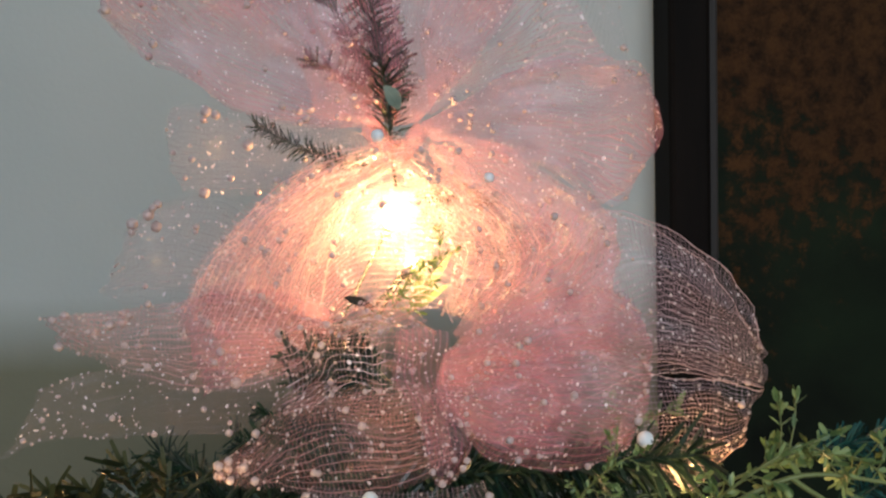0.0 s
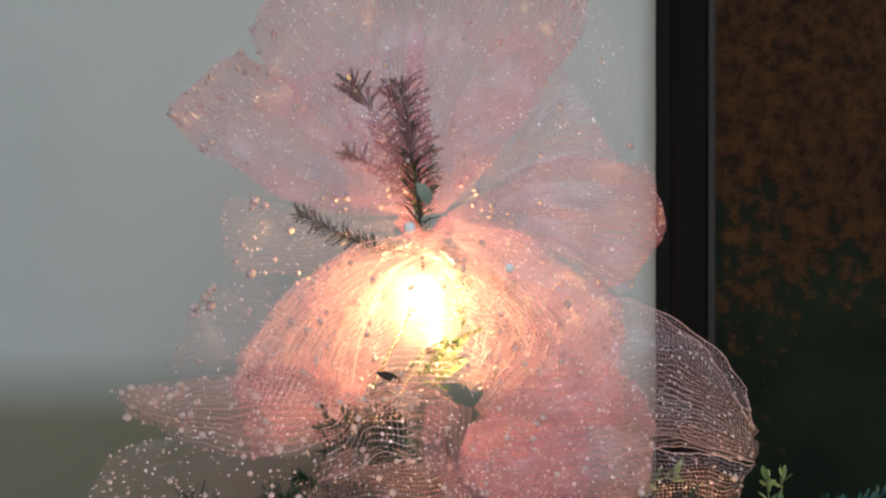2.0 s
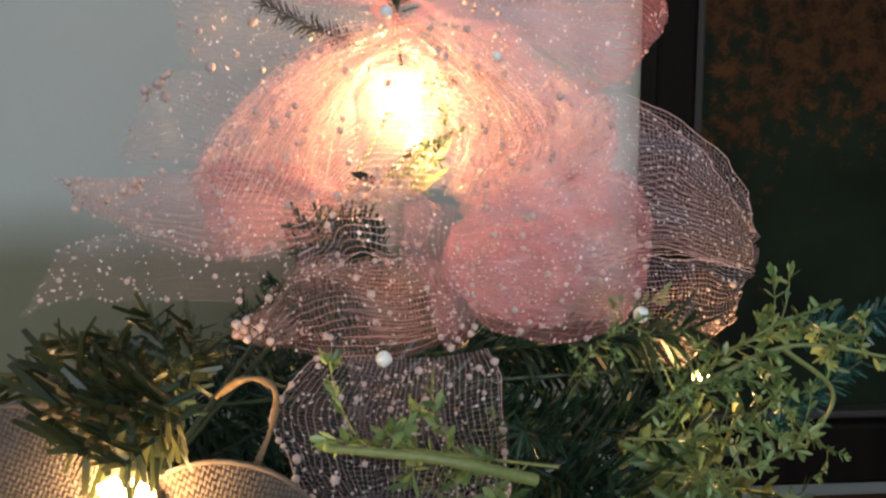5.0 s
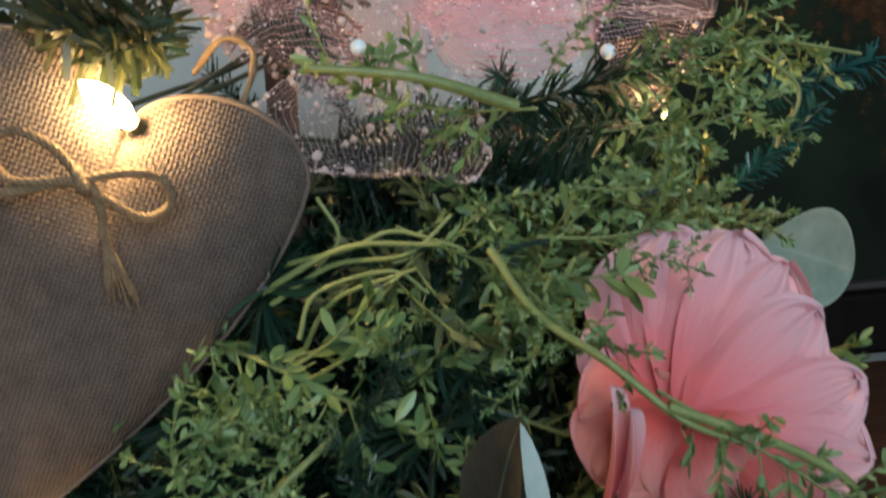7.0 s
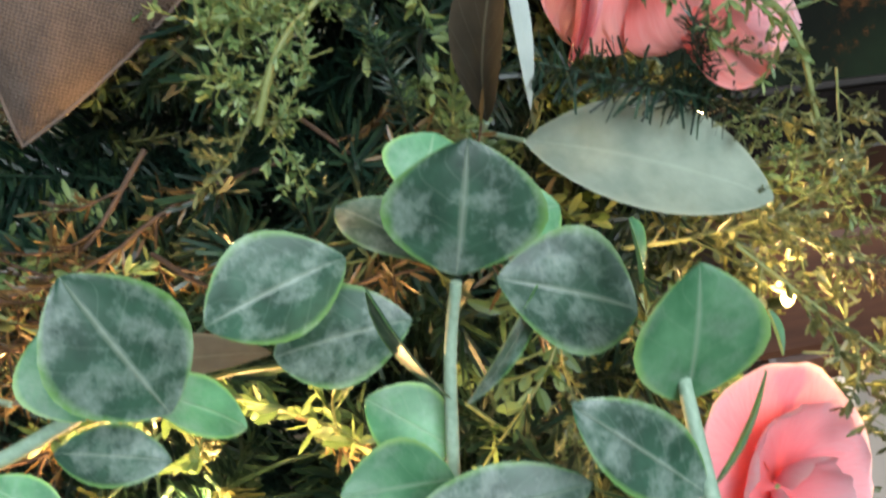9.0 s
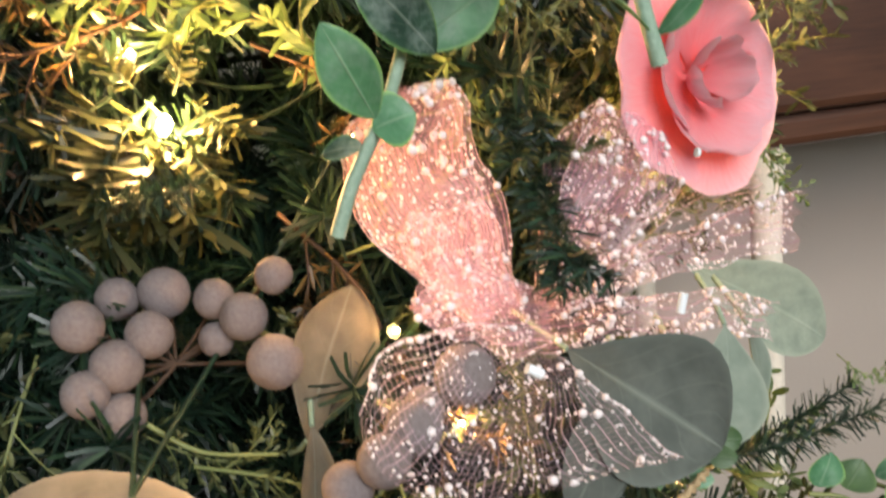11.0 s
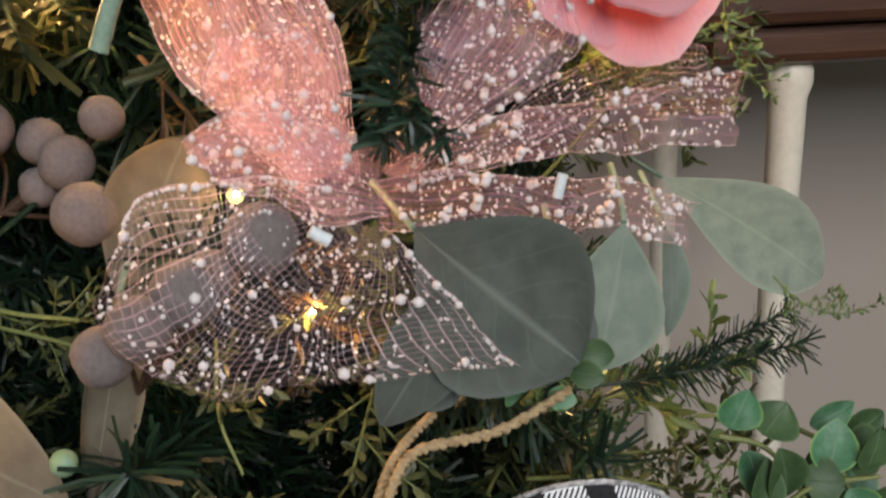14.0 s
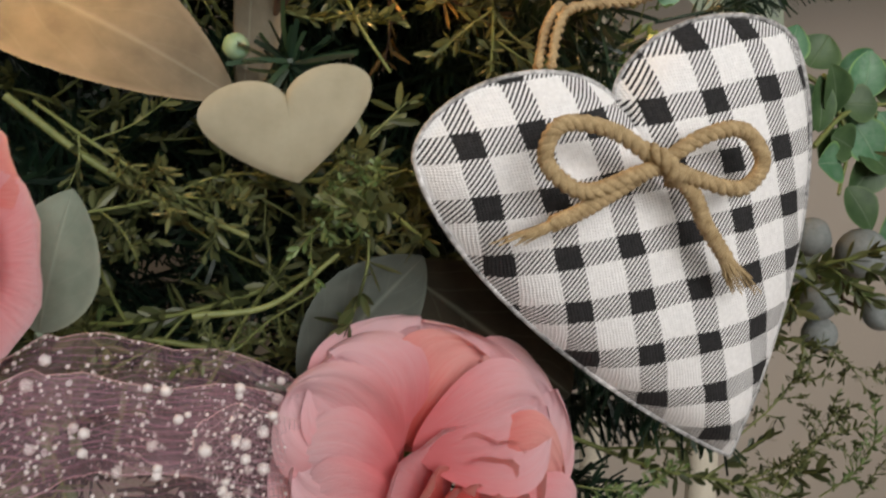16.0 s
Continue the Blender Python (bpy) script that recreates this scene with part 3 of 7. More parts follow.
def branch_shapes(seed, length, needles, nl, width):
    """A wire and its flat needles, along +x from the origin."""
    rnd = random.Random(seed)
    wire, leafs = Shape(), Shape()
    path = smooth_path([(0, 0, 0), (length * 0.5, rnd.uniform(-0.01, 0.01), 0.006), (length, rnd.uniform(-0.015, 0.015), 0.018)], 6)
    tube(wire, path, 0.0016, 0.0008, 5)
    for k in range(needles):
        t = 0.18 + 0.82 * (k + rnd.random()) / needles
        i = min(len(path) - 2, int(t * (len(path) - 1)))
        p = path[i].lerp(path[i + 1], t * (len(path) - 1) - i)
        w = rnd.uniform(0, 2 * math.pi)
        lean = rnd.uniform(0.35, 0.95)
        d = Vector((lean, math.cos(w), math.sin(w))).normalized()
        s = d.cross(Vector((rnd.uniform(-1, 1), rnd.uniform(-1, 1), rnd.uniform(-1, 1)))).normalized() * width / 2
        ln = nl * rnd.uniform(0.6, 1.15)
        g = Vector((0, 0, -0.18)) * ln * rnd.random() + d.orthogonal().normalized() * ln * 0.1 * rnd.uniform(-1, 1)
        leafs.grid([[p - s * 0.8, p + s * 0.8], [p + d * ln * 0.55 - s + g * 0.2, p + d * ln * 0.55 + s + g * 0.2], [p + d * ln - s * 0.75 + g, p + d * ln + s * 0.75 + g]])
    return wire, leafs


BRANCH = []
for k in range(5):
    wire, leafs = branch_shapes(40 + k, 0.15, 260, 0.019, 0.0015)
    BRANCH.append((wire.mesh("branch", M_WIRE), leafs.mesh("needles", M_NEEDLE, smooth=False)))
rnd = random.Random(7)


def add_branch(m, k, needles=None):
    if needles is None and crowds(m.translation, m @ Vector((0.15, 0, 0))):
        return
    end = m @ Vector((0.15, 0, 0))
    if needles is None and end.x < -0.15 and end.z > 1.13:
        return
    b = new("branch", BRANCH[k][0])
    b.parent = tree
    b.matrix_basis = Matrix.Translation((-AX, -AY, 0)) @ m
    c = new("needles", needles or BRANCH[k][1])
    c.parent = b


z = 0.72
while z < 1.235:
    count = 15 if z < 1.16 else 11
    for k in range(count):
        w = -90 + (k - (count - 1) / 2) * 17 + rnd.uniform(-7, 7)
        r = within(z, w, reach(z) * rnd.uniform(0.70, 0.93))
        start = max(0.0, r - 0.15)
        add_branch(Matrix.Translation((AX, AY, z + rnd.uniform(-0.012, 0.012))) @ Matrix.Rotation(radians(w), 4, "Z") @ Matrix.Translation((start, 0, 0))
                   @ Matrix.Rotation(radians(rnd.uniform(-14, 8)), 4, "Y") @ Matrix.Rotation(rnd.uniform(0, 6.28), 4, "X"), rnd.randrange(5))
        if r > 0.15:
            add_branch(Matrix.Translation((AX, AY, z + rnd.uniform(-0.012, 0.012))) @ Matrix.Rotation(radians(w + 8), 4, "Z") @ Matrix.Translation((max(0.0, r - 0.22), 0, 0))
                       @ Matrix.Rotation(rnd.uniform(0, 6.28), 4, "X"), rnd.randrange(5))
    z += 0.03


# the far side, which closes the view through the tree
for z in (0.8, 0.9, 1.0, 1.08, 1.13, 1.17, 1.2, 1.225):
    for k in range(10):
        w = 8 + 18 * k + rnd.uniform(-6, 6)
        add_branch(Matrix.Translation((AX, AY, z + rnd.uniform(-0.02, 0.02))) @ Matrix.Rotation(radians(w), 4, "Z") @ Matrix.Scale(min(1.0, within(z, w, reach(z)) / 0.15), 4)
                   @ Matrix.Rotation(rnd.uniform(0, 6.28), 4, "X"), rnd.randrange(5))
for z in (1.09, 1.12, 1.15, 1.18, 1.2, 1.22):
    for k in range(9):
        w = -90 + (k - 4) * 22 + rnd.uniform(-8, 8)
        add_branch(Matrix.Translation((AX, AY, z)) @ Matrix.Rotation(radians(w), 4, "Z") @ Matrix.Scale(0.75, 4) @ Matrix.Rotation(rnd.uniform(0, 6.28), 4, "X"), rnd.randrange(5))


def tip_to(a, b, k=0, mat=None, length=0.15):
    """A branch whose tip reaches b."""
    a, b = Vector(a), Vector(b)
    d = (b - a).normalized()
    m = Matrix.Translation(a) @ Vector((1, 0, 0)).rotation_difference(d).to_matrix().to_4x4() @ Matrix.Scale((b - a).length / length, 4)
    add_branch(m, k, mat or BRANCH[k][1])

# blue-green branch tip beside the framed panel, and some that show between the decorations
wire, leafs = branch_shapes(60, 0.15, 260, 0.022, 0.0022)
BLUE = leafs.mesh("needles", M_BLUENEEDLE, smooth=False)
tip_to((0.1316, 0.3470, 1.2492), (0.2003, 0.3570, 1.2541), 0, BLUE)
tip_to((0.1196, 0.3370, 1.2089), (0.1659, 0.3370, 1.2381), 2, BLUE)
wire, leafs = branch_shapes(61, 0.05, 52, 0.023, 0.0029)
BRANCH.append((wire.mesh("branch", M_WIRE), leafs.mesh("needles", M_OLIVE, smooth=False)))
tip_to((-0.0821, 0.2350, 1.2595), (-0.1070, 0.2280, 1.2797), 5, None, 0.05)
tip_to((-0.0846, 0.2400, 1.2612), (-0.0950, 0.2350, 1.2838), 5, None, 0.05)
tip_to((-0.0787, 0.2400, 1.2611), (-0.0858, 0.2380, 1.2831), 5, None, 0.05)
tip_to((-0.0771, 0.2400, 1.2641), (-0.0752, 0.2360, 1.2862), 5, None, 0.05)
tip_to((-0.0758, 0.2400, 1.2610), (-0.0654, 0.2360, 1.2800), 5, None, 0.05)
tip_to((-0.0696, 0.2250, 1.2680), (-0.0985, 0.2120, 1.2682), 5, None, 0.05)
tip_to((-0.0664, 0.2220, 1.2658), (-0.0883, 0.2070, 1.2640), 5, None, 0.05)
tip_to((-0.1027, 0.2150, 1.0327), (-0.1333, 0.2000, 1.0103), 5, None, 0.05)
tip_to((-0.1033, 0.2150, 1.0291), (-0.1212, 0.1950, 0.9972), 5, None, 0.05)
tip_to((-0.1035, 0.2120, 1.0255), (-0.1069, 0.1900, 0.9874), 5, None, 0.05)
tip_to((-0.1211, 0.2100, 1.0232), (-0.1343, 0.1950, 0.9897), 5, None, 0.05)
tip_to((-0.0970, 0.2120, 1.0214), (-0.0907, 0.1980, 0.9959), 5, None, 0.05)
tip_to((-0.1175, 0.2200, 1.0340), (-0.1408, 0.2050, 1.0212), 5, None, 0.05)
tip_to((-0.0925, 0.2200, 1.0322), (-0.0815, 0.2050, 1.0129), 5, None, 0.05)
tip_to((-0.1071, 0.2220, 1.0333), (-0.1138, 0.2150, 1.0509), 5, None, 0.05)
tip_to((-0.0963, 0.2220, 1.0326), (-0.0864, 0.2150, 1.0457), 5, None, 0.05)
wire, leafs = branch_shapes(62, 0.05, 70, 0.013, 0.0018)
BRANCH.append((wire.mesh("branch", M_WIRE), leafs.mesh("needles", M_NEEDLE, smooth=False)))
tip_to((-0.0164, 0.3450, 1.2822), (-0.0428, 0.3380, 1.3074), 6, None, 0.05)
tip_to((-0.0228, 0.3450, 1.2802), (-0.0347, 0.3400, 1.3041), 6, None, 0.05)
tip_to((-0.0271, 0.3500, 1.2774), (-0.0476, 0.3450, 1.2976), 6, None, 0.05)
tip_to((-0.0348, 0.3200, 1.2719), (-0.0592, 0.3100, 1.2722), 6, None, 0.05)
tip_to((-0.0270, 0.3200, 1.2657), (-0.0500, 0.3100, 1.2623), 6, None, 0.05)
tip_to((-0.0157, 0.3850, 1.3867), (-0.0238, 0.3850, 1.4394), 6, None, 0.05)
tip_to((-0.0144, 0.3900, 1.3868), (-0.0088, 0.3880, 1.4322), 6, None, 0.05)
tip_to((-0.0145, 0.3850, 1.3842), (-0.0341, 0.3830, 1.4143), 6, None, 0.05)
tip_to((-0.0133, 0.3850, 1.3842), (-0.0018, 0.3830, 1.4040), 6, None, 0.05)
tip_to((-0.0150, 0.3120, 1.2867), (-0.0389, 0.3060, 1.3123), 6, None, 0.05)
tip_to((-0.0169, 0.3120, 1.2867), (-0.0298, 0.3060, 1.3085), 6, None, 0.05)
tip_to((-0.0208, 0.3140, 1.2865), (-0.0431, 0.3080, 1.3010), 6, None, 0.05)
tip_to((-0.0305, 0.3000, 1.2697), (-0.0568, 0.2900, 1.2777), 6, None, 0.05)
tip_to((-0.0268, 0.3000, 1.2677), (-0.0513, 0.2850, 1.2695), 6, None, 0.05)
tip_to((-0.0267, 0.3000, 1.2734), (-0.0482, 0.2950, 1.2822), 6, None, 0.05)
wire, leafs = branch_shapes(63, 0.05, 60, 0.018, 0.0022)
BRANCH.append((wire.mesh("branch", M_WIRE), leafs.mesh("needles", M_NEEDLE, smooth=False)))
tip_to((-0.0681, 0.2180, 1.2727), (-0.0925, 0.2000, 1.2624), 5, None, 0.05)
tip_to((-0.0679, 0.2160, 1.2690), (-0.0838, 0.1990, 1.2591), 5, None, 0.05)
tip_to((-0.0725, 0.2200, 1.2737), (-0.0972, 0.2040, 1.2678), 5, None, 0.05)
tip_to((0.0028, 0.1280, 0.9822), (-0.0025, 0.1120, 0.9696), 7, None, 0.05)
tip_to((0.0077, 0.1280, 0.9820), (0.0112, 0.1120, 0.9687), 7, None, 0.05)
tip_to((0.0075, 0.1260, 0.9836), (0.0042, 0.1080, 0.9733), 7, None, 0.05)
tip_to((0.0034, 0.1700, 1.0235), (-0.0003, 0.1550, 1.0028), 7, None, 0.05)
tip_to((0.0129, 0.1700, 1.0233), (0.0103, 0.1550, 1.0009), 7, None, 0.05)
tip_to((0.0084, 0.1650, 1.0020), (0.0048, 0.1400, 0.9819), 7, None, 0.05)
tip_to((-0.0131, 0.3600, 1.3561), (-0.0130, 0.3700, 1.4344), 1)
tip_to((-0.0150, 0.3600, 1.3626), (-0.0655, 0.3720, 1.3762), 2)
tip_to((-0.0031, 0.3570, 1.2536), (-0.0360, 0.3270, 1.3036), 3)
tip_to((-0.0257, 0.3570, 1.2278), (-0.0708, 0.3270, 1.2668), 3)
tip_to((-0.0168, 0.3570, 1.2319), (-0.0330, 0.3270, 1.2755), 0)
tip_to((-0.0294, 0.3670, 1.2609), (-0.0439, 0.3470, 1.3006), 1)
tip_to((-0.0342, 0.2170, 1.1606), (-0.0178, 0.1820, 1.1873), 3)
tip_to((-0.0157, 0.2070, 1.1257), (-0.0290, 0.1770, 1.1728), 4)
tip_to((0.0372, 0.2770, 1.2372), (0.0119, 0.2270, 1.2490), 0)
tip_to((0.1012, 0.2070, 1.1224), (0.0185, 0.1670, 1.1459), 1)
tip_to((0.0703, 0.2070, 1.1238), (0.0612, 0.1670, 1.1546), 2)
tip_to((0.0413, 0.2000, 1.0061), (-0.0046, 0.1180, 0.9746), 3)
tip_to((0.0203, 0.2000, 1.0273), (0.0000, 0.1450, 0.9961), 2)
tip_to((0.0510, 0.1400, 0.8976), (0.1139, 0.1300, 0.9025), 4)
tip_to((0.0618, 0.1500, 0.8894), (0.1180, 0.1500, 0.9057), 1)
tip_to((-0.1299, 0.2000, 1.0013), (-0.0951, 0.1500, 1.0022), 0)

# ---- sprigs of small yellow-green leaves ----


def sprig_shapes(seed, length, leaves, ll, lw):
    rnd = random.Random(seed)
    stem, fol = Shape(), Shape()
    a = rnd.uniform(-0.25, 0.25)
    main = smooth_path([(0, 0, 0), (length * 0.35, a * length * 0.4, rnd.uniform(0, 0.012)), (length * 0.7, a * length * 0.3, rnd.uniform(-0.008, 0.012)), (length, -a * length * 0.5, rnd.uniform(-0.02, 0.01))], 6)
    tube(stem, main, 0.0009, 0.0005, 5)
    twigs = [main]
    for k in range(9):
        i = int((0.15 + 0.8 * k / 9) * (len(main) - 1))
        p, d = main[i], (main[i + 1] - main[i]).normalized()
        w = rnd.uniform(0, 6.28)
        s = d.orthogonal().normalized()
        out = (d * 0.6 + s * math.cos(w) + d.cross(s) * math.sin(w)).normalized()
        ln = rnd.uniform(0.018, 0.036)
        tw = smooth_path([p, p + out * ln * 0.5 + d * 0.002, p + out * ln + Vector((0, 0, rnd.uniform(-0.006, 0.003)))], 4)
        tube(stem, tw, 0.0005, 0.0003, 4)
        twigs.append(tw)
    for k in range(leaves):
        tw = twigs[rnd.randrange(len(twigs))] if rnd.random() < 0.8 else main
        i = rnd.randrange(max(1, len(tw) // 4), len(tw))
        p = tw[min(i, len(tw) - 1)]
        d = (tw[min(i, len(tw) - 1)] - tw[max(0, i - 1)])
        d = d.normalized() if d.length > 1e-9 else Vector((1, 0, 0))
        d = (d + Vector((rnd.uniform(-1, 1), rnd.uniform(-1, 1), rnd.uniform(-1, 1))) * 1.1).normalized()
        s = d.orthogonal().normalized()
        s.rotate(Matrix.Rotation(rnd.uniform(0, 6.28), 3, d))
        u = d.cross(s)
        ln, wd = ll * rnd.uniform(0.55, 1.2), lw * rnd.uniform(0.7, 1.2)
        rows = [[p, p, p]]
        for t, h in ((0.3, 0.85), (0.65, 1.0), (0.9, 0.5)):
            q = p + d * ln * t + u * ln * 0.12 * t * t
            rows.append([q - s * wd / 2 * h + u * wd * 0.12 * h, q, q + s * wd / 2 * h + u * wd * 0.12 * h])
        e = p + d * ln + u * ln * 0.12
        rows.append([e, e, e])
        fol.grid(rows)
    return stem, fol


SPRIGS = []
for k in range(6):
    green = k >= 3
    a, b = sprig_shapes(100 + k, 0.10, 190 if green else 210, 0.0092 if green else 0.0085 if k == 2 else 0.0076, 0.0030 if green else 0.0012 if k == 2 else 0.0023)
    SPRIGS.append((a.mesh("stem", M_BROWN if k == 2 else M_STEM), b.mesh("leaves", M_DRY if k == 2 else M_MOSSGREEN if green else M_MOSS, smooth=False)))


def add_sprig(base, tip, k, length=0.10):
    a, b = Vector(base), Vector(tip)
    d = b - a
    ob = thing("greenery_sprig", a, "brown-gold plastic sprig with small narrow leaves" if k == 2 else "yellow-green plastic sprig with small narrow leaves" if k < 3 else "fresh green plastic sprig with small narrow leaves", "greenery", "sprigs in the tree")
    ob.matrix_basis = Matrix.Translation(a) @ Vector((1, 0, 0)).rotation_difference(d.normalized()).to_matrix().to_4x4() @ Matrix.Rotation(rnd.uniform(0, 6.28), 4, "X") @ Matrix.Scale(d.length / length, 4)
    for name, me in zip(("stem", "leaves"), SPRIGS[k]):
        o = new(name, me)
        o.parent = ob


rnd = random.Random(21)
z = 0.76
while z < 1.235:
    count = 15 if z < 1.11 else 17
    for k in range(count):
        w = radians(-90 + (k - (count - 1) / 2) * (14.5 if z < 1.11 else 11) + rnd.uniform(-8, 8))
        r = within(z, math.degrees(w), reach(z) * rnd.uniform(0.72, 0.95))
        out = Vector((math.cos(w), math.sin(w), 0))
        side = Vector((-math.sin(w), math.cos(w), 0)) * rnd.uniform(-1.2, 1.2)
        d = (out * rnd.uniform(0.0, 0.4) + side + Vector((0, 0, rnd.uniform(-0.6, 0.35)))).normalized()
        p = Vector((AX, AY, z + rnd.uniform(-0.015, 0.015))) + out * (r - 0.02)
        q = p + d * rnd.uniform(0.07, 0.12)
        if crowds(p, q) or q.z > 1.255 or (q.z > 1.14 and q.x < -0.165) or (0.89 < z < 1.0 and rnd.random() < 0.4):
            continue
        # From 1.10 to 1.165 the darker sprig colours prevail and stand in for shade.
        add_sprig(p, q, 2 if 0.98 < z < 1.15 and math.cos(w) < 0.15 and rnd.random() < (0.8 if z < 1.12 else 0.5) else rnd.choice((0, 1, 0, 1, 3)) if z < 1.10 else rnd.choice((0, 1, 0, 1, 3, 4)) if z < 1.165 else rnd.choice((0, 1, 3, 3, 4, 4, 5, 5)))
    z += 0.027
for a, b, k in (((0.0731, 0.2870, 1.2436), (0.1161, 0.2770, 1.2822), 3), ((0.0895, 0.2970, 1.2562), (0.1523, 0.2970, 1.2607), 4), ((0.0370, 0.2770, 1.2548), (0.0553, 0.2670, 1.2797), 3),
                ((0.0240, 0.2270, 1.2467), (-0.0375, 0.2220, 1.2578), 4), ((0.0528, 0.2670, 1.2391), (0.1012, 0.2570, 1.2549), 5), ((0.1053, 0.2870, 1.2505), (0.1217, 0.2670, 1.2296), 4),
                ((0.0221, 0.2270, 1.2121), (0.0742, 0.2170, 1.2185), 5), ((-0.0162, 0.2270, 1.2178), (0.0215, 0.2070, 1.1997), 3), ((0.0120, 0.2170, 1.2049), (0.0409, 0.1920, 1.1826), 4),
                ((0.0410, 0.1870, 1.1781), (0.0908, 0.1720, 1.1470), 3), ((-0.0446, 0.2170, 1.1872), (-0.0722, 0.1920, 1.1621), 4), ((-0.0387, 0.1970, 1.1570), (-0.0682, 0.1870, 1.1429), 5),
                ((0.0617, 0.1870, 1.1488), (0.0971, 0.1770, 1.1294), 0), ((-0.0547, 0.1920, 1.1425), (-0.0756, 0.1870, 1.1865), 4), ((-0.0617, 0.1920, 1.1338), (-0.0453, 0.1870, 1.1682), 3),
                ((-0.0486, 0.1970, 1.1623), (-0.0829, 0.1970, 1.1248), 1), ((0.1133, 0.1970, 1.1362), (0.1204, 0.1870, 1.0839), 0), ((0.1009, 0.1970, 1.1100), (0.1284, 0.1970, 1.1243), 1),
                ((0.0593, 0.1620, 1.0941), (0.1100, 0.1520, 1.0400), 1), ((0.0872, 0.1620, 1.0845), (0.1228, 0.1620, 1.0772), 2), ((0.0111, 0.1720, 1.0793), (0.0217, 0.1620, 1.0372), 0),
                ((-0.1257, 0.1700, 0.9364), (-0.0773, 0.1600, 0.9198), 0), ((-0.1054, 0.1600, 0.9222), (-0.0320, 0.1400, 0.9107), 1), ((0.1148, 0.2000, 1.0036), (0.1286, 0.2000, 0.9657), 3),
                ((0.1122, 0.1500, 0.9228), (0.1342, 0.1400, 0.9104), 4), ((0.0355, 0.1200, 0.9009), (0.0431, 0.1150, 0.9199), 4), ((-0.0370, 0.1000, 0.8492), (-0.0623, 0.0900, 0.8770), 1),
                ((0.0796, 0.1300, 0.8826), (0.0923, 0.1200, 0.8601), 3), ((-0.1225, 0.1100, 0.8655), (-0.0697, 0.1000, 0.8674), 1), ((-0.1281, 0.1200, 0.8923), (-0.0850, 0.1000, 0.8547), 0),
                ((-0.0404, 0.1000, 0.8699), (-0.0720, 0.0900, 0.8574), 4), ((-0.0651, 0.1100, 0.8359), (-0.1046, 0.0900, 0.8316), 1), ((-0.0473, 0.1000, 0.8556), (-0.0653, 0.0900, 0.8708), 4),
                ((0.0754, 0.1100, 0.7467), (0.1082, 0.1000, 0.7648), 1), ((0.0943, 0.1200, 0.7915), (0.1331, 0.1200, 0.7718), 0), ((0.0067, 0.1000, 0.7659), (0.0413, 0.1000, 0.7643), 3),
                ((0.0776, 0.1000, 0.7436), (0.0958, 0.1000, 0.7796), 1), ((0.1035, 0.1100, 0.7337), (0.1282, 0.1100, 0.7621), 3), ((0.0630, 0.1000, 0.7719), (0.0958, 0.1100, 0.7914), 0), ((0.1071, 0.1000, 0.7346), (0.1279, 0.1000, 0.7521), 1),
                ((0.0532, 0.0900, 0.7615), (0.0789, 0.0900, 0.7680), 0), ((-0.0013, 0.2270, 1.2122), (0.0296, 0.2170, 1.2260), 4), ((0.0305, 0.2270, 1.2254), (0.0712, 0.2170, 1.2278), 5), ((0.0336, 0.2170, 1.2123), (0.0598, 0.2020, 1.2048), 3), ((0.0032, 0.2120, 1.1974), (0.0272, 0.1920, 1.1907), 5),
                ((0.0582, 0.2470, 1.2359), (0.1006, 0.2370, 1.2480), 4), ((0.0520, 0.2470, 1.2527), (0.0901, 0.2470, 1.2639), 3), ((0.0172, 0.2020, 1.1952), (0.0029, 0.1920, 1.1735), 3), ((0.0624, 0.2270, 1.2233), (0.0950, 0.2270, 1.2100), 3),
                ((-0.0090, 0.2170, 1.2035), (-0.0282, 0.2070, 1.1865), 4), ((-0.0288, 0.2070, 1.1778), (-0.0596, 0.2020, 1.1707), 4), ((-0.0395, 0.2120, 1.1863), (-0.0722, 0.2120, 1.1804), 5), ((-0.0346, 0.2020, 1.1821), (-0.0625, 0.1920, 1.1572), 5), ((-0.0719, 0.1970, 1.1528), (-0.0505, 0.1920, 1.1197), 3)):
    add_sprig(a, b, k)
for a, b, k in (((0.0664, 0.2000, 1.1214), (0.1048, 0.1850, 1.1218), 0),
                ((0.0754, 0.2000, 1.1100), (0.1123, 0.1850, 1.1109), 1),
                ((0.0713, 0.2000, 1.1053), (0.1002, 0.1850, 1.0918), 0),
                ((0.0814, 0.2000, 1.1146), (0.1160, 0.1850, 1.0950), 3),
                ((0.0744, 0.2000, 1.0907), (0.1119, 0.1850, 1.0851), 0),
                ((0.0782, 0.2000, 1.0866), (0.1036, 0.1850, 1.0684), 1),
                ((0.0825, 0.2000, 1.0950), (0.1157, 0.1850, 1.0757), 0),
                ((0.0742, 0.2000, 1.1240), (0.0950, 0.1850, 1.1095), 3),
                ((0.0944, 0.1900, 1.0503), (0.1286, 0.1800, 1.0368), 0),
                ((0.0920, 0.1900, 1.0467), (0.1172, 0.1800, 1.0246), 1),
                ((0.0843, 0.1900, 1.0934), (0.1365, 0.1800, 1.0763), 0)):
    add_sprig(a, b, k)


add_sprig((-0.0166, 0.3520, 1.3075), (0.0049, 0.3420, 1.3331), 4)


def vine(pts, r, name="trailing_stem", label="bare trailing green plastic stem"):
    sh = Shape()
    tube(sh, smooth_path(pts, 8), r, r * 0.6, 6)
    solid(name, sh, M_STEM, pts[0], label, "stem", "trailing stems")


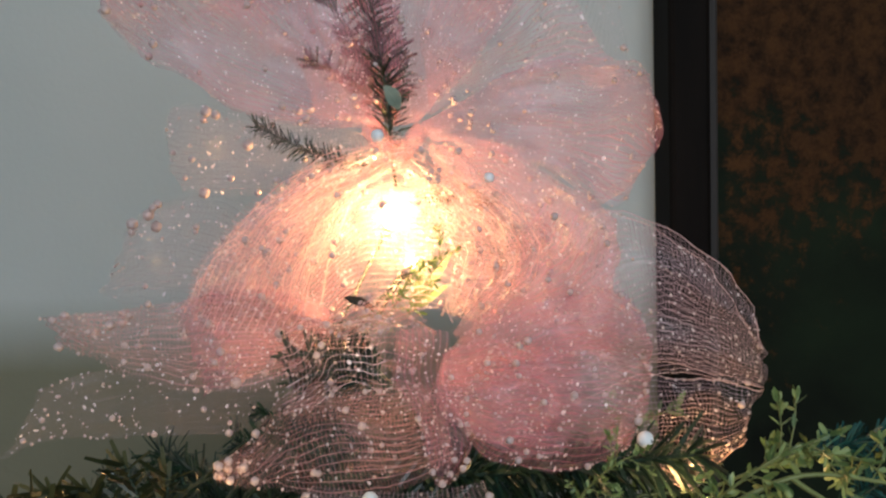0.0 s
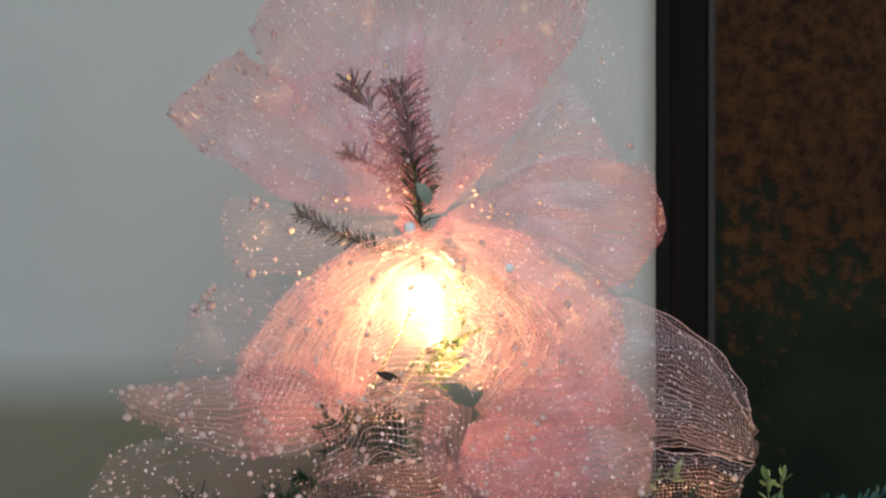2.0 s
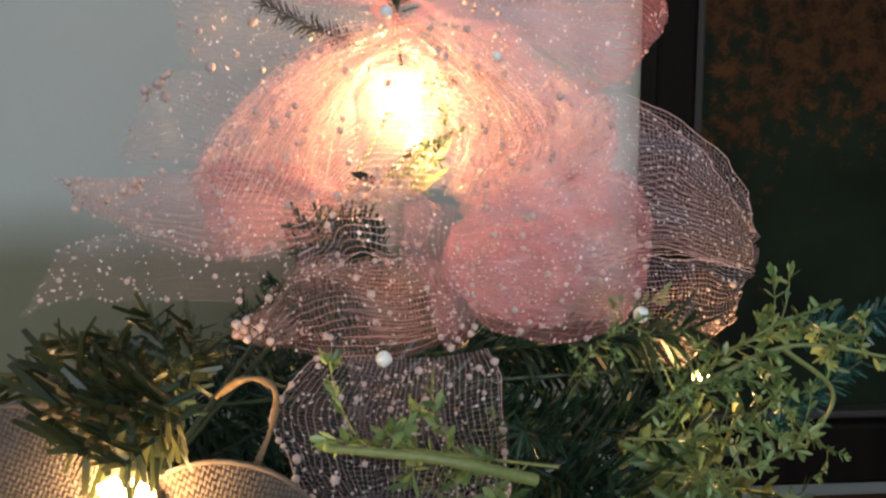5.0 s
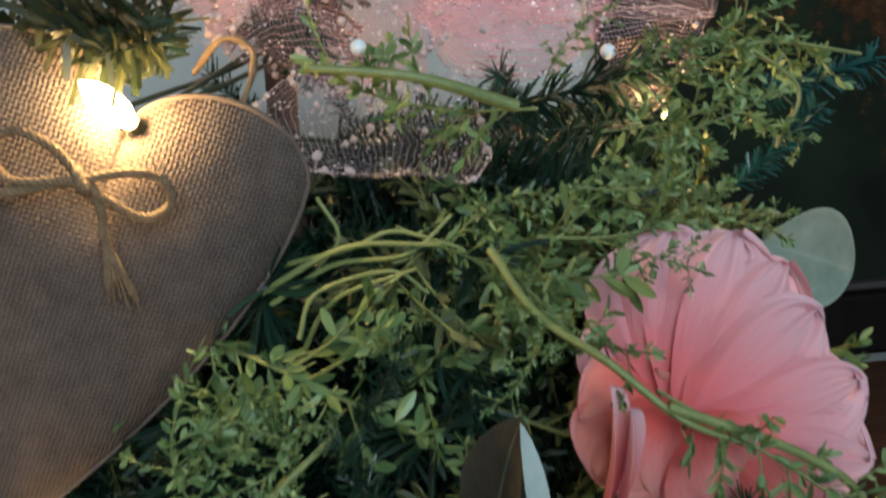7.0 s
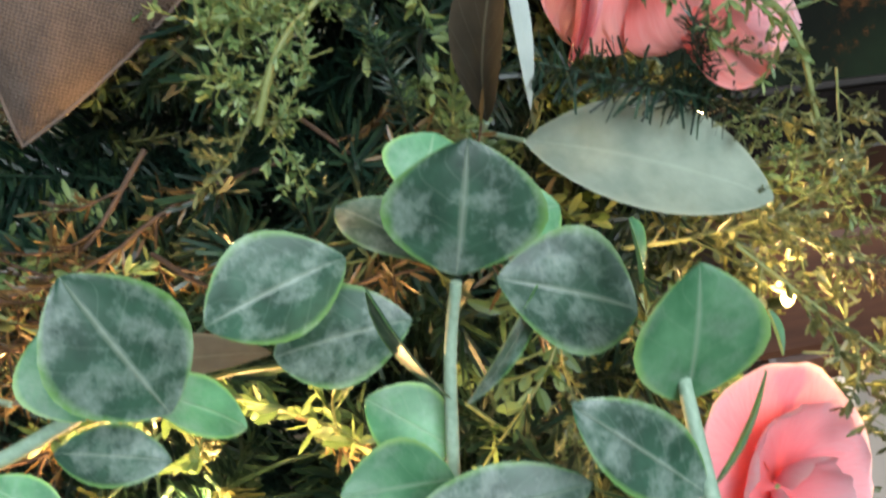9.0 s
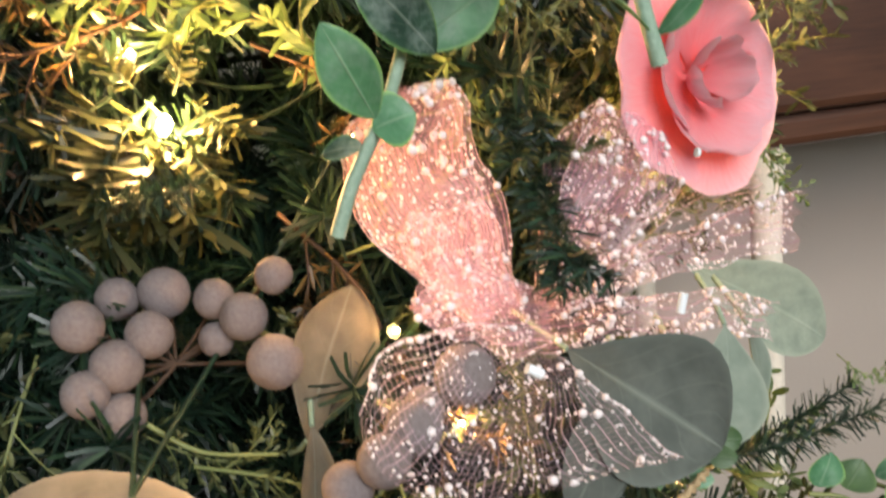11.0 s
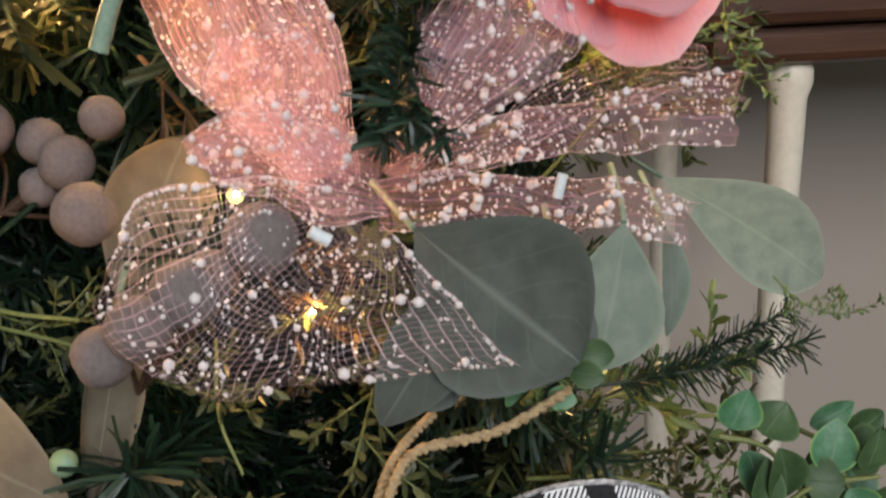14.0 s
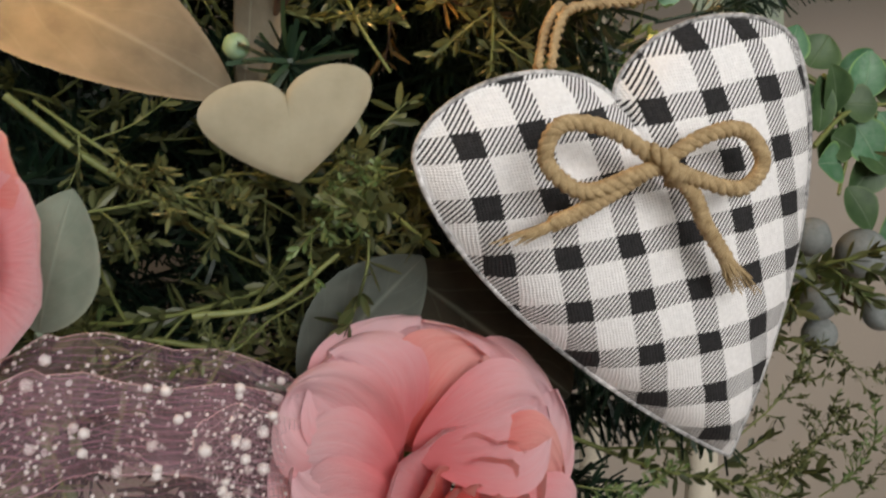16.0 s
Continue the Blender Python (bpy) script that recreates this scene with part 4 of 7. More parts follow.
vine([(0.0066, 0.2120, 1.2115), (0.0147, 0.1970, 1.1969), (0.0277, 0.1820, 1.1874), (0.0428, 0.1770, 1.1740), (0.0574, 0.1770, 1.1668)], 0.0013)
vine([(0.0400, 0.1770, 1.1771), (0.0725, 0.1770, 1.1623), (0.0877, 0.1770, 1.1488), (0.0939, 0.1770, 1.1236)], 0.0014)
vine([(-0.0526, 0.2270, 1.2026), (-0.0300, 0.2170, 1.2141), (-0.0065, 0.2070, 1.2143)], 0.0011)
vine([(-0.0448, 0.2270, 1.1824), (-0.0342, 0.2170, 1.2004), (-0.0130, 0.2070, 1.2087)], 0.0009)
vine([(-0.0616, 0.1870, 1.1392), (-0.0529, 0.1850, 1.1592), (-0.0349, 0.1870, 1.1753)], 0.0013)
vine([(0.0163, 0.2170, 1.2474), (-0.0096, 0.2120, 1.2558), (-0.0368, 0.2120, 1.2595)], 0.0018)
vine([(0.0806, 0.2770, 1.2537), (0.1096, 0.2770, 1.2650), (0.1455, 0.2770, 1.2596)], 0.0010)
vine([(0.1060, 0.2770, 1.2642), (0.1236, 0.2770, 1.2489), (0.1153, 0.2770, 1.2302)], 0.0009)
vine([(-0.0469, 0.2270, 1.2094), (-0.0288, 0.2170, 1.2138), (-0.0170, 0.2170, 1.2174), (-0.0003, 0.2120, 1.2123)], 0.0008)
vine([(-0.0506, 0.2270, 1.1991), (-0.0335, 0.2220, 1.2091), (-0.0148, 0.2120, 1.2119), (-0.0027, 0.2120, 1.2212)], 0.0009)
vine([(-0.0435, 0.2170, 1.1914), (-0.0383, 0.2170, 1.2028), (-0.0194, 0.2120, 1.2079), (-0.0097, 0.2120, 1.2014)], 0.0008)
vine([(-0.0366, 0.2270, 1.2268), (-0.0315, 0.2270, 1.2159), (-0.0381, 0.2270, 1.2073)], 0.0007)
vine([(-0.1187, 0.1600, 0.9401), (-0.1023, 0.1550, 0.9287), (-0.0798, 0.1500, 0.9253)], 0.0010)
vine([(-0.0456, 0.1500, 0.9165), (-0.0441, 0.1300, 0.9042), (-0.0385, 0.1200, 0.8919)], 0.0007)
vine([(-0.1342, 0.1200, 0.8942), (-0.1120, 0.1100, 0.8743), (-0.0819, 0.1000, 0.8572)], 0.0012)
vine([(-0.0979, 0.0900, 0.8423), (-0.0790, 0.0900, 0.8423), (-0.0612, 0.0900, 0.8530)], 0.0010)
vine([(-0.1005, 0.1920, 1.0665), (-0.0792, 0.1820, 1.0747), (-0.0563, 0.1720, 1.0772)], 0.0010)

# ---- fairy lights ----
lights = thing("light_string", (-0.0968, 0.1770, 1.0337), "string of small warm fairy lights, lit", "lights")


def bulb(place, power, size=0.7, aim=(0.2, -1, 0.4)):
    p, d = Vector(place), Vector(aim).normalized()
    sh = Shape()
    prof = [(0.0, 0.0012), (0.002, 0.0019), (0.005, 0.0022), (0.008, 0.0016), (0.0105, 0.0003)]
    s = d.orthogonal().normalized()
    u = d.cross(s)
    sh.grid([[p + d * h * size + (s * math.cos(k * math.pi / 4) + u * math.sin(k * math.pi / 4)) * r * size for k in range(8)] for h, r in prof], closed=True)
    part("bulb", sh, M_GLOW, lights, "lit warm white bulb").visible_shadow = False
    sh = Shape()
    tube(sh, [p - d * 0.012, p - d * 0.004, p - d * 0.0004], 0.0022, 0.0026, 8)
    part("socket", sh, M_WIRE, lights)
    data = bpy.data.lights.new("fairy_light", "POINT")
    data.energy, data.color, data.shadow_soft_size = power, (1.0, 0.56, 0.21), 0.003
    new("fairy_light", data).location = p + d * 0.005


# Sizes 2.0 and 1.7 swell the bulb meshes to imitate their glare.
BULBS = [((-0.0159, 0.3720, 1.3417), 0.36, 2.0), ((-0.0791, 0.2100, 1.2490), 0.20, 1.7, (-0.4, -0.8, 0.5)), ((-0.0082, 0.3660, 1.3248), 0.10, 0.6), ((-0.0964, 0.2490, 1.2526), 0.05), ((0.0929, 0.3170, 1.2430), 0.12), ((0.1028, 0.2770, 1.1192), 0.06), ((0.1045, 0.2150, 1.0602), 0.22, 0.5), ((0.0742, 0.2120, 0.9967), 0.05), ((-0.1007, 0.2050, 1.0225), 0.8, 1.2),
         ((-0.0364, 0.2020, 1.0349), 0.03), ((-0.1110, 0.2520, 1.0469), 0.2), ((-0.1192, 0.1080, 0.9339), 0.05, 0.5), ((-0.0421, 0.1850, 1.0131), 0.025, 0.5), ((-0.0379, 0.1650, 0.9530), 0.03, 0.4), ((-0.0196, 0.1650, 0.9174), 0.05, 0.4), ((0.0696, 0.1750, 0.8876), 0.02, 0.4)]
for place, power, *more in BULBS:
    bulb(place, power, *more)
for a, b in zip(BULBS[:-1], BULBS[1:]):
    sh = Shape()
    p, q = Vector(a[0]), Vector(b[0])
    tube(sh, smooth_path([p + Vector((0, 0.014, 0)), p.lerp(q, 0.5) + Vector((0, 0.05, -0.01)), q + Vector((0, 0.014, 0))], 8), 0.0009, n=5)
    part("wire", sh, M_WIRE, lights)

# ---- ribbons ----


def net_sheet(parent, rails, mat, seed, beads=60, big=0.25, loop=0.0, dip=0.0, ripple=0.0014, edge_beads=0):
    """Wired net ribbon spanned between rails that run from its gathered root to its tip. loop: how far it comes back behind itself;
    dip: how far the last rail lies behind the first."""
    rnd = random.Random(seed)
    lines = [smooth_path(r, 24 // (len(r) - 1) + 1) for r in rails]
    rows = min(len(q) for q in lines)
    cols = 18
    ph = [rnd.uniform(0, 6.28) for _ in range(5)]
    across = []
    for i in range(rows):
        at = [q[round(i * (len(q) - 1) / (rows - 1))] for q in lines]
        row = smooth_path(at, cols)
        across.append([row[round(j * (len(row) - 1) / cols)] for j in range(cols + 1)])
    wide = sum((across[rows // 2][j + 1] - across[rows // 2][j]).length for j in range(cols))
    pts, uvs, run = [], [], 0.0
    for turn in ((0, 1) if loop else (0,)):
        for i in (range(rows) if not turn else range(rows - 2, -1, -1)):
            s = i / (rows - 1)
            row, uv = [], []
            if pts:
                k = i - 1 if not turn else i + 1
                run += (across[i][cols // 2] - across[k][cols // 2]).length
            for j in range(cols + 1):
                q = 2 * j / cols - 1
                fine = math.sin(6.5 * q + ph[0] + 2.0 * s) + 0.6 * math.sin(15 * q + ph[1] - 3 * s + turn) + 0.5 * math.sin(9 * s + 4 * q + ph[2])
                p = across[i][j] + Vector((0, ripple * fine * (0.35 + 0.65 * s) + dip * (q + 1) / 2, 0))
                p += Vector((math.sin(11 * s + ph[3] + turn), 0, math.sin(13 * s + ph[4] + 2 * q))) * 0.0007
                p += (noise.noise_vector(p * 55 + Vector((seed, 0, 0))) * 0.0045 + noise.noise_vector(p * 210) * 0.0012) * min(1.0, 1.6 * s)
                if turn:
                    p += Vector((0.10 * math.sin(ph[1]), 1.0, 0.12 * math.cos(ph[2]))) * loop * math.sin(math.pi * s) ** 0.8
                row.append(p)
                uv.append((run, q * wide / 2))
            pts.append(row)
            uvs.append(uv)
    n = len(pts) - 1
    sh = Shape()
    sh.grid(pts, uvs)
    ob = part("loop" if loop else "tail", sh, mat, parent)
    bd = Shape()
    for k in range(int(beads * 1.6) + edge_beads):
        i, j = rnd.uniform(0.06, 0.97) * n, rnd.uniform(0, cols)
        if rnd.random() < 0.2 or k < edge_beads:
            j = rnd.choice((0.1, cols - 0.1))
        i0, j0 = min(int(i), n - 1), min(int(j), cols - 1)
        p = pts[i0][j0].lerp(pts[i0 + 1][j0], i - i0).lerp(pts[i0][j0 + 1].lerp(pts[i0 + 1][j0 + 1], i - i0), j - j0)
        r = rnd.uniform(0.00025, 0.00065) if rnd.random() > big * 0.3 else rnd.uniform(0.0009, 0.0014) + 0.0011 * rnd.random() ** 2 * min(1.0, big)
        ball(bd, p + Vector((0, -r * 0.5, 0)), r, rnd.uniform(0.7, 1.3))
    part("bead_trim", bd, M_BEADBACKLIT if parent["category"] == "bow" and parent.location.z > 1.2 else M_BEAD, ob, "small foam beads")["kind"] = "stuff"
    for j in (0, cols) if mat in (M_NETTAIL, M_GLITTER) else ():
        rim = Shape()
        tube(rim, [pts[i][j] for i in range(n + 1)], 0.00014, n=3)
        part("wired_edge", rim, M_NETEDGE, ob)
    return ob


bow = thing("tree_topper_bow", (-0.0137, 0.3570, 1.3348), "large sheer pink net bow with white beads, lit from behind", "bow")
net_sheet(bow, [[(-0.0160, 0.3680, 1.3778), (-0.0476, 0.3573, 1.3816), (-0.0850, 0.3465, 1.3920), (-0.1026, 0.3357, 1.4038), (-0.1116, 0.3250, 1.4190)],
                [(-0.0184, 0.3680, 1.3802), (-0.0473, 0.3573, 1.4002), (-0.0802, 0.3465, 1.4157), (-0.0957, 0.3357, 1.4257), (-0.1019, 0.3250, 1.4306)],
                [(-0.0195, 0.3680, 1.3826), (-0.0356, 0.3573, 1.4025), (-0.0597, 0.3465, 1.4246), (-0.0737, 0.3357, 1.4365), (-0.0827, 0.3250, 1.4411)]], M_NETFILM, 1, 90, big=0.5, loop=0.03)
net_sheet(bow, [[(-0.0208, 0.3680, 1.3790), (-0.0381, 0.3598, 1.4027), (-0.0648, 0.3515, 1.4276), (-0.0792, 0.3432, 1.4423), (-0.0821, 0.3350, 1.4539)],
                [(-0.0183, 0.3680, 1.3814), (-0.0286, 0.3598, 1.4096), (-0.0417, 0.3515, 1.4435), (-0.0543, 0.3432, 1.4645), (-0.0622, 0.3350, 1.4714)],
                [(-0.0123, 0.3680, 1.3813), (-0.0085, 0.3598, 1.4118), (-0.0117, 0.3515, 1.4456), (-0.0138, 0.3432, 1.4733), (-0.0180, 0.3350, 1.4910)]], M_NETFILM, 2, 90, loop=0.03, big=0.4)
net_sheet(bow, [[(-0.0148, 0.3680, 1.3789), (-0.0145, 0.3610, 1.4072), (-0.0187, 0.3540, 1.4438), (-0.0137, 0.3470, 1.4743), (-0.0091, 0.3400, 1.4925)],
                [(-0.0111, 0.3680, 1.3801), (-0.0002, 0.3610, 1.4118), (0.0116, 0.3540, 1.4482), (0.0183, 0.3470, 1.4765), (0.0201, 0.3400, 1.4903)],
                [(-0.0027, 0.3680, 1.3812), (0.0211, 0.3610, 1.4069), (0.0395, 0.3540, 1.4341), (0.0502, 0.3470, 1.4512), (0.0536, 0.3400, 1.4655)]], M_NETFILM, 3, 90, loop=0.03)
net_sheet(bow, [[(0.0217, 0.3950, 1.3866), (0.0432, 0.3987, 1.4072), (0.0506, 0.4025, 1.4284), (0.0476, 0.4062, 1.4606), (0.0326, 0.4100, 1.5012)],
                [(0.0501, 0.3950, 1.3733), (0.0668, 0.3987, 1.4070), (0.0731, 0.4025, 1.4335), (0.0690, 0.4062, 1.4684), (0.0540, 0.4100, 1.5065)],
                [(0.0733, 0.3950, 1.3574), (0.0865, 0.3987, 1.4042), (0.0850, 0.4025, 1.4308), (0.0809, 0.4062, 1.4657), (0.0647, 0.4100, 1.5038)]], M_NETCLEAR, 4, 40)
net_sheet(bow, [[(-0.0028, 0.3660, 1.3800), (0.0235, 0.3625, 1.3939), (0.0518, 0.3590, 1.4036), (0.0748, 0.3555, 1.4012), (0.0833, 0.3520, 1.3938)],
                [(-0.0004, 0.3660, 1.3763), (0.0282, 0.3625, 1.3831), (0.0587, 0.3590, 1.3850), (0.0793, 0.3555, 1.3811), (0.0883, 0.3520, 1.3716)],
                [(0.0019, 0.3660, 1.3727), (0.0280, 0.3625, 1.3688), (0.0560, 0.3590, 1.3566), (0.0695, 0.3555, 1.3471), (0.0782, 0.3520, 1.3542)]], M_NETFILM, 5, 120, loop=0.028, big=0.3)
net_sheet(bow, [[(-0.0244, 0.3660, 1.3778), (-0.0521, 0.3557, 1.3828), (-0.0759, 0.3453, 1.3867), (-0.0908, 0.3350, 1.3870)],
                [(-0.0256, 0.3660, 1.3731), (-0.0546, 0.3557, 1.3723), (-0.0806, 0.3453, 1.3727), (-0.0947, 0.3350, 1.3730)],
                [(-0.0269, 0.3660, 1.3683), (-0.0524, 0.3557, 1.3583), (-0.0742, 0.3453, 1.3568), (-0.0880, 0.3350, 1.3564)]], M_NETCLEAR, 6, 30, big=1.2, loop=0.02)
net_sheet(bow, [[(-0.0030, 0.3600, 1.3787), (0.0223, 0.3538, 1.3736), (0.0446, 0.3475, 1.3641), (0.0616, 0.3412, 1.3458), (0.0624, 0.3350, 1.3306)],
                [(-0.0008, 0.3600, 1.3692), (0.0175, 0.3538, 1.3597), (0.0351, 0.3475, 1.3412), (0.0454, 0.3412, 1.3234), (0.0464, 0.3350, 1.3130)],
                [(0.0062, 0.3600, 1.3620), (0.0173, 0.3538, 1.3457), (0.0211, 0.3475, 1.3276), (0.0225, 0.3412, 1.3148), (0.0195, 0.3350, 1.3091)]], M_NETCLEAR, 7, 50, loop=0.02)
net_sheet(bow, [[(-0.0877, 0.3300, 1.3142), (-0.0832, 0.3300, 1.3294), (-0.0678, 0.3300, 1.3476), (-0.0481, 0.3300, 1.3615), (-0.0240, 0.3300, 1.3720), (-0.0044, 0.3300, 1.3718), (0.0152, 0.3300, 1.3583), (0.0327, 0.3300, 1.3471), (0.0403, 0.3300, 1.3360), (0.0324, 0.3300, 1.3207), (0.0179, 0.3300, 1.3089)],
                [(-0.0641, 0.3300, 1.3072), (-0.0595, 0.3300, 1.3224), (-0.0506, 0.3300, 1.3397), (-0.0373, 0.3300, 1.3548), (-0.0219, 0.3300, 1.3633), (-0.0067, 0.3300, 1.3635), (0.0063, 0.3300, 1.3519), (0.0172, 0.3300, 1.3408), (0.0215, 0.3300, 1.3297), (0.0169, 0.3300, 1.3177), (0.0102, 0.3300, 1.3090)],
                [(-0.0424, 0.3300, 1.3046), (-0.0400, 0.3300, 1.3177), (-0.0376, 0.3300, 1.3329), (-0.0309, 0.3300, 1.3481), (-0.0199, 0.3300, 1.3567), (-0.0089, 0.3300, 1.3576), (-0.0003, 0.3300, 1.3498), (0.0061, 0.3300, 1.3366), (0.0082, 0.3300, 1.3255), (0.0059, 0.3300, 1.3146), (0.0003, 0.3300, 1.3070)]], M_NETBRIGHT, 8, 130, dip=0.03, ripple=0.0022)
net_sheet(bow, [[(-0.0851, 0.3050, 1.3143), (-0.0769, 0.3183, 1.3349), (-0.0548, 0.3317, 1.3549), (-0.0265, 0.3450, 1.3674)],
                [(-0.0691, 0.3050, 1.3099), (-0.0624, 0.3183, 1.3283), (-0.0463, 0.3317, 1.3439), (-0.0244, 0.3450, 1.3606)],
                [(-0.0469, 0.3050, 1.3094), (-0.0457, 0.3183, 1.3175), (-0.0399, 0.3317, 1.3328), (-0.0245, 0.3450, 1.3492)]], M_NETBRIGHT, 9, 60)
net_sheet(bow, [[(-0.0381, 0.3300, 1.3001), (-0.0291, 0.3283, 1.3134), (-0.0161, 0.3267, 1.3156), (-0.0033, 0.3250, 1.3069)],
                [(-0.0403, 0.3300, 1.2969), (-0.0271, 0.3283, 1.3046), (-0.0141, 0.3267, 1.3036), (-0.0033, 0.3250, 1.3004)],
                [(-0.0425, 0.3300, 1.2980), (-0.0294, 0.3283, 1.2937), (-0.0164, 0.3267, 1.2917), (-0.0056, 0.3250, 1.2918)]], M_NET, 10, 40, ripple=0.003)
net_sheet(bow, [[(-0.0323, 0.3300, 1.3072), (-0.0563, 0.3200, 1.3378), (-0.0747, 0.3100, 1.3514), (-0.0883, 0.3000, 1.3517), (-0.0955, 0.2900, 1.3456)],
                [(-0.0344, 0.3300, 1.3051), (-0.0604, 0.3200, 1.3255), (-0.0808, 0.3100, 1.3366), (-0.0959, 0.3000, 1.3403), (-0.1007, 0.2900, 1.3364)],
                [(-0.0355, 0.3300, 1.3008), (-0.0646, 0.3200, 1.3132), (-0.0830, 0.3100, 1.3178), (-0.0963, 0.3000, 1.3212), (-0.1040, 0.2900, 1.3272)]], M_NETCLEAR, 11, 34, big=1.3, loop=0.03)
net_sheet(bow, [[(-0.0342, 0.3220, 1.3085), (-0.0657, 0.3127, 1.3203), (-0.0895, 0.3035, 1.3187), (-0.1043, 0.2943, 1.3182), (-0.1171, 0.2850, 1.3187)],
                [(-0.0363, 0.3220, 1.3043), (-0.0678, 0.3127, 1.3082), (-0.0916, 0.3035, 1.3080), (-0.1063, 0.2943, 1.3097), (-0.1146, 0.2850, 1.3150)],
                [(-0.0404, 0.3220, 1.2939), (-0.0700, 0.3127, 1.2900), (-0.0899, 0.3035, 1.2943), (-0.1028, 0.2943, 1.3021), (-0.1111, 0.2850, 1.3104)]], M_NET, 12, 80, big=0.8, loop=0.025)
net_sheet(bow, [[(-0.0403, 0.3200, 1.3006), (-0.0695, 0.3100, 1.3047), (-0.0910, 0.3000, 1.3028), (-0.1127, 0.2900, 1.3011), (-0.1188, 0.2800, 1.2978)],
                [(-0.0424, 0.3200, 1.2943), (-0.0697, 0.3100, 1.2906), (-0.0912, 0.3000, 1.2892), (-0.1130, 0.2900, 1.2871), (-0.1243, 0.2800, 1.2879)],
                [(-0.0528, 0.3200, 1.2778), (-0.0738, 0.3100, 1.2765), (-0.0971, 0.3000, 1.2775), (-0.1150, 0.2900, 1.2796), (-0.1307, 0.2800, 1.2789)]], M_NETCLEAR, 13, 80)
net_sheet(bow, [[(-0.0363, 0.3250, 1.3143), (-0.0601, 0.3167, 1.3238), (-0.0749, 0.3083, 1.3229), (-0.0822, 0.3000, 1.3182)],
                [(-0.0384, 0.3250, 1.3060), (-0.0603, 0.3167, 1.3096), (-0.0731, 0.3083, 1.3090), (-0.0786, 0.3000, 1.3065)],
                [(-0.0426, 0.3250, 1.2976), (-0.0604, 0.3167, 1.2952), (-0.0694, 0.3083, 1.2930), (-0.0759, 0.3000, 1.2929)]], M_NETFILM, 24, 90, loop=0.02)
net_sheet(bow, [[(0.0023, 0.3100, 1.2867), (-0.0152, 0.3004, 1.2911), (-0.0298, 0.2908, 1.2925), (-0.0434, 0.2812, 1.2913), (-0.0528, 0.2716, 1.2860), (-0.0633, 0.2620, 1.2795)],
                [(0.0022, 0.3100, 1.2789), (-0.0172, 0.3004, 1.2789), (-0.0336, 0.2908, 1.2808), (-0.0454, 0.2812, 1.2799), (-0.0565, 0.2716, 1.2767), (-0.0651, 0.2620, 1.2763)],
                [(0.0041, 0.3100, 1.2631), (-0.0119, 0.3004, 1.2577), (-0.0269, 0.2908, 1.2580), (-0.0425, 0.2812, 1.2620), (-0.0534, 0.2716, 1.2689), (-0.0643, 0.2620, 1.2754)]], M_NET, 14, 110, loop=0.035, big=0.45)
net_sheet(bow, [[(0.0015, 0.3120, 1.3000), (0.0195, 0.3090, 1.3106), (0.0419, 0.3060, 1.3171), (0.0603, 0.3030, 1.3189), (0.0672, 0.3000, 1.3171)],
                [(0.0005, 0.3120, 1.2923), (0.0196, 0.3090, 1.2943), (0.0423, 0.3060, 1.2962), (0.0629, 0.3030, 1.2943), (0.0698, 0.3000, 1.2927)],
                [(0.0014, 0.3120, 1.2825), (0.0157, 0.3090, 1.2650), (0.0349, 0.3060, 1.2603), (0.0539, 0.3030, 1.2615), (0.0627, 0.3000, 1.2678)]], M_NETFILM, 15, 110, loop=0.03, big=0.35)
net_sheet(bow, [[(0.0001, 0.3050, 1.2969), (0.0130, 0.3017, 1.3008), (0.0275, 0.2983, 1.3028), (0.0400, 0.2950, 1.3011)],
                [(-0.0019, 0.3050, 1.2893), (0.0130, 0.3017, 1.2876), (0.0276, 0.2983, 1.2860), (0.0421, 0.2950, 1.2843)],
                [(-0.0000, 0.3050, 1.2817), (0.0111, 0.3017, 1.2743), (0.0258, 0.2983, 1.2689), (0.0385, 0.2950, 1.2693)]], M_NETFILM, 16, 70)
net_sheet(bow, [[(-0.0147, 0.3120, 1.3079), (-0.0142, 0.3028, 1.2936), (-0.0082, 0.2935, 1.2817), (-0.0034, 0.2843, 1.2723), (-0.0023, 0.2750, 1.2661)],
                [(-0.0061, 0.3120, 1.3097), (-0.0048, 0.3028, 1.2935), (-0.0009, 0.2935, 1.2816), (0.0002, 0.2843, 1.2722), (-0.0005, 0.2750, 1.2652)],
                [(0.0035, 0.3120, 1.3067), (0.0036, 0.3028, 1.2933), (0.0074, 0.2935, 1.2814), (0.0074, 0.2843, 1.2739), (0.0021, 0.2750, 1.2655)]], M_NETFILM, 17, 60, ripple=0.002)
net_sheet(bow, [[(-0.0412, 0.2900, 1.2627), (-0.0507, 0.2737, 1.2560), (-0.0543, 0.2575, 1.2470), (-0.0438, 0.2412, 1.2357), (-0.0310, 0.2250, 1.2323)],
                [(-0.0159, 0.2900, 1.2602), (-0.0182, 0.2737, 1.2498), (-0.0186, 0.2575, 1.2408), (-0.0174, 0.2412, 1.2332), (-0.0164, 0.2250, 1.2292)],
                [(0.0117, 0.2900, 1.2633), (0.0151, 0.2737, 1.2543), (0.0147, 0.2575, 1.2398), (0.0117, 0.2412, 1.2338), (-0.0001, 0.2250, 1.2280)]], M_NETTAIL, 18, 130, big=0.35, edge_beads=60)
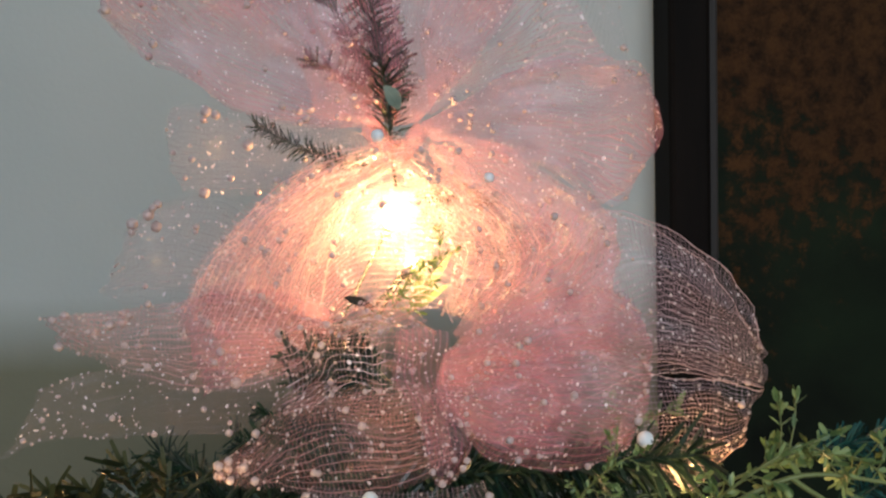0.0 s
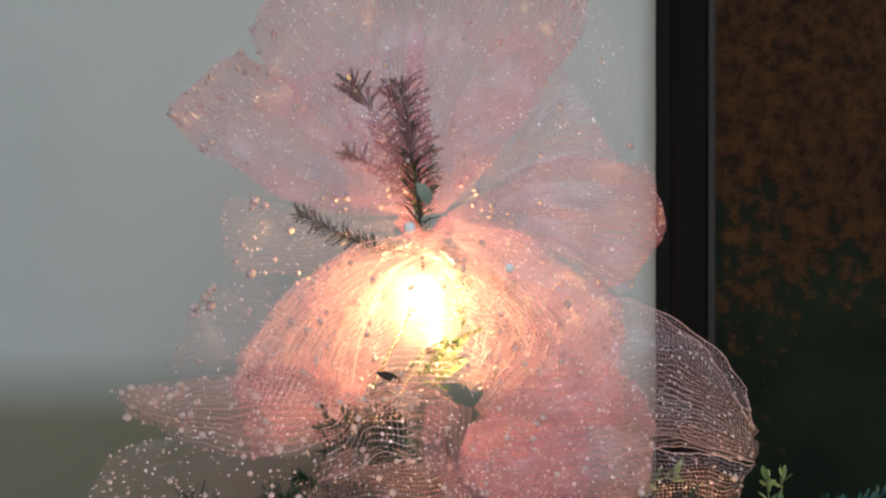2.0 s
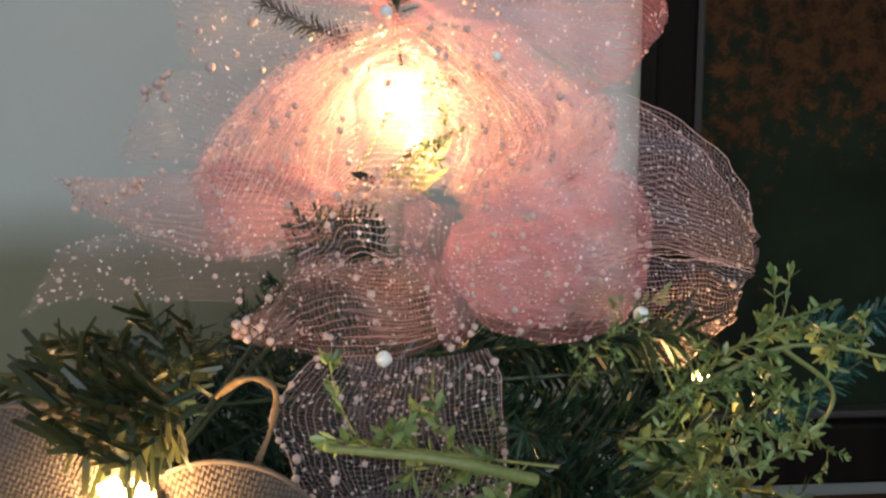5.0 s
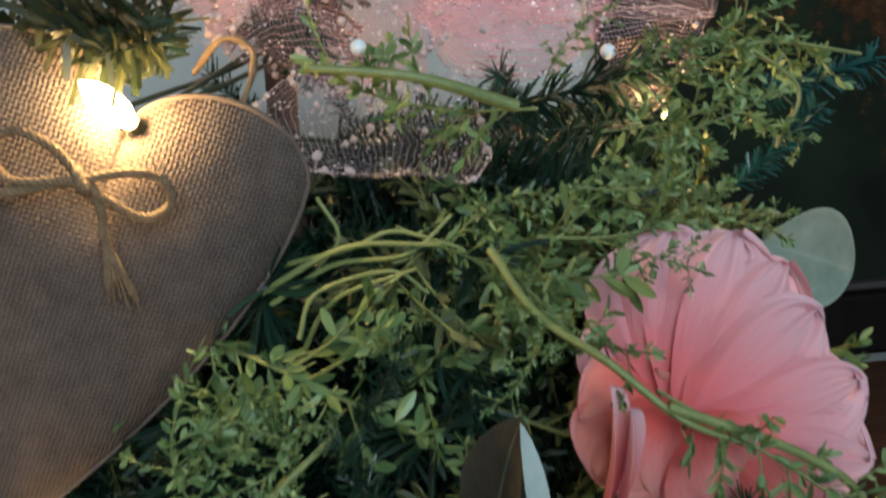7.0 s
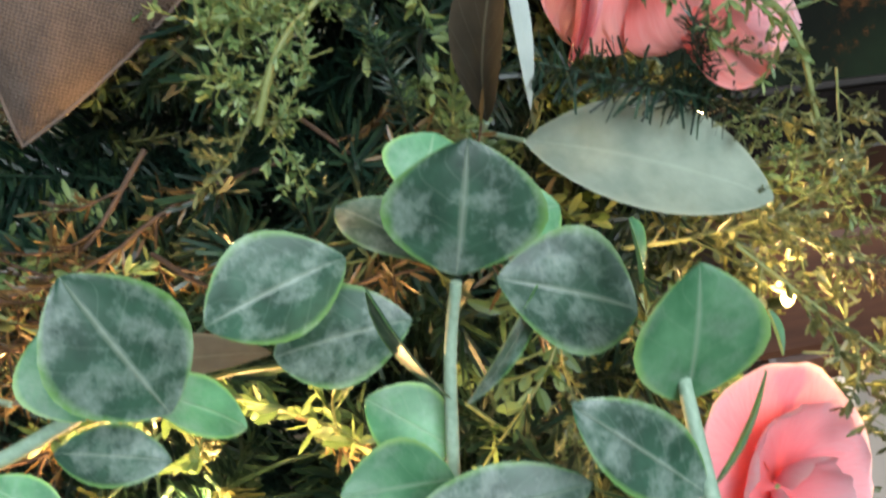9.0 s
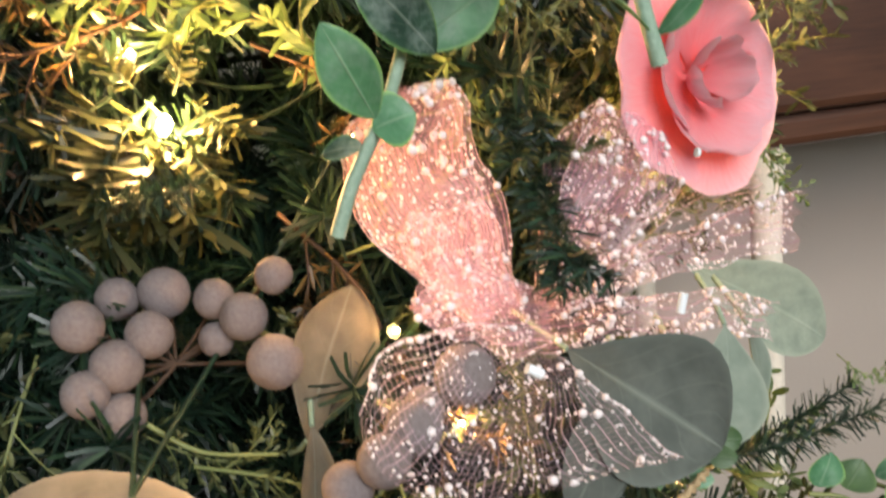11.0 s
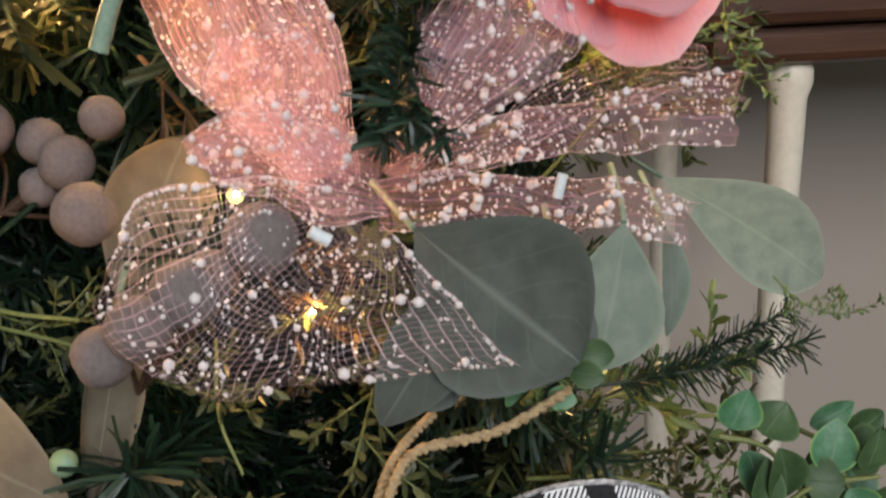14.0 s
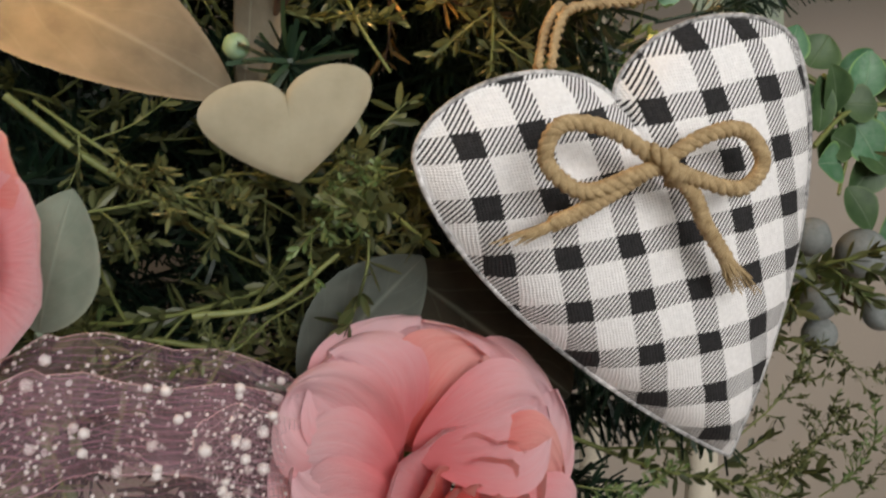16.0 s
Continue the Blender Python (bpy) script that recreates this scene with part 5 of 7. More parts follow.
net_sheet(bow, [[(-0.0320, 0.2830, 1.2622), (-0.0325, 0.2665, 1.2558), (-0.0321, 0.2500, 1.2504)],
                [(-0.0178, 0.2830, 1.2610), (-0.0182, 0.2665, 1.2545), (-0.0186, 0.2500, 1.2483)],
                [(-0.0017, 0.2830, 1.2615), (-0.0029, 0.2665, 1.2550), (-0.0034, 0.2500, 1.2479)]], M_NETCLEAR, 19, 40)
net_sheet(bow, [[(0.0454, 0.3450, 1.3281), (0.0617, 0.3430, 1.3434), (0.0761, 0.3410, 1.3433), (0.0994, 0.3390, 1.3288), (0.1145, 0.3370, 1.3089), (0.1205, 0.3350, 1.2942)],
                [(0.0500, 0.3450, 1.3027), (0.0689, 0.3430, 1.3111), (0.0833, 0.3410, 1.3153), (0.1001, 0.3390, 1.3089), (0.1150, 0.3370, 1.2983), (0.1203, 0.3350, 1.2899)],
                [(0.0591, 0.3450, 1.2788), (0.0739, 0.3430, 1.2828), (0.0864, 0.3410, 1.2844), (0.0989, 0.3390, 1.2838), (0.1114, 0.3370, 1.2817), (0.1183, 0.3350, 1.2803)]], M_NETTAIL, 20, 35, loop=0.02)
net_sheet(bow, [[(0.0505, 0.3350, 1.2761), (0.0712, 0.3330, 1.2837), (0.0833, 0.3310, 1.2850), (0.0954, 0.3290, 1.2847), (0.1075, 0.3270, 1.2827), (0.1142, 0.3250, 1.2818)],
                [(0.0549, 0.3350, 1.2675), (0.0716, 0.3330, 1.2676), (0.0860, 0.3310, 1.2676), (0.0983, 0.3290, 1.2667), (0.1081, 0.3270, 1.2690), (0.1114, 0.3250, 1.2745)],
                [(0.0593, 0.3350, 1.2631), (0.0698, 0.3330, 1.2547), (0.0823, 0.3310, 1.2472), (0.0925, 0.3290, 1.2464), (0.1024, 0.3270, 1.2520), (0.1077, 0.3250, 1.2619)]], M_NETTAIL, 21, 60)
net_sheet(bow, [[(-0.0478, 0.3520, 1.3422), (-0.0383, 0.3520, 1.3629), (-0.0150, 0.3520, 1.3718), (0.0058, 0.3520, 1.3669), (0.0219, 0.3520, 1.3504)],
                [(-0.0503, 0.3520, 1.3237), (-0.0340, 0.3520, 1.3397), (-0.0154, 0.3520, 1.3463), (0.0054, 0.3520, 1.3413), (0.0263, 0.3520, 1.3317)],
                [(-0.0438, 0.3520, 1.3005), (-0.0298, 0.3520, 1.3095), (-0.0112, 0.3520, 1.3114), (0.0050, 0.3520, 1.3088), (0.0214, 0.3520, 1.3108)]], M_NETBRIGHT, 50, 50, ripple=0.003, big=0.7)
net_sheet(bow, [[(-0.0581, 0.3620, 1.3273), (-0.0436, 0.3620, 1.3508), (-0.0245, 0.3620, 1.3648), (-0.0031, 0.3620, 1.3692)],
                [(-0.0441, 0.3620, 1.3200), (-0.0297, 0.3620, 1.3363), (-0.0129, 0.3620, 1.3479), (0.0039, 0.3620, 1.3548)],
                [(-0.0301, 0.3620, 1.3030), (-0.0156, 0.3620, 1.3194), (-0.0012, 0.3620, 1.3311), (0.0132, 0.3620, 1.3404)]], M_NETCLEAR, 51, 40, ripple=0.003)
net_sheet(bow, [[(-0.0105, 0.3550, 1.3600), (0.0102, 0.3500, 1.3599), (0.0279, 0.3450, 1.3461), (0.0362, 0.3400, 1.3283)],
                [(-0.0108, 0.3550, 1.3414), (0.0030, 0.3500, 1.3415), (0.0140, 0.3450, 1.3326), (0.0202, 0.3400, 1.3173)],
                [(-0.0088, 0.3550, 1.3132), (-0.0019, 0.3500, 1.3185), (0.0024, 0.3450, 1.3146), (0.0064, 0.3400, 1.3040)]], M_NETTAIL, 52, 40, ripple=0.003)
net_sheet(bow, [[(-0.0380, 0.3850, 1.3693), (-0.0613, 0.3767, 1.3550), (-0.0767, 0.3683, 1.3413), (-0.0916, 0.3600, 1.3191)],
                [(-0.0309, 0.3850, 1.3403), (-0.0521, 0.3767, 1.3289), (-0.0702, 0.3683, 1.3157), (-0.0829, 0.3600, 1.3007)],
                [(-0.0286, 0.3850, 1.3060), (-0.0476, 0.3767, 1.3001), (-0.0658, 0.3683, 1.2898), (-0.0764, 0.3600, 1.2799)]], M_NETFILM, 53, 80, loop=0.02)
net_sheet(bow, [[(0.0008, 0.3850, 1.3742), (0.0295, 0.3800, 1.3694), (0.0554, 0.3750, 1.3550), (0.0738, 0.3700, 1.3408)],
                [(0.0057, 0.3850, 1.3402), (0.0296, 0.3800, 1.3355), (0.0533, 0.3750, 1.3261), (0.0730, 0.3700, 1.3121)],
                [(0.0107, 0.3850, 1.3007), (0.0298, 0.3800, 1.2988), (0.0536, 0.3750, 1.2945), (0.0721, 0.3700, 1.2830)]], M_NETFILM, 54, 120, loop=0.02, big=0.4)
net_sheet(bow, [[(-0.0427, 0.3850, 1.3837), (-0.0520, 0.3833, 1.4026), (-0.0705, 0.3817, 1.4187), (-0.0888, 0.3800, 1.4252)],
                [(-0.0331, 0.3850, 1.3838), (-0.0329, 0.3833, 1.4075), (-0.0422, 0.3817, 1.4307), (-0.0514, 0.3800, 1.4488)],
                [(-0.0138, 0.3850, 1.3814), (-0.0090, 0.3833, 1.4077), (-0.0090, 0.3817, 1.4311), (-0.0091, 0.3800, 1.4541)]], M_NETFILM, 55, 60)
net_sheet(bow, [[(0.0008, 0.3850, 1.3839), (0.0200, 0.3833, 1.3935), (0.0441, 0.3817, 1.4007), (0.0755, 0.3800, 1.4056)],
                [(0.0008, 0.3850, 1.3983), (0.0176, 0.3833, 1.4126), (0.0366, 0.3817, 1.4269), (0.0532, 0.3800, 1.4362)],
                [(-0.0017, 0.3850, 1.4127), (0.0054, 0.3833, 1.4315), (0.0173, 0.3817, 1.4502), (0.0290, 0.3800, 1.4617)]], M_NETFILM, 56, 90)
net_sheet(bow, [[(0.0060, 0.3300, 1.3044), (0.0180, 0.3283, 1.3244), (0.0297, 0.3267, 1.3400), (0.0373, 0.3250, 1.3515)],
                [(0.0141, 0.3300, 1.2961), (0.0302, 0.3283, 1.3123), (0.0460, 0.3267, 1.3242), (0.0576, 0.3250, 1.3360)],
                [(0.0182, 0.3300, 1.2796), (0.0386, 0.3283, 1.2919), (0.0588, 0.3267, 1.2979), (0.0726, 0.3250, 1.3040)]], M_NETFILM, 58, 90)
net_sheet(bow, [[(-0.0149, 0.3020, 1.3123), (-0.0259, 0.3013, 1.3133), (-0.0405, 0.3007, 1.3126), (-0.0514, 0.3000, 1.3073)],
                [(-0.0168, 0.3020, 1.3068), (-0.0260, 0.3013, 1.3069), (-0.0389, 0.3007, 1.3016), (-0.0483, 0.3000, 1.2926)],
                [(-0.0171, 0.3020, 1.2890), (-0.0263, 0.3013, 1.2921), (-0.0392, 0.3007, 1.2905), (-0.0523, 0.3000, 1.2815)]], M_NETTAIL, 22, 30)
net_sheet(bow, [[(0.0019, 0.3040, 1.3008), (0.0108, 0.2993, 1.3066), (0.0213, 0.2947, 1.3087), (0.0316, 0.2900, 1.3071)],
                [(-0.0001, 0.3040, 1.2894), (0.0127, 0.2993, 1.2899), (0.0251, 0.2947, 1.2903), (0.0373, 0.2900, 1.2888)],
                [(0.0018, 0.3040, 1.2779), (0.0127, 0.2993, 1.2747), (0.0234, 0.2947, 1.2734), (0.0338, 0.2900, 1.2760)]], M_NETFILM, 60, 60)
net_sheet(bow, [[(-0.0145, 0.3100, 1.3231), (-0.0258, 0.3067, 1.3195), (-0.0369, 0.3033, 1.3161), (-0.0441, 0.3000, 1.3109)],
                [(-0.0108, 0.3100, 1.3174), (-0.0222, 0.3067, 1.3139), (-0.0314, 0.3033, 1.3124), (-0.0387, 0.3000, 1.3090)],
                [(-0.0033, 0.3100, 1.3117), (-0.0148, 0.3067, 1.3083), (-0.0241, 0.3033, 1.3086), (-0.0333, 0.3000, 1.3080)]], M_NET, 61, 40, ripple=0.003)
net_sheet(bow, [[(0.0145, 0.3220, 1.3587), (0.0316, 0.3220, 1.3477), (0.0400, 0.3220, 1.3346), (0.0312, 0.3220, 1.3197), (0.0160, 0.3220, 1.3103)],
                [(0.0101, 0.3220, 1.3566), (0.0250, 0.3220, 1.3435), (0.0314, 0.3220, 1.3326), (0.0247, 0.3220, 1.3198), (0.0117, 0.3220, 1.3093)],
                [(0.0058, 0.3220, 1.3524), (0.0164, 0.3220, 1.3393), (0.0205, 0.3220, 1.3285), (0.0161, 0.3220, 1.3178), (0.0074, 0.3220, 1.3083)]], M_NETBRIGHT, 62, 50, ripple=0.0025)
net_sheet(bow, [[(-0.0552, 0.3350, 1.3548), (-0.0351, 0.3350, 1.3699), (-0.0108, 0.3350, 1.3751), (0.0113, 0.3350, 1.3671), (0.0268, 0.3350, 1.3535)],
                [(-0.0509, 0.3350, 1.3481), (-0.0331, 0.3350, 1.3611), (-0.0109, 0.3350, 1.3674), (0.0068, 0.3350, 1.3605), (0.0200, 0.3350, 1.3470)],
                [(-0.0466, 0.3350, 1.3392), (-0.0310, 0.3350, 1.3522), (-0.0110, 0.3350, 1.3596), (0.0023, 0.3350, 1.3539), (0.0132, 0.3350, 1.3404)]], M_NETBRIGHT, 63, 50, ripple=0.0025)
net_sheet(bow, [[(-0.0837, 0.3200, 1.3179), (-0.0742, 0.3283, 1.3359), (-0.0576, 0.3367, 1.3525), (-0.0379, 0.3450, 1.3653)],
                [(-0.0670, 0.3200, 1.3112), (-0.0593, 0.3283, 1.3270), (-0.0467, 0.3367, 1.3412), (-0.0335, 0.3450, 1.3539)],
                [(-0.0481, 0.3200, 1.3066), (-0.0443, 0.3283, 1.3180), (-0.0380, 0.3367, 1.3300), (-0.0291, 0.3450, 1.3425)]], M_NETBRIGHT, 64, 60, ripple=0.0025)
sh = Shape()
tube(sh, smooth_path([(-0.0216, 0.3470, 1.3780), (-0.0125, 0.3420, 1.3674), (-0.0030, 0.3470, 1.3765)], 6), 0.004, 0.0035, 8)
part("knot", sh, M_NETDENSE, bow)
for place, r in (((-0.0187, 0.3350, 1.3741), 0.0024), ((0.0200, 0.3300, 1.3583), 0.0019), ((0.0704, 0.3150, 1.2673), 0.0029), ((-0.0217, 0.2600, 1.2682), 0.0024)):
    sh = Shape()
    sphere(sh, place, r, 12, 8)
    part("pearl", sh, M_PEARL, bow, "large blue-white foam bead")

bow2 = thing("ribbon_bow", (-0.0079, 0.1300, 0.9643), "pink glitter net bow with white beads among the branches", "bow")
net_sheet(bow2, [[(-0.0175, 0.1320, 0.9602), (-0.0351, 0.1312, 0.9765), (-0.0478, 0.1304, 0.9929), (-0.0524, 0.1296, 1.0079), (-0.0482, 0.1288, 1.0216), (-0.0373, 0.1280, 1.0304)],
                [(-0.0124, 0.1320, 0.9628), (-0.0206, 0.1312, 0.9811), (-0.0314, 0.1304, 0.9988), (-0.0344, 0.1296, 1.0150), (-0.0319, 0.1288, 1.0260), (-0.0285, 0.1280, 1.0319)],
                [(-0.0043, 0.1320, 0.9635), (-0.0059, 0.1312, 0.9765), (-0.0082, 0.1304, 0.9967), (-0.0106, 0.1296, 1.0117), (-0.0159, 0.1288, 1.0235), (-0.0226, 0.1280, 1.0322)]], M_GLITTER, 31, 230, big=0.5, loop=0.02)
net_sheet(bow2, [[(-0.0198, 0.1280, 0.9612), (-0.0296, 0.1273, 0.9749), (-0.0362, 0.1267, 0.9862), (-0.0351, 0.1260, 0.9979)],
                [(-0.0148, 0.1280, 0.9638), (-0.0218, 0.1273, 0.9756), (-0.0254, 0.1267, 0.9881), (-0.0261, 0.1260, 0.9985)],
                [(-0.0053, 0.1280, 0.9627), (-0.0077, 0.1273, 0.9756), (-0.0116, 0.1267, 0.9882), (-0.0156, 0.1260, 0.9976)]], M_GLITTER, 32, 60, loop=0.012)
net_sheet(bow2, [[(0.0006, 0.1350, 0.9623), (0.0098, 0.1387, 0.9803), (0.0145, 0.1425, 0.9972), (0.0228, 0.1462, 1.0096), (0.0312, 0.1500, 1.0208)],
                [(0.0035, 0.1350, 0.9621), (0.0178, 0.1387, 0.9785), (0.0293, 0.1425, 0.9951), (0.0378, 0.1462, 1.0062), (0.0433, 0.1500, 1.0161)],
                [(0.0079, 0.1350, 0.9618), (0.0313, 0.1387, 0.9763), (0.0444, 0.1425, 0.9856), (0.0532, 0.1462, 0.9916), (0.0510, 0.1500, 1.0071)]], M_GLITTER, 33, 200, loop=0.015, big=0.4)
net_sheet(bow2, [[(0.0018, 0.1320, 0.9644), (0.0253, 0.1390, 0.9743), (0.0532, 0.1460, 0.9764), (0.0783, 0.1530, 0.9781), (0.1057, 0.1600, 0.9816)],
                [(0.0032, 0.1320, 0.9613), (0.0282, 0.1390, 0.9681), (0.0549, 0.1460, 0.9700), (0.0802, 0.1530, 0.9716), (0.1062, 0.1600, 0.9733)],
                [(0.0038, 0.1320, 0.9583), (0.0281, 0.1390, 0.9628), (0.0550, 0.1460, 0.9629), (0.0771, 0.1530, 0.9628), (0.1007, 0.1600, 0.9610)]], M_GLITTER, 34, 200, ripple=0.002, big=0.35)
net_sheet(bow2, [[(0.0001, 0.1300, 0.9620), (0.0198, 0.1350, 0.9619), (0.0407, 0.1400, 0.9587), (0.0645, 0.1450, 0.9554), (0.0891, 0.1500, 0.9469)],
                [(-0.0001, 0.1300, 0.9561), (0.0197, 0.1350, 0.9551), (0.0407, 0.1400, 0.9509), (0.0646, 0.1450, 0.9472), (0.0885, 0.1500, 0.9410)],
                [(-0.0004, 0.1300, 0.9501), (0.0195, 0.1350, 0.9474), (0.0407, 0.1400, 0.9453), (0.0648, 0.1450, 0.9390), (0.0879, 0.1500, 0.9351)]], M_GLITTER, 35, 200, ripple=0.002, big=0.4)
net_sheet(bow2, [[(0.0102, 0.1420, 0.9586), (0.0359, 0.1530, 0.9707), (0.0585, 0.1640, 0.9850), (0.0972, 0.1750, 0.9872)],
                [(0.0133, 0.1420, 0.9584), (0.0407, 0.1530, 0.9688), (0.0637, 0.1640, 0.9774), (0.0992, 0.1750, 0.9820)],
                [(0.0164, 0.1420, 0.9582), (0.0472, 0.1530, 0.9653), (0.0672, 0.1640, 0.9722), (0.0994, 0.1750, 0.9768)]], M_NETTAIL, 36, 60)
net_sheet(bow2, [[(-0.0004, 0.1220, 0.9694), (-0.0164, 0.1163, 0.9795), (-0.0315, 0.1107, 0.9826), (-0.0413, 0.1050, 0.9790)],
                [(-0.0006, 0.1220, 0.9638), (-0.0169, 0.1163, 0.9702), (-0.0297, 0.1107, 0.9721), (-0.0394, 0.1050, 0.9726)],
                [(0.0004, 0.1220, 0.9552), (-0.0150, 0.1163, 0.9563), (-0.0279, 0.1107, 0.9627), (-0.0361, 0.1050, 0.9673)]], M_GLITTER, 38, 110, loop=0.015)
net_sheet(bow2, [[(-0.0052, 0.1180, 0.9622), (-0.0249, 0.1130, 0.9680), (-0.0410, 0.1080, 0.9701), (-0.0530, 0.1030, 0.9663), (-0.0595, 0.0980, 0.9517)],
                [(-0.0055, 0.1160, 0.9599), (-0.0256, 0.1080, 0.9579), (-0.0395, 0.1000, 0.9521), (-0.0500, 0.0920, 0.9466), (-0.0565, 0.0840, 0.9458)],
                [(-0.0050, 0.1140, 0.9577), (-0.0186, 0.1060, 0.9472), (-0.0292, 0.0980, 0.9401), (-0.0391, 0.0900, 0.9349), (-0.0432, 0.0820, 0.9343)],
                [(-0.0044, 0.1140, 0.9562), (-0.0135, 0.1065, 0.9439), (-0.0194, 0.0990, 0.9362), (-0.0225, 0.0915, 0.9301), (-0.0251, 0.0840, 0.9278)],
                [(-0.0030, 0.1160, 0.9542), (-0.0054, 0.1095, 0.9422), (-0.0076, 0.1030, 0.9364), (-0.0071, 0.0965, 0.9306), (-0.0028, 0.0900, 0.9279)],
                [(-0.0001, 0.1180, 0.9534), (0.0085, 0.1125, 0.9430), (0.0157, 0.1070, 0.9358), (0.0227, 0.1015, 0.9287), (0.0268, 0.0960, 0.9247)]], M_NETTAIL, 37, 260, big=0.2, edge_beads=40)
for a, b in (((0.0436, 0.1280, 0.9560), (0.0451, 0.1280, 0.9619)), ((-0.0164, 0.0920, 0.9605), (-0.0126, 0.0920, 0.9580)), ((0.0519, 0.1300, 1.0028), (0.0529, 0.1300, 1.0025))):
    sh = Shape()
    a, b = Vector(a), Vector(b)
    tube(sh, [a.lerp(b, k / 6 - 0.1) for k in range(7)], 0.0014, 0.0014, 10)
    part("pearl", sh, M_PEARL, bow2, "large white oblong bead")

bow3 = thing("ribbon_tail", (-0.1062, 0.0600, 0.8237), "pink glitter net ribbon with white beads below the moss", "ribbon")
net_sheet(bow3, [[(-0.0662, 0.0820, 0.8095), (-0.0822, 0.0756, 0.8266), (-0.1046, 0.0692, 0.8346), (-0.1207, 0.0628, 0.8426), (-0.1357, 0.0564, 0.8458), (-0.1435, 0.0500, 0.8468)],
                [(-0.0685, 0.0820, 0.7986), (-0.0877, 0.0756, 0.8126), (-0.1063, 0.0692, 0.8215), (-0.1227, 0.0628, 0.8297), (-0.1379, 0.0564, 0.8336), (-0.1453, 0.0500, 0.8375)],
                [(-0.0688, 0.0820, 0.7766), (-0.0900, 0.0756, 0.7911), (-0.1090, 0.0692, 0.8013), (-0.1259, 0.0628, 0.8095), (-0.1410, 0.0564, 0.8159), (-0.1486, 0.0500, 0.8206)]], M_GLITTER, 41, 200, big=0.5, loop=0.02)
net_sheet(bow3, [[(-0.0727, 0.0750, 0.8145), (-0.0843, 0.0700, 0.8261), (-0.0931, 0.0650, 0.8302), (-0.0996, 0.0600, 0.8292), (-0.1027, 0.0550, 0.8244)],
                [(-0.0722, 0.0750, 0.8034), (-0.0841, 0.0700, 0.8150), (-0.0908, 0.0650, 0.8176), (-0.0950, 0.0600, 0.8171), (-0.0992, 0.0550, 0.8153)],
                [(-0.0708, 0.0750, 0.7868), (-0.0831, 0.0700, 0.7978), (-0.0898, 0.0650, 0.8026), (-0.0940, 0.0600, 0.8037), (-0.0980, 0.0550, 0.8050)]], M_NETTAIL, 42, 50, big=0.5)

# ---- hearts ----


def heart_outline(k, n):
    """Round lobes above, full sides that run down to the tip."""
    a = 2 * math.pi * k / n
    side = 1 if a <= math.pi else -1
    a = a if a <= math.pi else 2 * math.pi - a
    if a < math.pi / 2:
        return (side * math.sin(a) ** 3 / 2, (13 * math.cos(a) - 5 * math.cos(2 * a) - 2 * math.cos(3 * a) - math.cos(4 * a) + 2.4) / 29.0)
    t = (a - math.pi / 2) / (math.pi / 2)
    x = (1 - t) ** 3 * 0.5 + 3 * (1 - t) ** 2 * t * 0.5 + 3 * (1 - t) * t * t * 0.235
    y = (1 - t) ** 3 * 0.221 + 3 * (1 - t) ** 2 * t * 0.0 - 3 * (1 - t) * t * t * 0.31 - t ** 3 * 0.503
    return (side * x, y)


def shallow(y, rise):
    return y if y < 0.255 else 0.255 + (y - 0.255) * rise


def heart(name, notch, tip, face, width, thick, mat, seam_mat, label, group, rise=0.8, turn=0.0):
    """A stuffed fabric heart between its notch and its tip."""
    a, b = Vector(notch), Vector(tip)
    up = (a - b)
    height = up.length / 0.758
    up = up.normalized()
    f = Vector(face)
    f = (f - up * f.dot(up)).normalized()
    right = up.cross(f)
    right.rotate(Matrix.Rotation(radians(turn), 3, f))
    mid = a - up * height * 0.255
    ob = thing(name, mid, label, "leaf" if "leaf" in name else "ornament", group)
    n, rings = 72, 9
    body, seam = Shape(), Shape()
    for side in (1, -1):
        pts, uvs = [], []
        for r in range(rings + 1):
            q = r / rings
            row, uv = [], []
            for k in range(n):
                x, y = heart_outline(k, n)
                x, y = x * width * q, (shallow(y, rise) - 0.06 * (1 - q)) * height * q
                puff = thick * (1 - q ** 2.6) ** 0.6 * (1 + 0.08 * noise.noise(Vector((x * 60, y * 60, side * 3))))
                row.append(mid + right * x + up * y + f * side * puff)
                uv.append((x, y))
            pts.append(row)
            uvs.append(uv)
        body.grid(pts if side > 0 else [p[::-1] for p in pts], uvs if side > 0 else [u[::-1] for u in uvs], closed=True)
    part("blade" if "leaf" in name else "stuffed_body", body, mat, ob)
    rim = []
    for k in range(n + 1):
        x, y = heart_outline(k % n, n)
        rim.append(mid + right * x * width * 1.004 + up * shallow(y, rise) * height * 1.004)
    tube(seam, rim, 0.0007, n=5)
    if "leaf" not in name:
        part("seam", seam, seam_mat, ob)
    return ob, mid, right, up, f, width, height


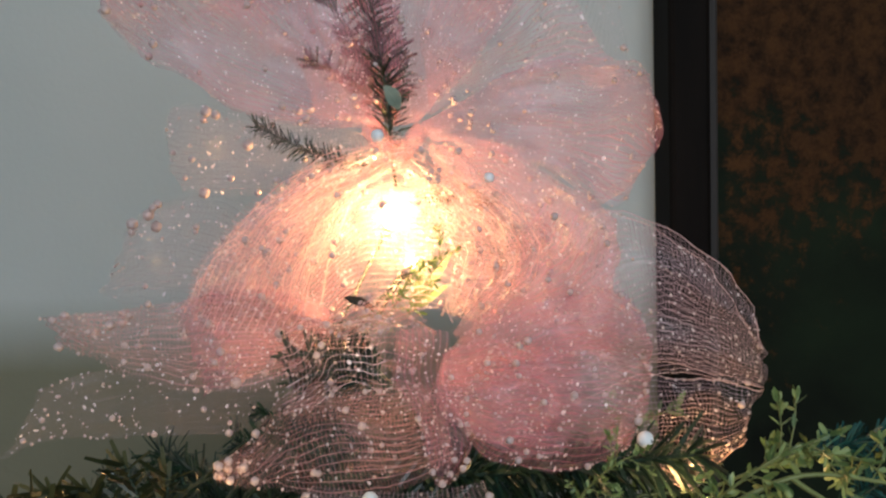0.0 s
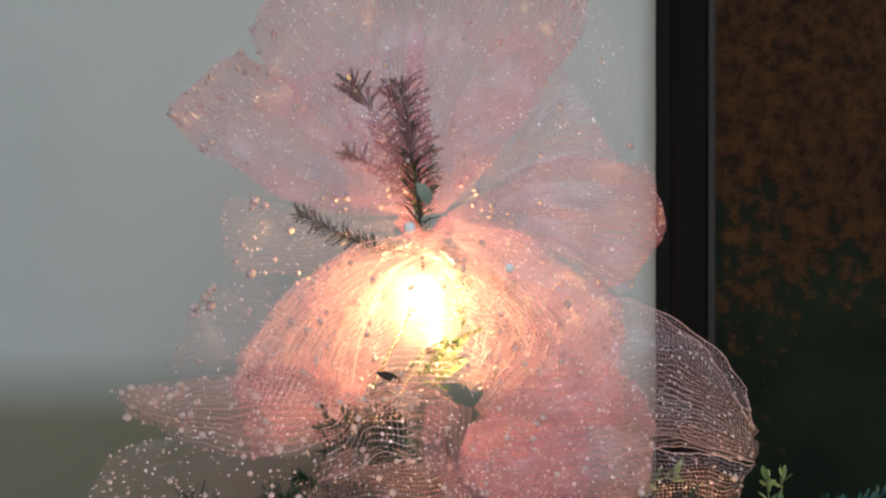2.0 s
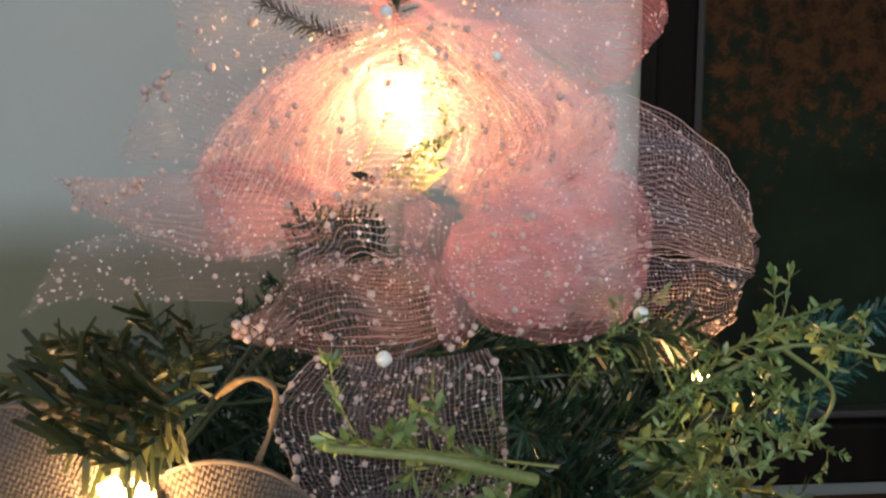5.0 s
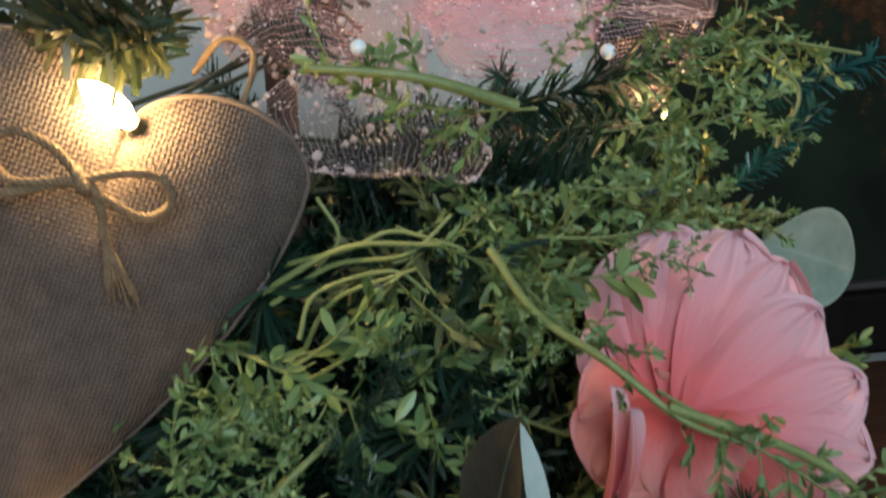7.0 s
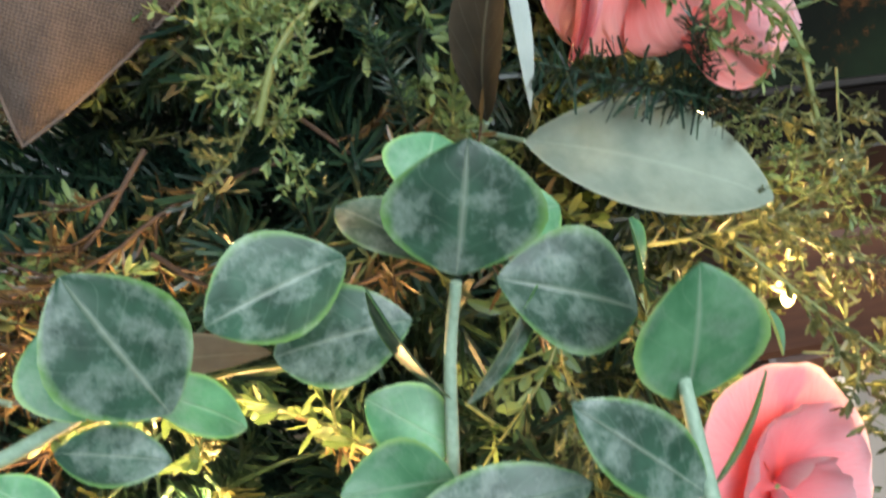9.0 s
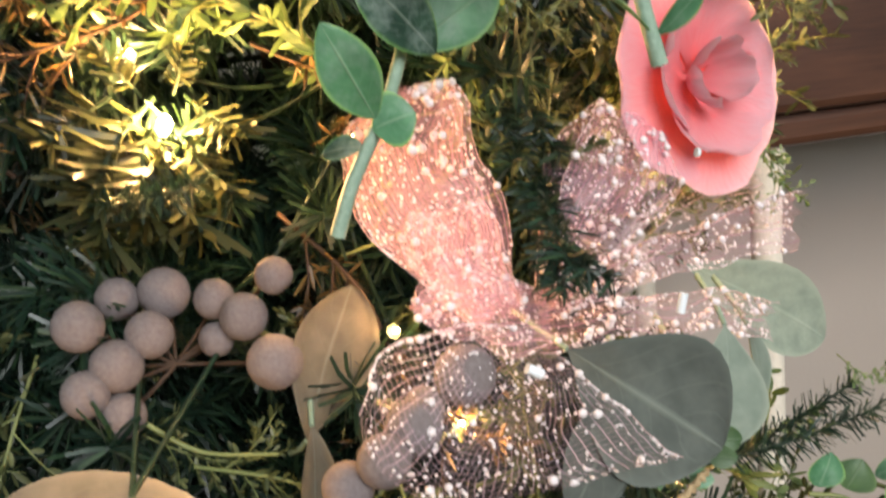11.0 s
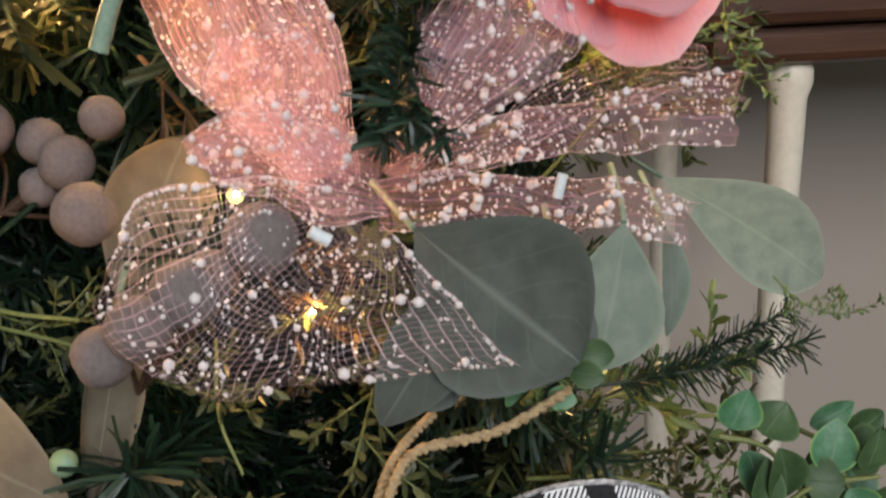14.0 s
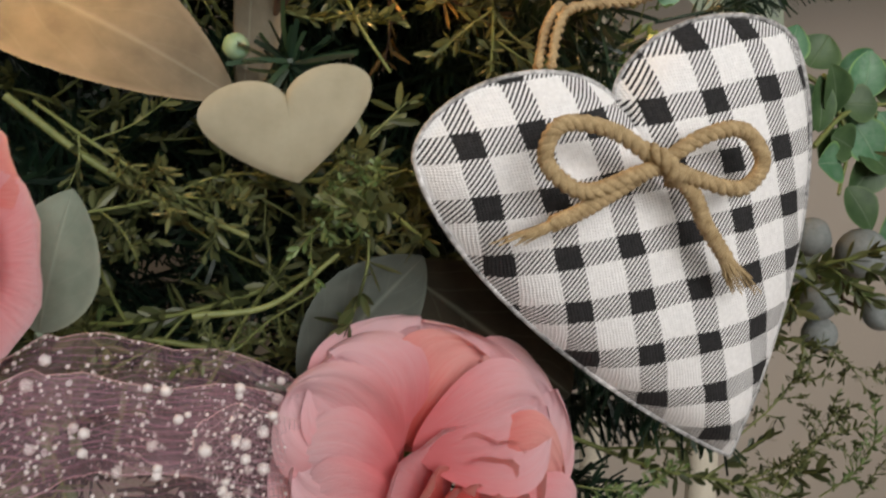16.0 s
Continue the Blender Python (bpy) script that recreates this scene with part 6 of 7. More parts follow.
def twine_bow(ob, centre, right, up, f, s, thick=0.0018, mat=M_TWINE):
    """A tied bow of twisted twine, s wide."""
    c = Vector(centre)

    def at(x, y, z=0.0):
        return c + right * x * s + up * y * s + f * (z * s + 0.002)

    for pts, turns in (([at(0, 0, .05), at(-.2, .13, .06), at(-.42, .15, .05), at(-.5, .0, .04), at(-.36, -.12, .05), at(-.14, -.05, .07), at(0, 0, .09)], 11),
                       ([at(0, 0, .05), at(.2, .12, .07), at(.4, .15, .05), at(.5, .02, .04), at(.38, -.1, .05), at(.16, -.06, .07), at(0, 0, .09)], 11),
                       ([at(0, 0, .04), at(-.18, -.1, .05), at(-.36, -.2, .04), at(-.5, -.26, .03)], 6), ([at(.0, 0, .04), at(.14, -.12, .05), at(.2, -.26, .04), at(.3, -.42, .03)], 6)):
        sh = Shape()
        rope(sh, pts, thick, turns * 1.0, 3)
        if turns < 8:
            e, g = pts[-1], (pts[-1] - pts[-2]).normalized()
            for k in range(22):
                o = right * 0.0026 * math.cos(k * 2.4) + f * 0.0012 * math.sin(k * 2.4)
                tube(sh, [e - g * 0.003 + o * 0.4, e + g * 0.003 + o, e + g * (0.006 + 0.0025 * (k % 3)) + o * 1.5], 0.00045, 0.0002, 4)
        part("twine_loop" if turns > 8 else "twine_end", sh, mat, ob, "twisted jute twine")
    sh = Shape()
    rope(sh, [at(-.05, .06, .03), at(-.02, .03, .12), at(.02, -.03, .13), at(.06, -.07, .03)], thick * 1.05, 2, 3)
    part("twine_knot", sh, mat, ob)


ob, mid, right, up, f, w, h = heart("gingham_heart", (0.0069, 0.0780, 0.8863), (0.0391, 0.0700, 0.7864), (-0.05, -0.95, 0.25), 0.104, 0.013, M_GINGHAM, M_COTTON, "stuffed black and white gingham fabric heart with twine bow", "fabric hearts", 0.40, -7.0)
twine_bow(ob, (0.0059, 0.0580, 0.8760), Matrix.Rotation(radians(-18), 3, f) @ right, Matrix.Rotation(radians(-14), 3, f) @ up, f, 0.054)
sh = Shape()
rope(sh, [(-0.0055, 0.0880, 0.8941), (-0.0029, 0.0900, 0.9026), (0.0035, 0.0950, 0.9076), (0.0226, 0.1000, 0.9079), (0.0434, 0.1150, 0.9094)], 0.0014, 16)
rope(sh, [(-0.0082, 0.0900, 0.8938), (-0.0039, 0.0950, 0.9028), (0.0011, 0.1000, 0.9073), (0.0092, 0.1150, 0.9063)], 0.0013, 9)
part("hanging_cord", sh, M_TWINE, ob, "jute hanging cord")

ob, mid, right, up, f, w, h = heart("burlap_heart", (-0.0812, 0.2170, 1.2474), (-0.1295, 0.2270, 1.1396), (0.12, -0.95, -0.12), 0.094, 0.013, M_BURLAP, M_BURLAP, "stuffed brown burlap heart with jute twine bow", "fabric hearts", 0.4)
twine_bow(ob, (-0.0888, 0.2015, 1.2365), right, up, f, 0.040, 0.0011, M_TWINEDARK)
sh = Shape()
rope(sh, [(-0.0568, 0.2270, 1.2462), (-0.0511, 0.2320, 1.2596), (-0.0514, 0.2370, 1.2674), (-0.0587, 0.2370, 1.2699), (-0.0680, 0.2470, 1.2620)], 0.0011, 22)
part("hanging_cord", sh, M_TWINEDARK, ob, "jute hanging cord")

heart("felted_leaf", (-0.0706, 0.0900, 0.8926), (-0.0696, 0.0890, 0.8722), (-0.05, -0.85, 0.5), 0.041, 0.0022, M_CREAM, M_CREAM, "cream felted leaf shaped like a heart", "felted leaves", 0.85, 4.0)

# ---- silk peonies ----


def cup_petal(sh, c, d, s, u, mid, spread, top, high, size, rnd, thick=0.0006, n=14, m=14):
    """A petal that wraps round the flower's axis d: top and high are its rim's radius and height."""
    ph, ph2, dip = rnd.uniform(0, 6.28), rnd.uniform(0, 6.28), rnd.uniform(0.02, 0.2)
    lean = rnd.uniform(0.92, 1.1)
    for side in (1, -1):
        pts, uvs = [], []
        for i in range(n + 1):
            row, uv = [], []
            for j in range(m + 1):
                q = 2 * j / m - 1
                e = i / n * (1 - 0.30 * abs(q) ** 2.6 - dip * max(0.0, 1 - (q * 4) ** 2))
                wide = spread * (0.35 + 0.65 * e ** 0.6) * (1 - 0.12 * e)
                w = mid + wide * q
                rim = e ** 3
                rad = size * (0.03 + top * lean * math.sin(e * math.pi / 2) ** 0.85 * (1 - 0.06 * q * q) + rim * (0.035 * math.sin(6 * q + ph) + 0.02 * math.sin(13 * q + ph2)) + side * thick / size / 2)
                up = size * (high * e ** 1.25 + rim * (0.022 * math.sin(5 * q + ph2) + 0.012 * math.sin(15 * q + ph)))
                row.append(c + (s * math.cos(w) + u * math.sin(w)) * rad + d * up)
                uv.append((e, q))
            pts.append(row if side > 0 else row[::-1])
            uvs.append(uv if side > 0 else uv[::-1])
        sh.grid(pts, uvs)


FULL = ((0, 3, 1.5, 0.13, 0.50), (1, 4, 1.15, 0.25, 0.54), (2, 5, 0.95, 0.40, 0.52), (3, 6, 0.80, 0.57, 0.44), (4, 6, 0.78, 0.75, 0.28), (5, 6, 0.75, 0.88, 0.05))


def peony(place, axis, size, seed, label="coral pink silk peony with ruffled petals", pale=0.25, rings=6, tall=1.0, plan=None):
    rnd = random.Random(seed)
    c, d = Vector(place), Vector(axis).normalized()
    ob = thing("silk_peony", c, label, "flower", "silk peonies")
    s = d.orthogonal().normalized()
    u = d.cross(s)
    for ring, count, spread, top, high in (plan or FULL)[:rings]:
        for k in range(count):
            sh = Shape()
            mid = 2 * math.pi * (k + 0.41 * ring + rnd.uniform(-0.12, 0.12)) / count
            cup_petal(sh, c, d, s, u, mid, spread, top, high * tall * rnd.uniform(0.88, 1.12), size, rnd)
            part("petal", sh, M_PETALPALE if rnd.random() < pale else M_PETAL, ob)
    sh = Shape()
    tube(sh, smooth_path([c, c - d * size * 0.4 + Vector((0, 0.02, 0)), c - d * size * 0.5 + Vector((0, 0.06, -0.01))], 5), 0.002, 0.0018, 6)
    part("stem", sh, M_STEM, ob)
    return ob


flower = peony((0.0608, 0.2220, 1.1632), (0.08, -0.42, 0.9), 0.030, 3, label="coral pink silk peony seen from its side", pale=0.6, rings=3)
for a, b, face, wide, k, pale in (
        ((0.0574, 0.2220, 1.1670), (0.0398, 0.2260, 1.1918), (0.05, -0.95, 0.3), 0.034, 11, True),
        ((0.0540, 0.2180, 1.1647), (0.0490, 0.2280, 1.2077), (0.05, -0.95, 0.3), 0.034, 12, True),
        ((0.0525, 0.2140, 1.1656), (0.0623, 0.2260, 1.2118), (0.05, -0.95, 0.3), 0.038, 13, True),
        ((0.0526, 0.2100, 1.1648), (0.0780, 0.2220, 1.2099), (0.05, -0.95, 0.3), 0.040, 14, True),
        ((0.0526, 0.2060, 1.1640), (0.0899, 0.2180, 1.2017), (0.05, -0.95, 0.3), 0.038, 15, True),
        ((0.0526, 0.2020, 1.1632), (0.0952, 0.2120, 1.1886), (0.05, -0.95, 0.3), 0.036, 16, True),
        ((0.0558, 0.1980, 1.1622), (0.1037, 0.2060, 1.1705), (0.05, -0.95, 0.3), 0.034, 18, True),
        ((0.0562, 0.1950, 1.1629), (0.1034, 0.2000, 1.1504), (0.2, -0.9, 0.3), 0.034, 19, True),
        ((0.0565, 0.1920, 1.1650), (0.0912, 0.1940, 1.1387), (0.2, -0.9, 0.3), 0.032, 20, False),
        ((0.0450, 0.1940, 1.1719), (0.0248, 0.2000, 1.1680), (-0.3, -0.9, 0.2), 0.030, 22, False),
        ((0.0454, 0.1910, 1.1725), (0.0276, 0.1960, 1.1531), (-0.3, -0.9, 0.1), 0.032, 23, False),
        ((0.0462, 0.1890, 1.1743), (0.0434, 0.1920, 1.1494), (0, -0.95, 0.1), 0.034, 24, False),
        ((0.0503, 0.1880, 1.1711), (0.0615, 0.1900, 1.1480), (0.1, -0.95, 0.1), 0.032, 25, False)):
    sh = Shape()
    leaf(sh, a, b, face, wide, bend=0.10, fold=-0.30, blunt=0.62, thick=0.0007, ruffle=0.10, n=22, m=40, seed=k, round_=0.5, curl=0.05, frill=0.022)
    part("petal", sh, M_PETALPALE if pale else M_PETAL, flower)
for a, b, k in (((0.0244, 0.1870, 1.1446), (0.0289, 0.1820, 1.1816), 1), ((0.0276, 0.1850, 1.1471), (0.0324, 0.1800, 1.1766), 2)):
    sh = Shape()
    leaf(sh, a, b, (0.85, -0.5, 0), 0.011, bend=0.05, fold=0.4, blunt=0.6, thick=0.0012, ruffle=0.03, n=18, m=6, seed=k, round_=0.4)
    part("petal", sh, M_PETALPALE, flower)
OPEN = ((0, 3, 1.35, 0.17, 0.46), (1, 3, 1.30, 0.36, 0.50), (2, 4, 1.25, 0.56, 0.46), (3, 5, 1.05, 0.80, 0.30), (4, 5, 1.0, 0.97, 0.10))
SIDE = ((0, 3, 1.3, 0.30, 0.52), (1, 4, 1.3, 0.72, 0.40), (2, 4, 1.3, 1.0, 0.12))
peony((0.0698, 0.1650, 1.0208), (0.30, -0.85, 0.15), 0.034, 4, label="pale pink silk peony half behind glitter ribbon", pale=1.0, plan=SIDE)
opened = peony((-0.0404, 0.0720, 0.7866), (0.12, -0.9, 0.35), 0.036, 5, label="open coral pink silk peony facing outwards", pale=0.1, plan=OPEN[:3])
for a, b, face, wide, k, pale in (
        ((-0.0494, 0.0840, 0.7984), (-0.0417, 0.0860, 0.8333), (0.0, -0.9, 0.4), 0.057, 31, True),
        ((-0.0432, 0.0820, 0.7965), (-0.0062, 0.0840, 0.8084), (0.0, -0.9, 0.4), 0.044, 32, True),
        ((-0.0520, 0.0820, 0.7899), (-0.0800, 0.0840, 0.8112), (0.0, -0.9, 0.4), 0.044, 33, True),
        ((-0.0511, 0.0780, 0.8037), (-0.0664, 0.0790, 0.8312), (0.0, -0.9, 0.4), 0.036, 34, True),
        ((-0.0502, 0.0780, 0.8043), (-0.0276, 0.0790, 0.8244), (0.0, -0.9, 0.4), 0.039, 35, False),
        ((-0.0532, 0.0740, 0.8031), (-0.0783, 0.0740, 0.8252), (-0.3, -0.9, 0.3), 0.034, 36, True),
        ((-0.0544, 0.0700, 0.7993), (-0.0796, 0.0680, 0.8091), (-0.2, -0.9, 0.3), 0.034, 37, True),
        ((-0.0531, 0.0680, 0.7921), (-0.0789, 0.0660, 0.7915), (-0.2, -0.9, 0.1), 0.039, 38, True),
        ((-0.0499, 0.0720, 0.8051), (-0.0140, 0.0710, 0.8113), (0.2, -0.9, 0.3), 0.034, 39, True),
        ((-0.0414, 0.0680, 0.7927), (-0.0116, 0.0660, 0.7905), (0.2, -0.9, 0.3), 0.042, 40, False),
        ((-0.0408, 0.0660, 0.7855), (-0.0125, 0.0640, 0.7714), (0.2, -0.9, 0.1), 0.042, 41, True)):
    sh = Shape()
    leaf(sh, a, b, face, wide, bend=0.10, fold=0.12, blunt=0.64, thick=0.0007, ruffle=0.09, notch=0.10, n=20, m=30, seed=k, round_=0.42, curl=0.10, frill=0.010)
    part("petal", sh, M_PETALPALE if pale else M_PETAL, opened)
peony((-0.1533, 0.0750, 0.8706), (-0.3, -0.8, 0.3), 0.033, 6, label="coral pink silk peony beside a sage leaf", pale=0.5, plan=OPEN)

# ---- big leaves ----


def big_leaf(base, tip, face, width, mat, label, category="leaf", bend=0.06, fold=0.25, blunt=0.5, group="felted leaves", stem=None, ruffle=0.0, notch=0.0):
    ob = thing("felted_leaf", base, label, category, group)
    sh = Shape()
    leaf(sh, base, tip, face, width, bend, fold, blunt, 0.0012, ruffle, notch, 16, 14, seed=int(abs(base[0]) * 9999))
    part("blade", sh, mat, ob)
    sh = Shape()
    b, t = Vector(base), Vector(tip)
    tube(sh, [b + (b - t).normalized() * 0.012 + Vector((0, 0.02, 0)), b + (b - t).normalized() * 0.005 + Vector((0, 0.006, 0)), b], 0.0011, 0.0009, 6)
    part("stalk", sh, M_GREYSTEM, ob)


FRONT = (0, -1, 0.15)
big_leaf((0.0176, 0.2120, 1.1243), (0.0852, 0.1870, 1.1005), (0.05, -0.8, 0.55), .040, M_LAMB, "pale sage felted leaf with soft shadows")
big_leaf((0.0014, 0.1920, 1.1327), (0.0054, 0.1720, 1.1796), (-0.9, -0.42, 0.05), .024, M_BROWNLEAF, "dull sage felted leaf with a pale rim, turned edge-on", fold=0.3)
sh = Shape()
leaf(sh, (0.0101, 0.1770, 1.1353), (0.0038, 0.1670, 1.1797), (0.4, -0.9, 0), 0.0065, bend=0.03, fold=0.3, thick=0.0014, n=14, m=4, ruffle=0.01)
solid("felted_leaf", sh, M_PALELEAF, (0.0101, 0.1770, 1.1353), "narrow pale sage felted leaf seen edge-on", "leaf", "felted leaves")
big_leaf((0.1007, 0.2570, 1.2015), (0.1337, 0.2620, 1.1893), FRONT, .032, M_LAMB, "pale sage felted leaf behind a pink peony")
big_leaf((-0.1456, 0.2670, 1.1667), (-0.1717, 0.2470, 1.1570), (0, -0.6, 0.8), .018, M_SAGE, "grey sage felted leaf behind the burlap heart")
big_leaf((-0.1456, 0.2770, 1.1708), (-0.1513, 0.2670, 1.2037), FRONT, .016, M_SAGE, "grey sage felted leaf behind the burlap heart")
big_leaf((-0.1453, 0.2670, 1.1807), (-0.1530, 0.2570, 1.2042), FRONT, .02, M_EUCA, "green eucalyptus leaf behind the burlap heart")
big_leaf((-0.0706, 0.1550, 0.9259), (-0.0495, 0.1650, 0.9703), (0.25, -0.95, 0), .030, M_TAN, "felted tan leaf lit warm by a bulb", bend=-0.06, fold=0.35, blunt=0.6, ruffle=0.03)
big_leaf((-0.0687, 0.1500, 0.9324), (-0.0789, 0.1300, 0.8824), (0.5, -0.85, 0), .016, M_TAN, "narrow felted tan leaf hanging down", bend=0.04, fold=0.5, ruffle=0.03)
big_leaf((-0.1545, 0.1300, 0.9336), (-0.0800, 0.1180, 0.8889), (0.1, -0.8, 0.55), .040, M_TAN, "broad tan felted leaf with a bulb shining on it", blunt=0.42)
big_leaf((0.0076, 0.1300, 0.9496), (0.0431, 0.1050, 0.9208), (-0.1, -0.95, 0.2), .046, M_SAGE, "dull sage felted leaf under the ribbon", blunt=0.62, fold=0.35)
big_leaf((0.0646, 0.1400, 0.9445), (0.0524, 0.1250, 0.9092), (0.1, -0.95, 0.15), .028, M_LAMB, "blue-grey sage felted leaf under the ribbon", blunt=0.6)
big_leaf((0.0812, 0.1550, 0.9376), (0.0811, 0.1500, 0.9066), (0.6, -0.75, 0), .016, M_LAMB, "pale sage felted leaf under the ribbon")
big_leaf((0.1376, 0.3100, 0.9167), (0.2183, 0.3100, 0.8622), (0.1, -0.95, 0.25), .046, M_LAMB, "pale sage felted leaf beside the ribbon", blunt=0.6)
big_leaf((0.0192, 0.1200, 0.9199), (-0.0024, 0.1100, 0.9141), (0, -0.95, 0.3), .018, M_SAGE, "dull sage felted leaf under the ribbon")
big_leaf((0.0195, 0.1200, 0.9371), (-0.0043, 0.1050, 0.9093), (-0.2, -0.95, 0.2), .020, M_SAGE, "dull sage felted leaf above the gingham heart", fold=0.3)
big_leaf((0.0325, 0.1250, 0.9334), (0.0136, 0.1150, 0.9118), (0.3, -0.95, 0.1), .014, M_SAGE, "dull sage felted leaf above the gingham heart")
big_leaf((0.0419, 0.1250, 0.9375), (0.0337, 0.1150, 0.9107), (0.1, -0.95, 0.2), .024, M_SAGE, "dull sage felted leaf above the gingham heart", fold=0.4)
big_leaf((-0.1313, 0.0850, 0.8455), (-0.1184, 0.0800, 0.8788), (-0.2, -0.95, 0.1), .022, M_LAMB, "pale sage felted leaf beside a peony")
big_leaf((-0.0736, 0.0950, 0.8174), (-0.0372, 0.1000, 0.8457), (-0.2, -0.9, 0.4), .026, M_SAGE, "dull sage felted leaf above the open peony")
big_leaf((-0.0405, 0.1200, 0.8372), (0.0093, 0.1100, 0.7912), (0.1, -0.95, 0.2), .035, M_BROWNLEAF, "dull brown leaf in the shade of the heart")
big_leaf((-0.1307, 0.1720, 1.0786), (-0.0657, 0.1620, 1.0842), (0, -0.5, 0.85), .018, M_TAN, "tan felted leaf lit from below by a bulb")

inner = thing("leafy_sprig", (-0.0094, 0.3450, 1.3091), "narrow yellow-green and grey leaves inside the lit bow", "foliage", "leafy sprigs")
for k, (a, b, wide, mat) in enumerate((((-0.0078, 0.3850, 1.3058), (0.0091, 0.3810, 1.3294), 0.0040, M_MOSSGREEN),
                                    ((-0.0091, 0.3830, 1.3073), (-0.0020, 0.3790, 1.3236), 0.0034, M_MOSSGREEN),
                                    ((-0.0080, 0.3810, 1.3052), (0.0075, 0.3770, 1.3165), 0.0034, M_MOSSGREEN),
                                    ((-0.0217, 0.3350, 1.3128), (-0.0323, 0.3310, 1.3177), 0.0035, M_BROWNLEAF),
                                    ((0.0115, 0.3820, 1.3500), (-0.0068, 0.3780, 1.3521), 0.0070, M_SAGE),
                                    ((-0.0150, 0.3450, 1.3025), (-0.0282, 0.3410, 1.3099), 0.0040, M_CREAM),
                                    ((-0.0106, 0.3400, 1.3837), (-0.0161, 0.3360, 1.3918), 0.0060, M_LAMB))):
    sh = Shape()
    leaf(sh, a, b, (0.1, -0.9, 0.4), wide, 0.06, 0.3, 0.5, 0.0006, 0.02, n=10, m=6, seed=k)
    part("leaf", sh, mat, inner)

# ---- eucalyptus sprigs ----


def eucalyptus(name, stem, leaves, label):
    """stem: points from the foot to the top; leaves: base, tip, face, width, young or old."""
    ob = thing(name, stem[0], label, "foliage", "eucalyptus sprigs")
    sh = Shape()
    tube(sh, smooth_path(stem, 8), 0.0021, 0.0012, 8)
    part("stem", sh, M_GREYSTEM, ob, "powdery grey-green stem")
    for i, (a, b, face, wd, young) in enumerate(leaves):
        sh = Shape()
        leaf(sh, a, b, face, wd * 0.87, 0.05, 0.22, 0.52, 0.0010, 0.012, 0.0, 14, 8, seed=i + len(leaves))
        part("leaf", sh, M_EUCALIGHT if young else M_EUCA, ob)


eucalyptus("eucalyptus_sprig", [(-0.0576, 0.1120, 0.9969), (-0.0518, 0.1120, 1.0104), (-0.0393, 0.1120, 1.0325), (-0.0328, 0.1140, 1.0548), (-0.0299, 0.1120, 1.0907), (-0.0279, 0.1070, 1.1080)], [
    ((-0.0282, 0.1050, 1.1099), (-0.0242, 0.1000, 1.1360), (0, -0.9, 0.35), .036, 0),
    ((-0.0307, 0.1100, 1.1121), (-0.0480, 0.1270, 1.1229), (0, -0.7, 0.7), .016, 0),
    ((-0.0478, 0.1170, 1.1139), (-0.0766, 0.1120, 1.1052), (0, -0.8, 0.6), .028, 0),
    ((-0.0309, 0.1070, 1.0841), (-0.0461, 0.1000, 1.1109), (-0.9, -0.35, 0.1), .010, 0),
    ((-0.0287, 0.1070, 1.0826), (-0.0090, 0.1120, 1.1051), (0.8, -0.5, 0.1), .010, 0),
    ((-0.0187, 0.1120, 1.1064), (0.0108, 0.1120, 1.0952), (0.05, -0.85, 0.5), .032, 0),
    ((-0.0353, 0.1220, 1.0980), (-0.0648, 0.1270, 1.0930), (0, -0.85, 0.5), .026, 0),
    ((-0.0319, 0.1100, 1.0665), (-0.0557, 0.1020, 1.0708), (-0.1, -0.9, 0.4), .022, 1),
    ((-0.0474, 0.0970, 1.0627), (-0.0084, 0.0920, 1.0687), (0.05, -0.85, 0.5), .019, 0),
    ((-0.0296, 0.1170, 1.0692), (-0.0472, 0.1220, 1.0824), (0, -0.85, 0.5), .020, 1),
    ((-0.0278, 0.1100, 1.0394), (-0.0485, 0.1020, 1.0625), (-0.2, -0.9, 0.3), .018, 0),
    ((-0.0337, 0.1140, 1.0410), (-0.0082, 0.1170, 1.0552), (0.2, -0.9, 0.4), .020, 1),
    ((-0.0448, 0.1100, 1.0254), (-0.0565, 0.1020, 1.0495), (-0.2, -0.9, 0.3), .017, 1),
    ((-0.0458, 0.1100, 1.0228), (-0.0350, 0.1070, 1.0259), (0, -0.9, 0.4), .017, 1),
    ((-0.0480, 0.1120, 1.0183), (-0.0585, 0.1170, 1.0173), (0, -0.6, 0.8), .011, 0),
    ((-0.0288, 0.1370, 1.1203), (-0.0228, 0.1420, 1.1349), (0, -0.9, 0.4), .024, 1),
    ((-0.0162, 0.1370, 1.1106), (0.0049, 0.1420, 1.1146), (0, -0.8, 0.6), .022, 1)], "green eucalyptus sprig with round powdery leaves")
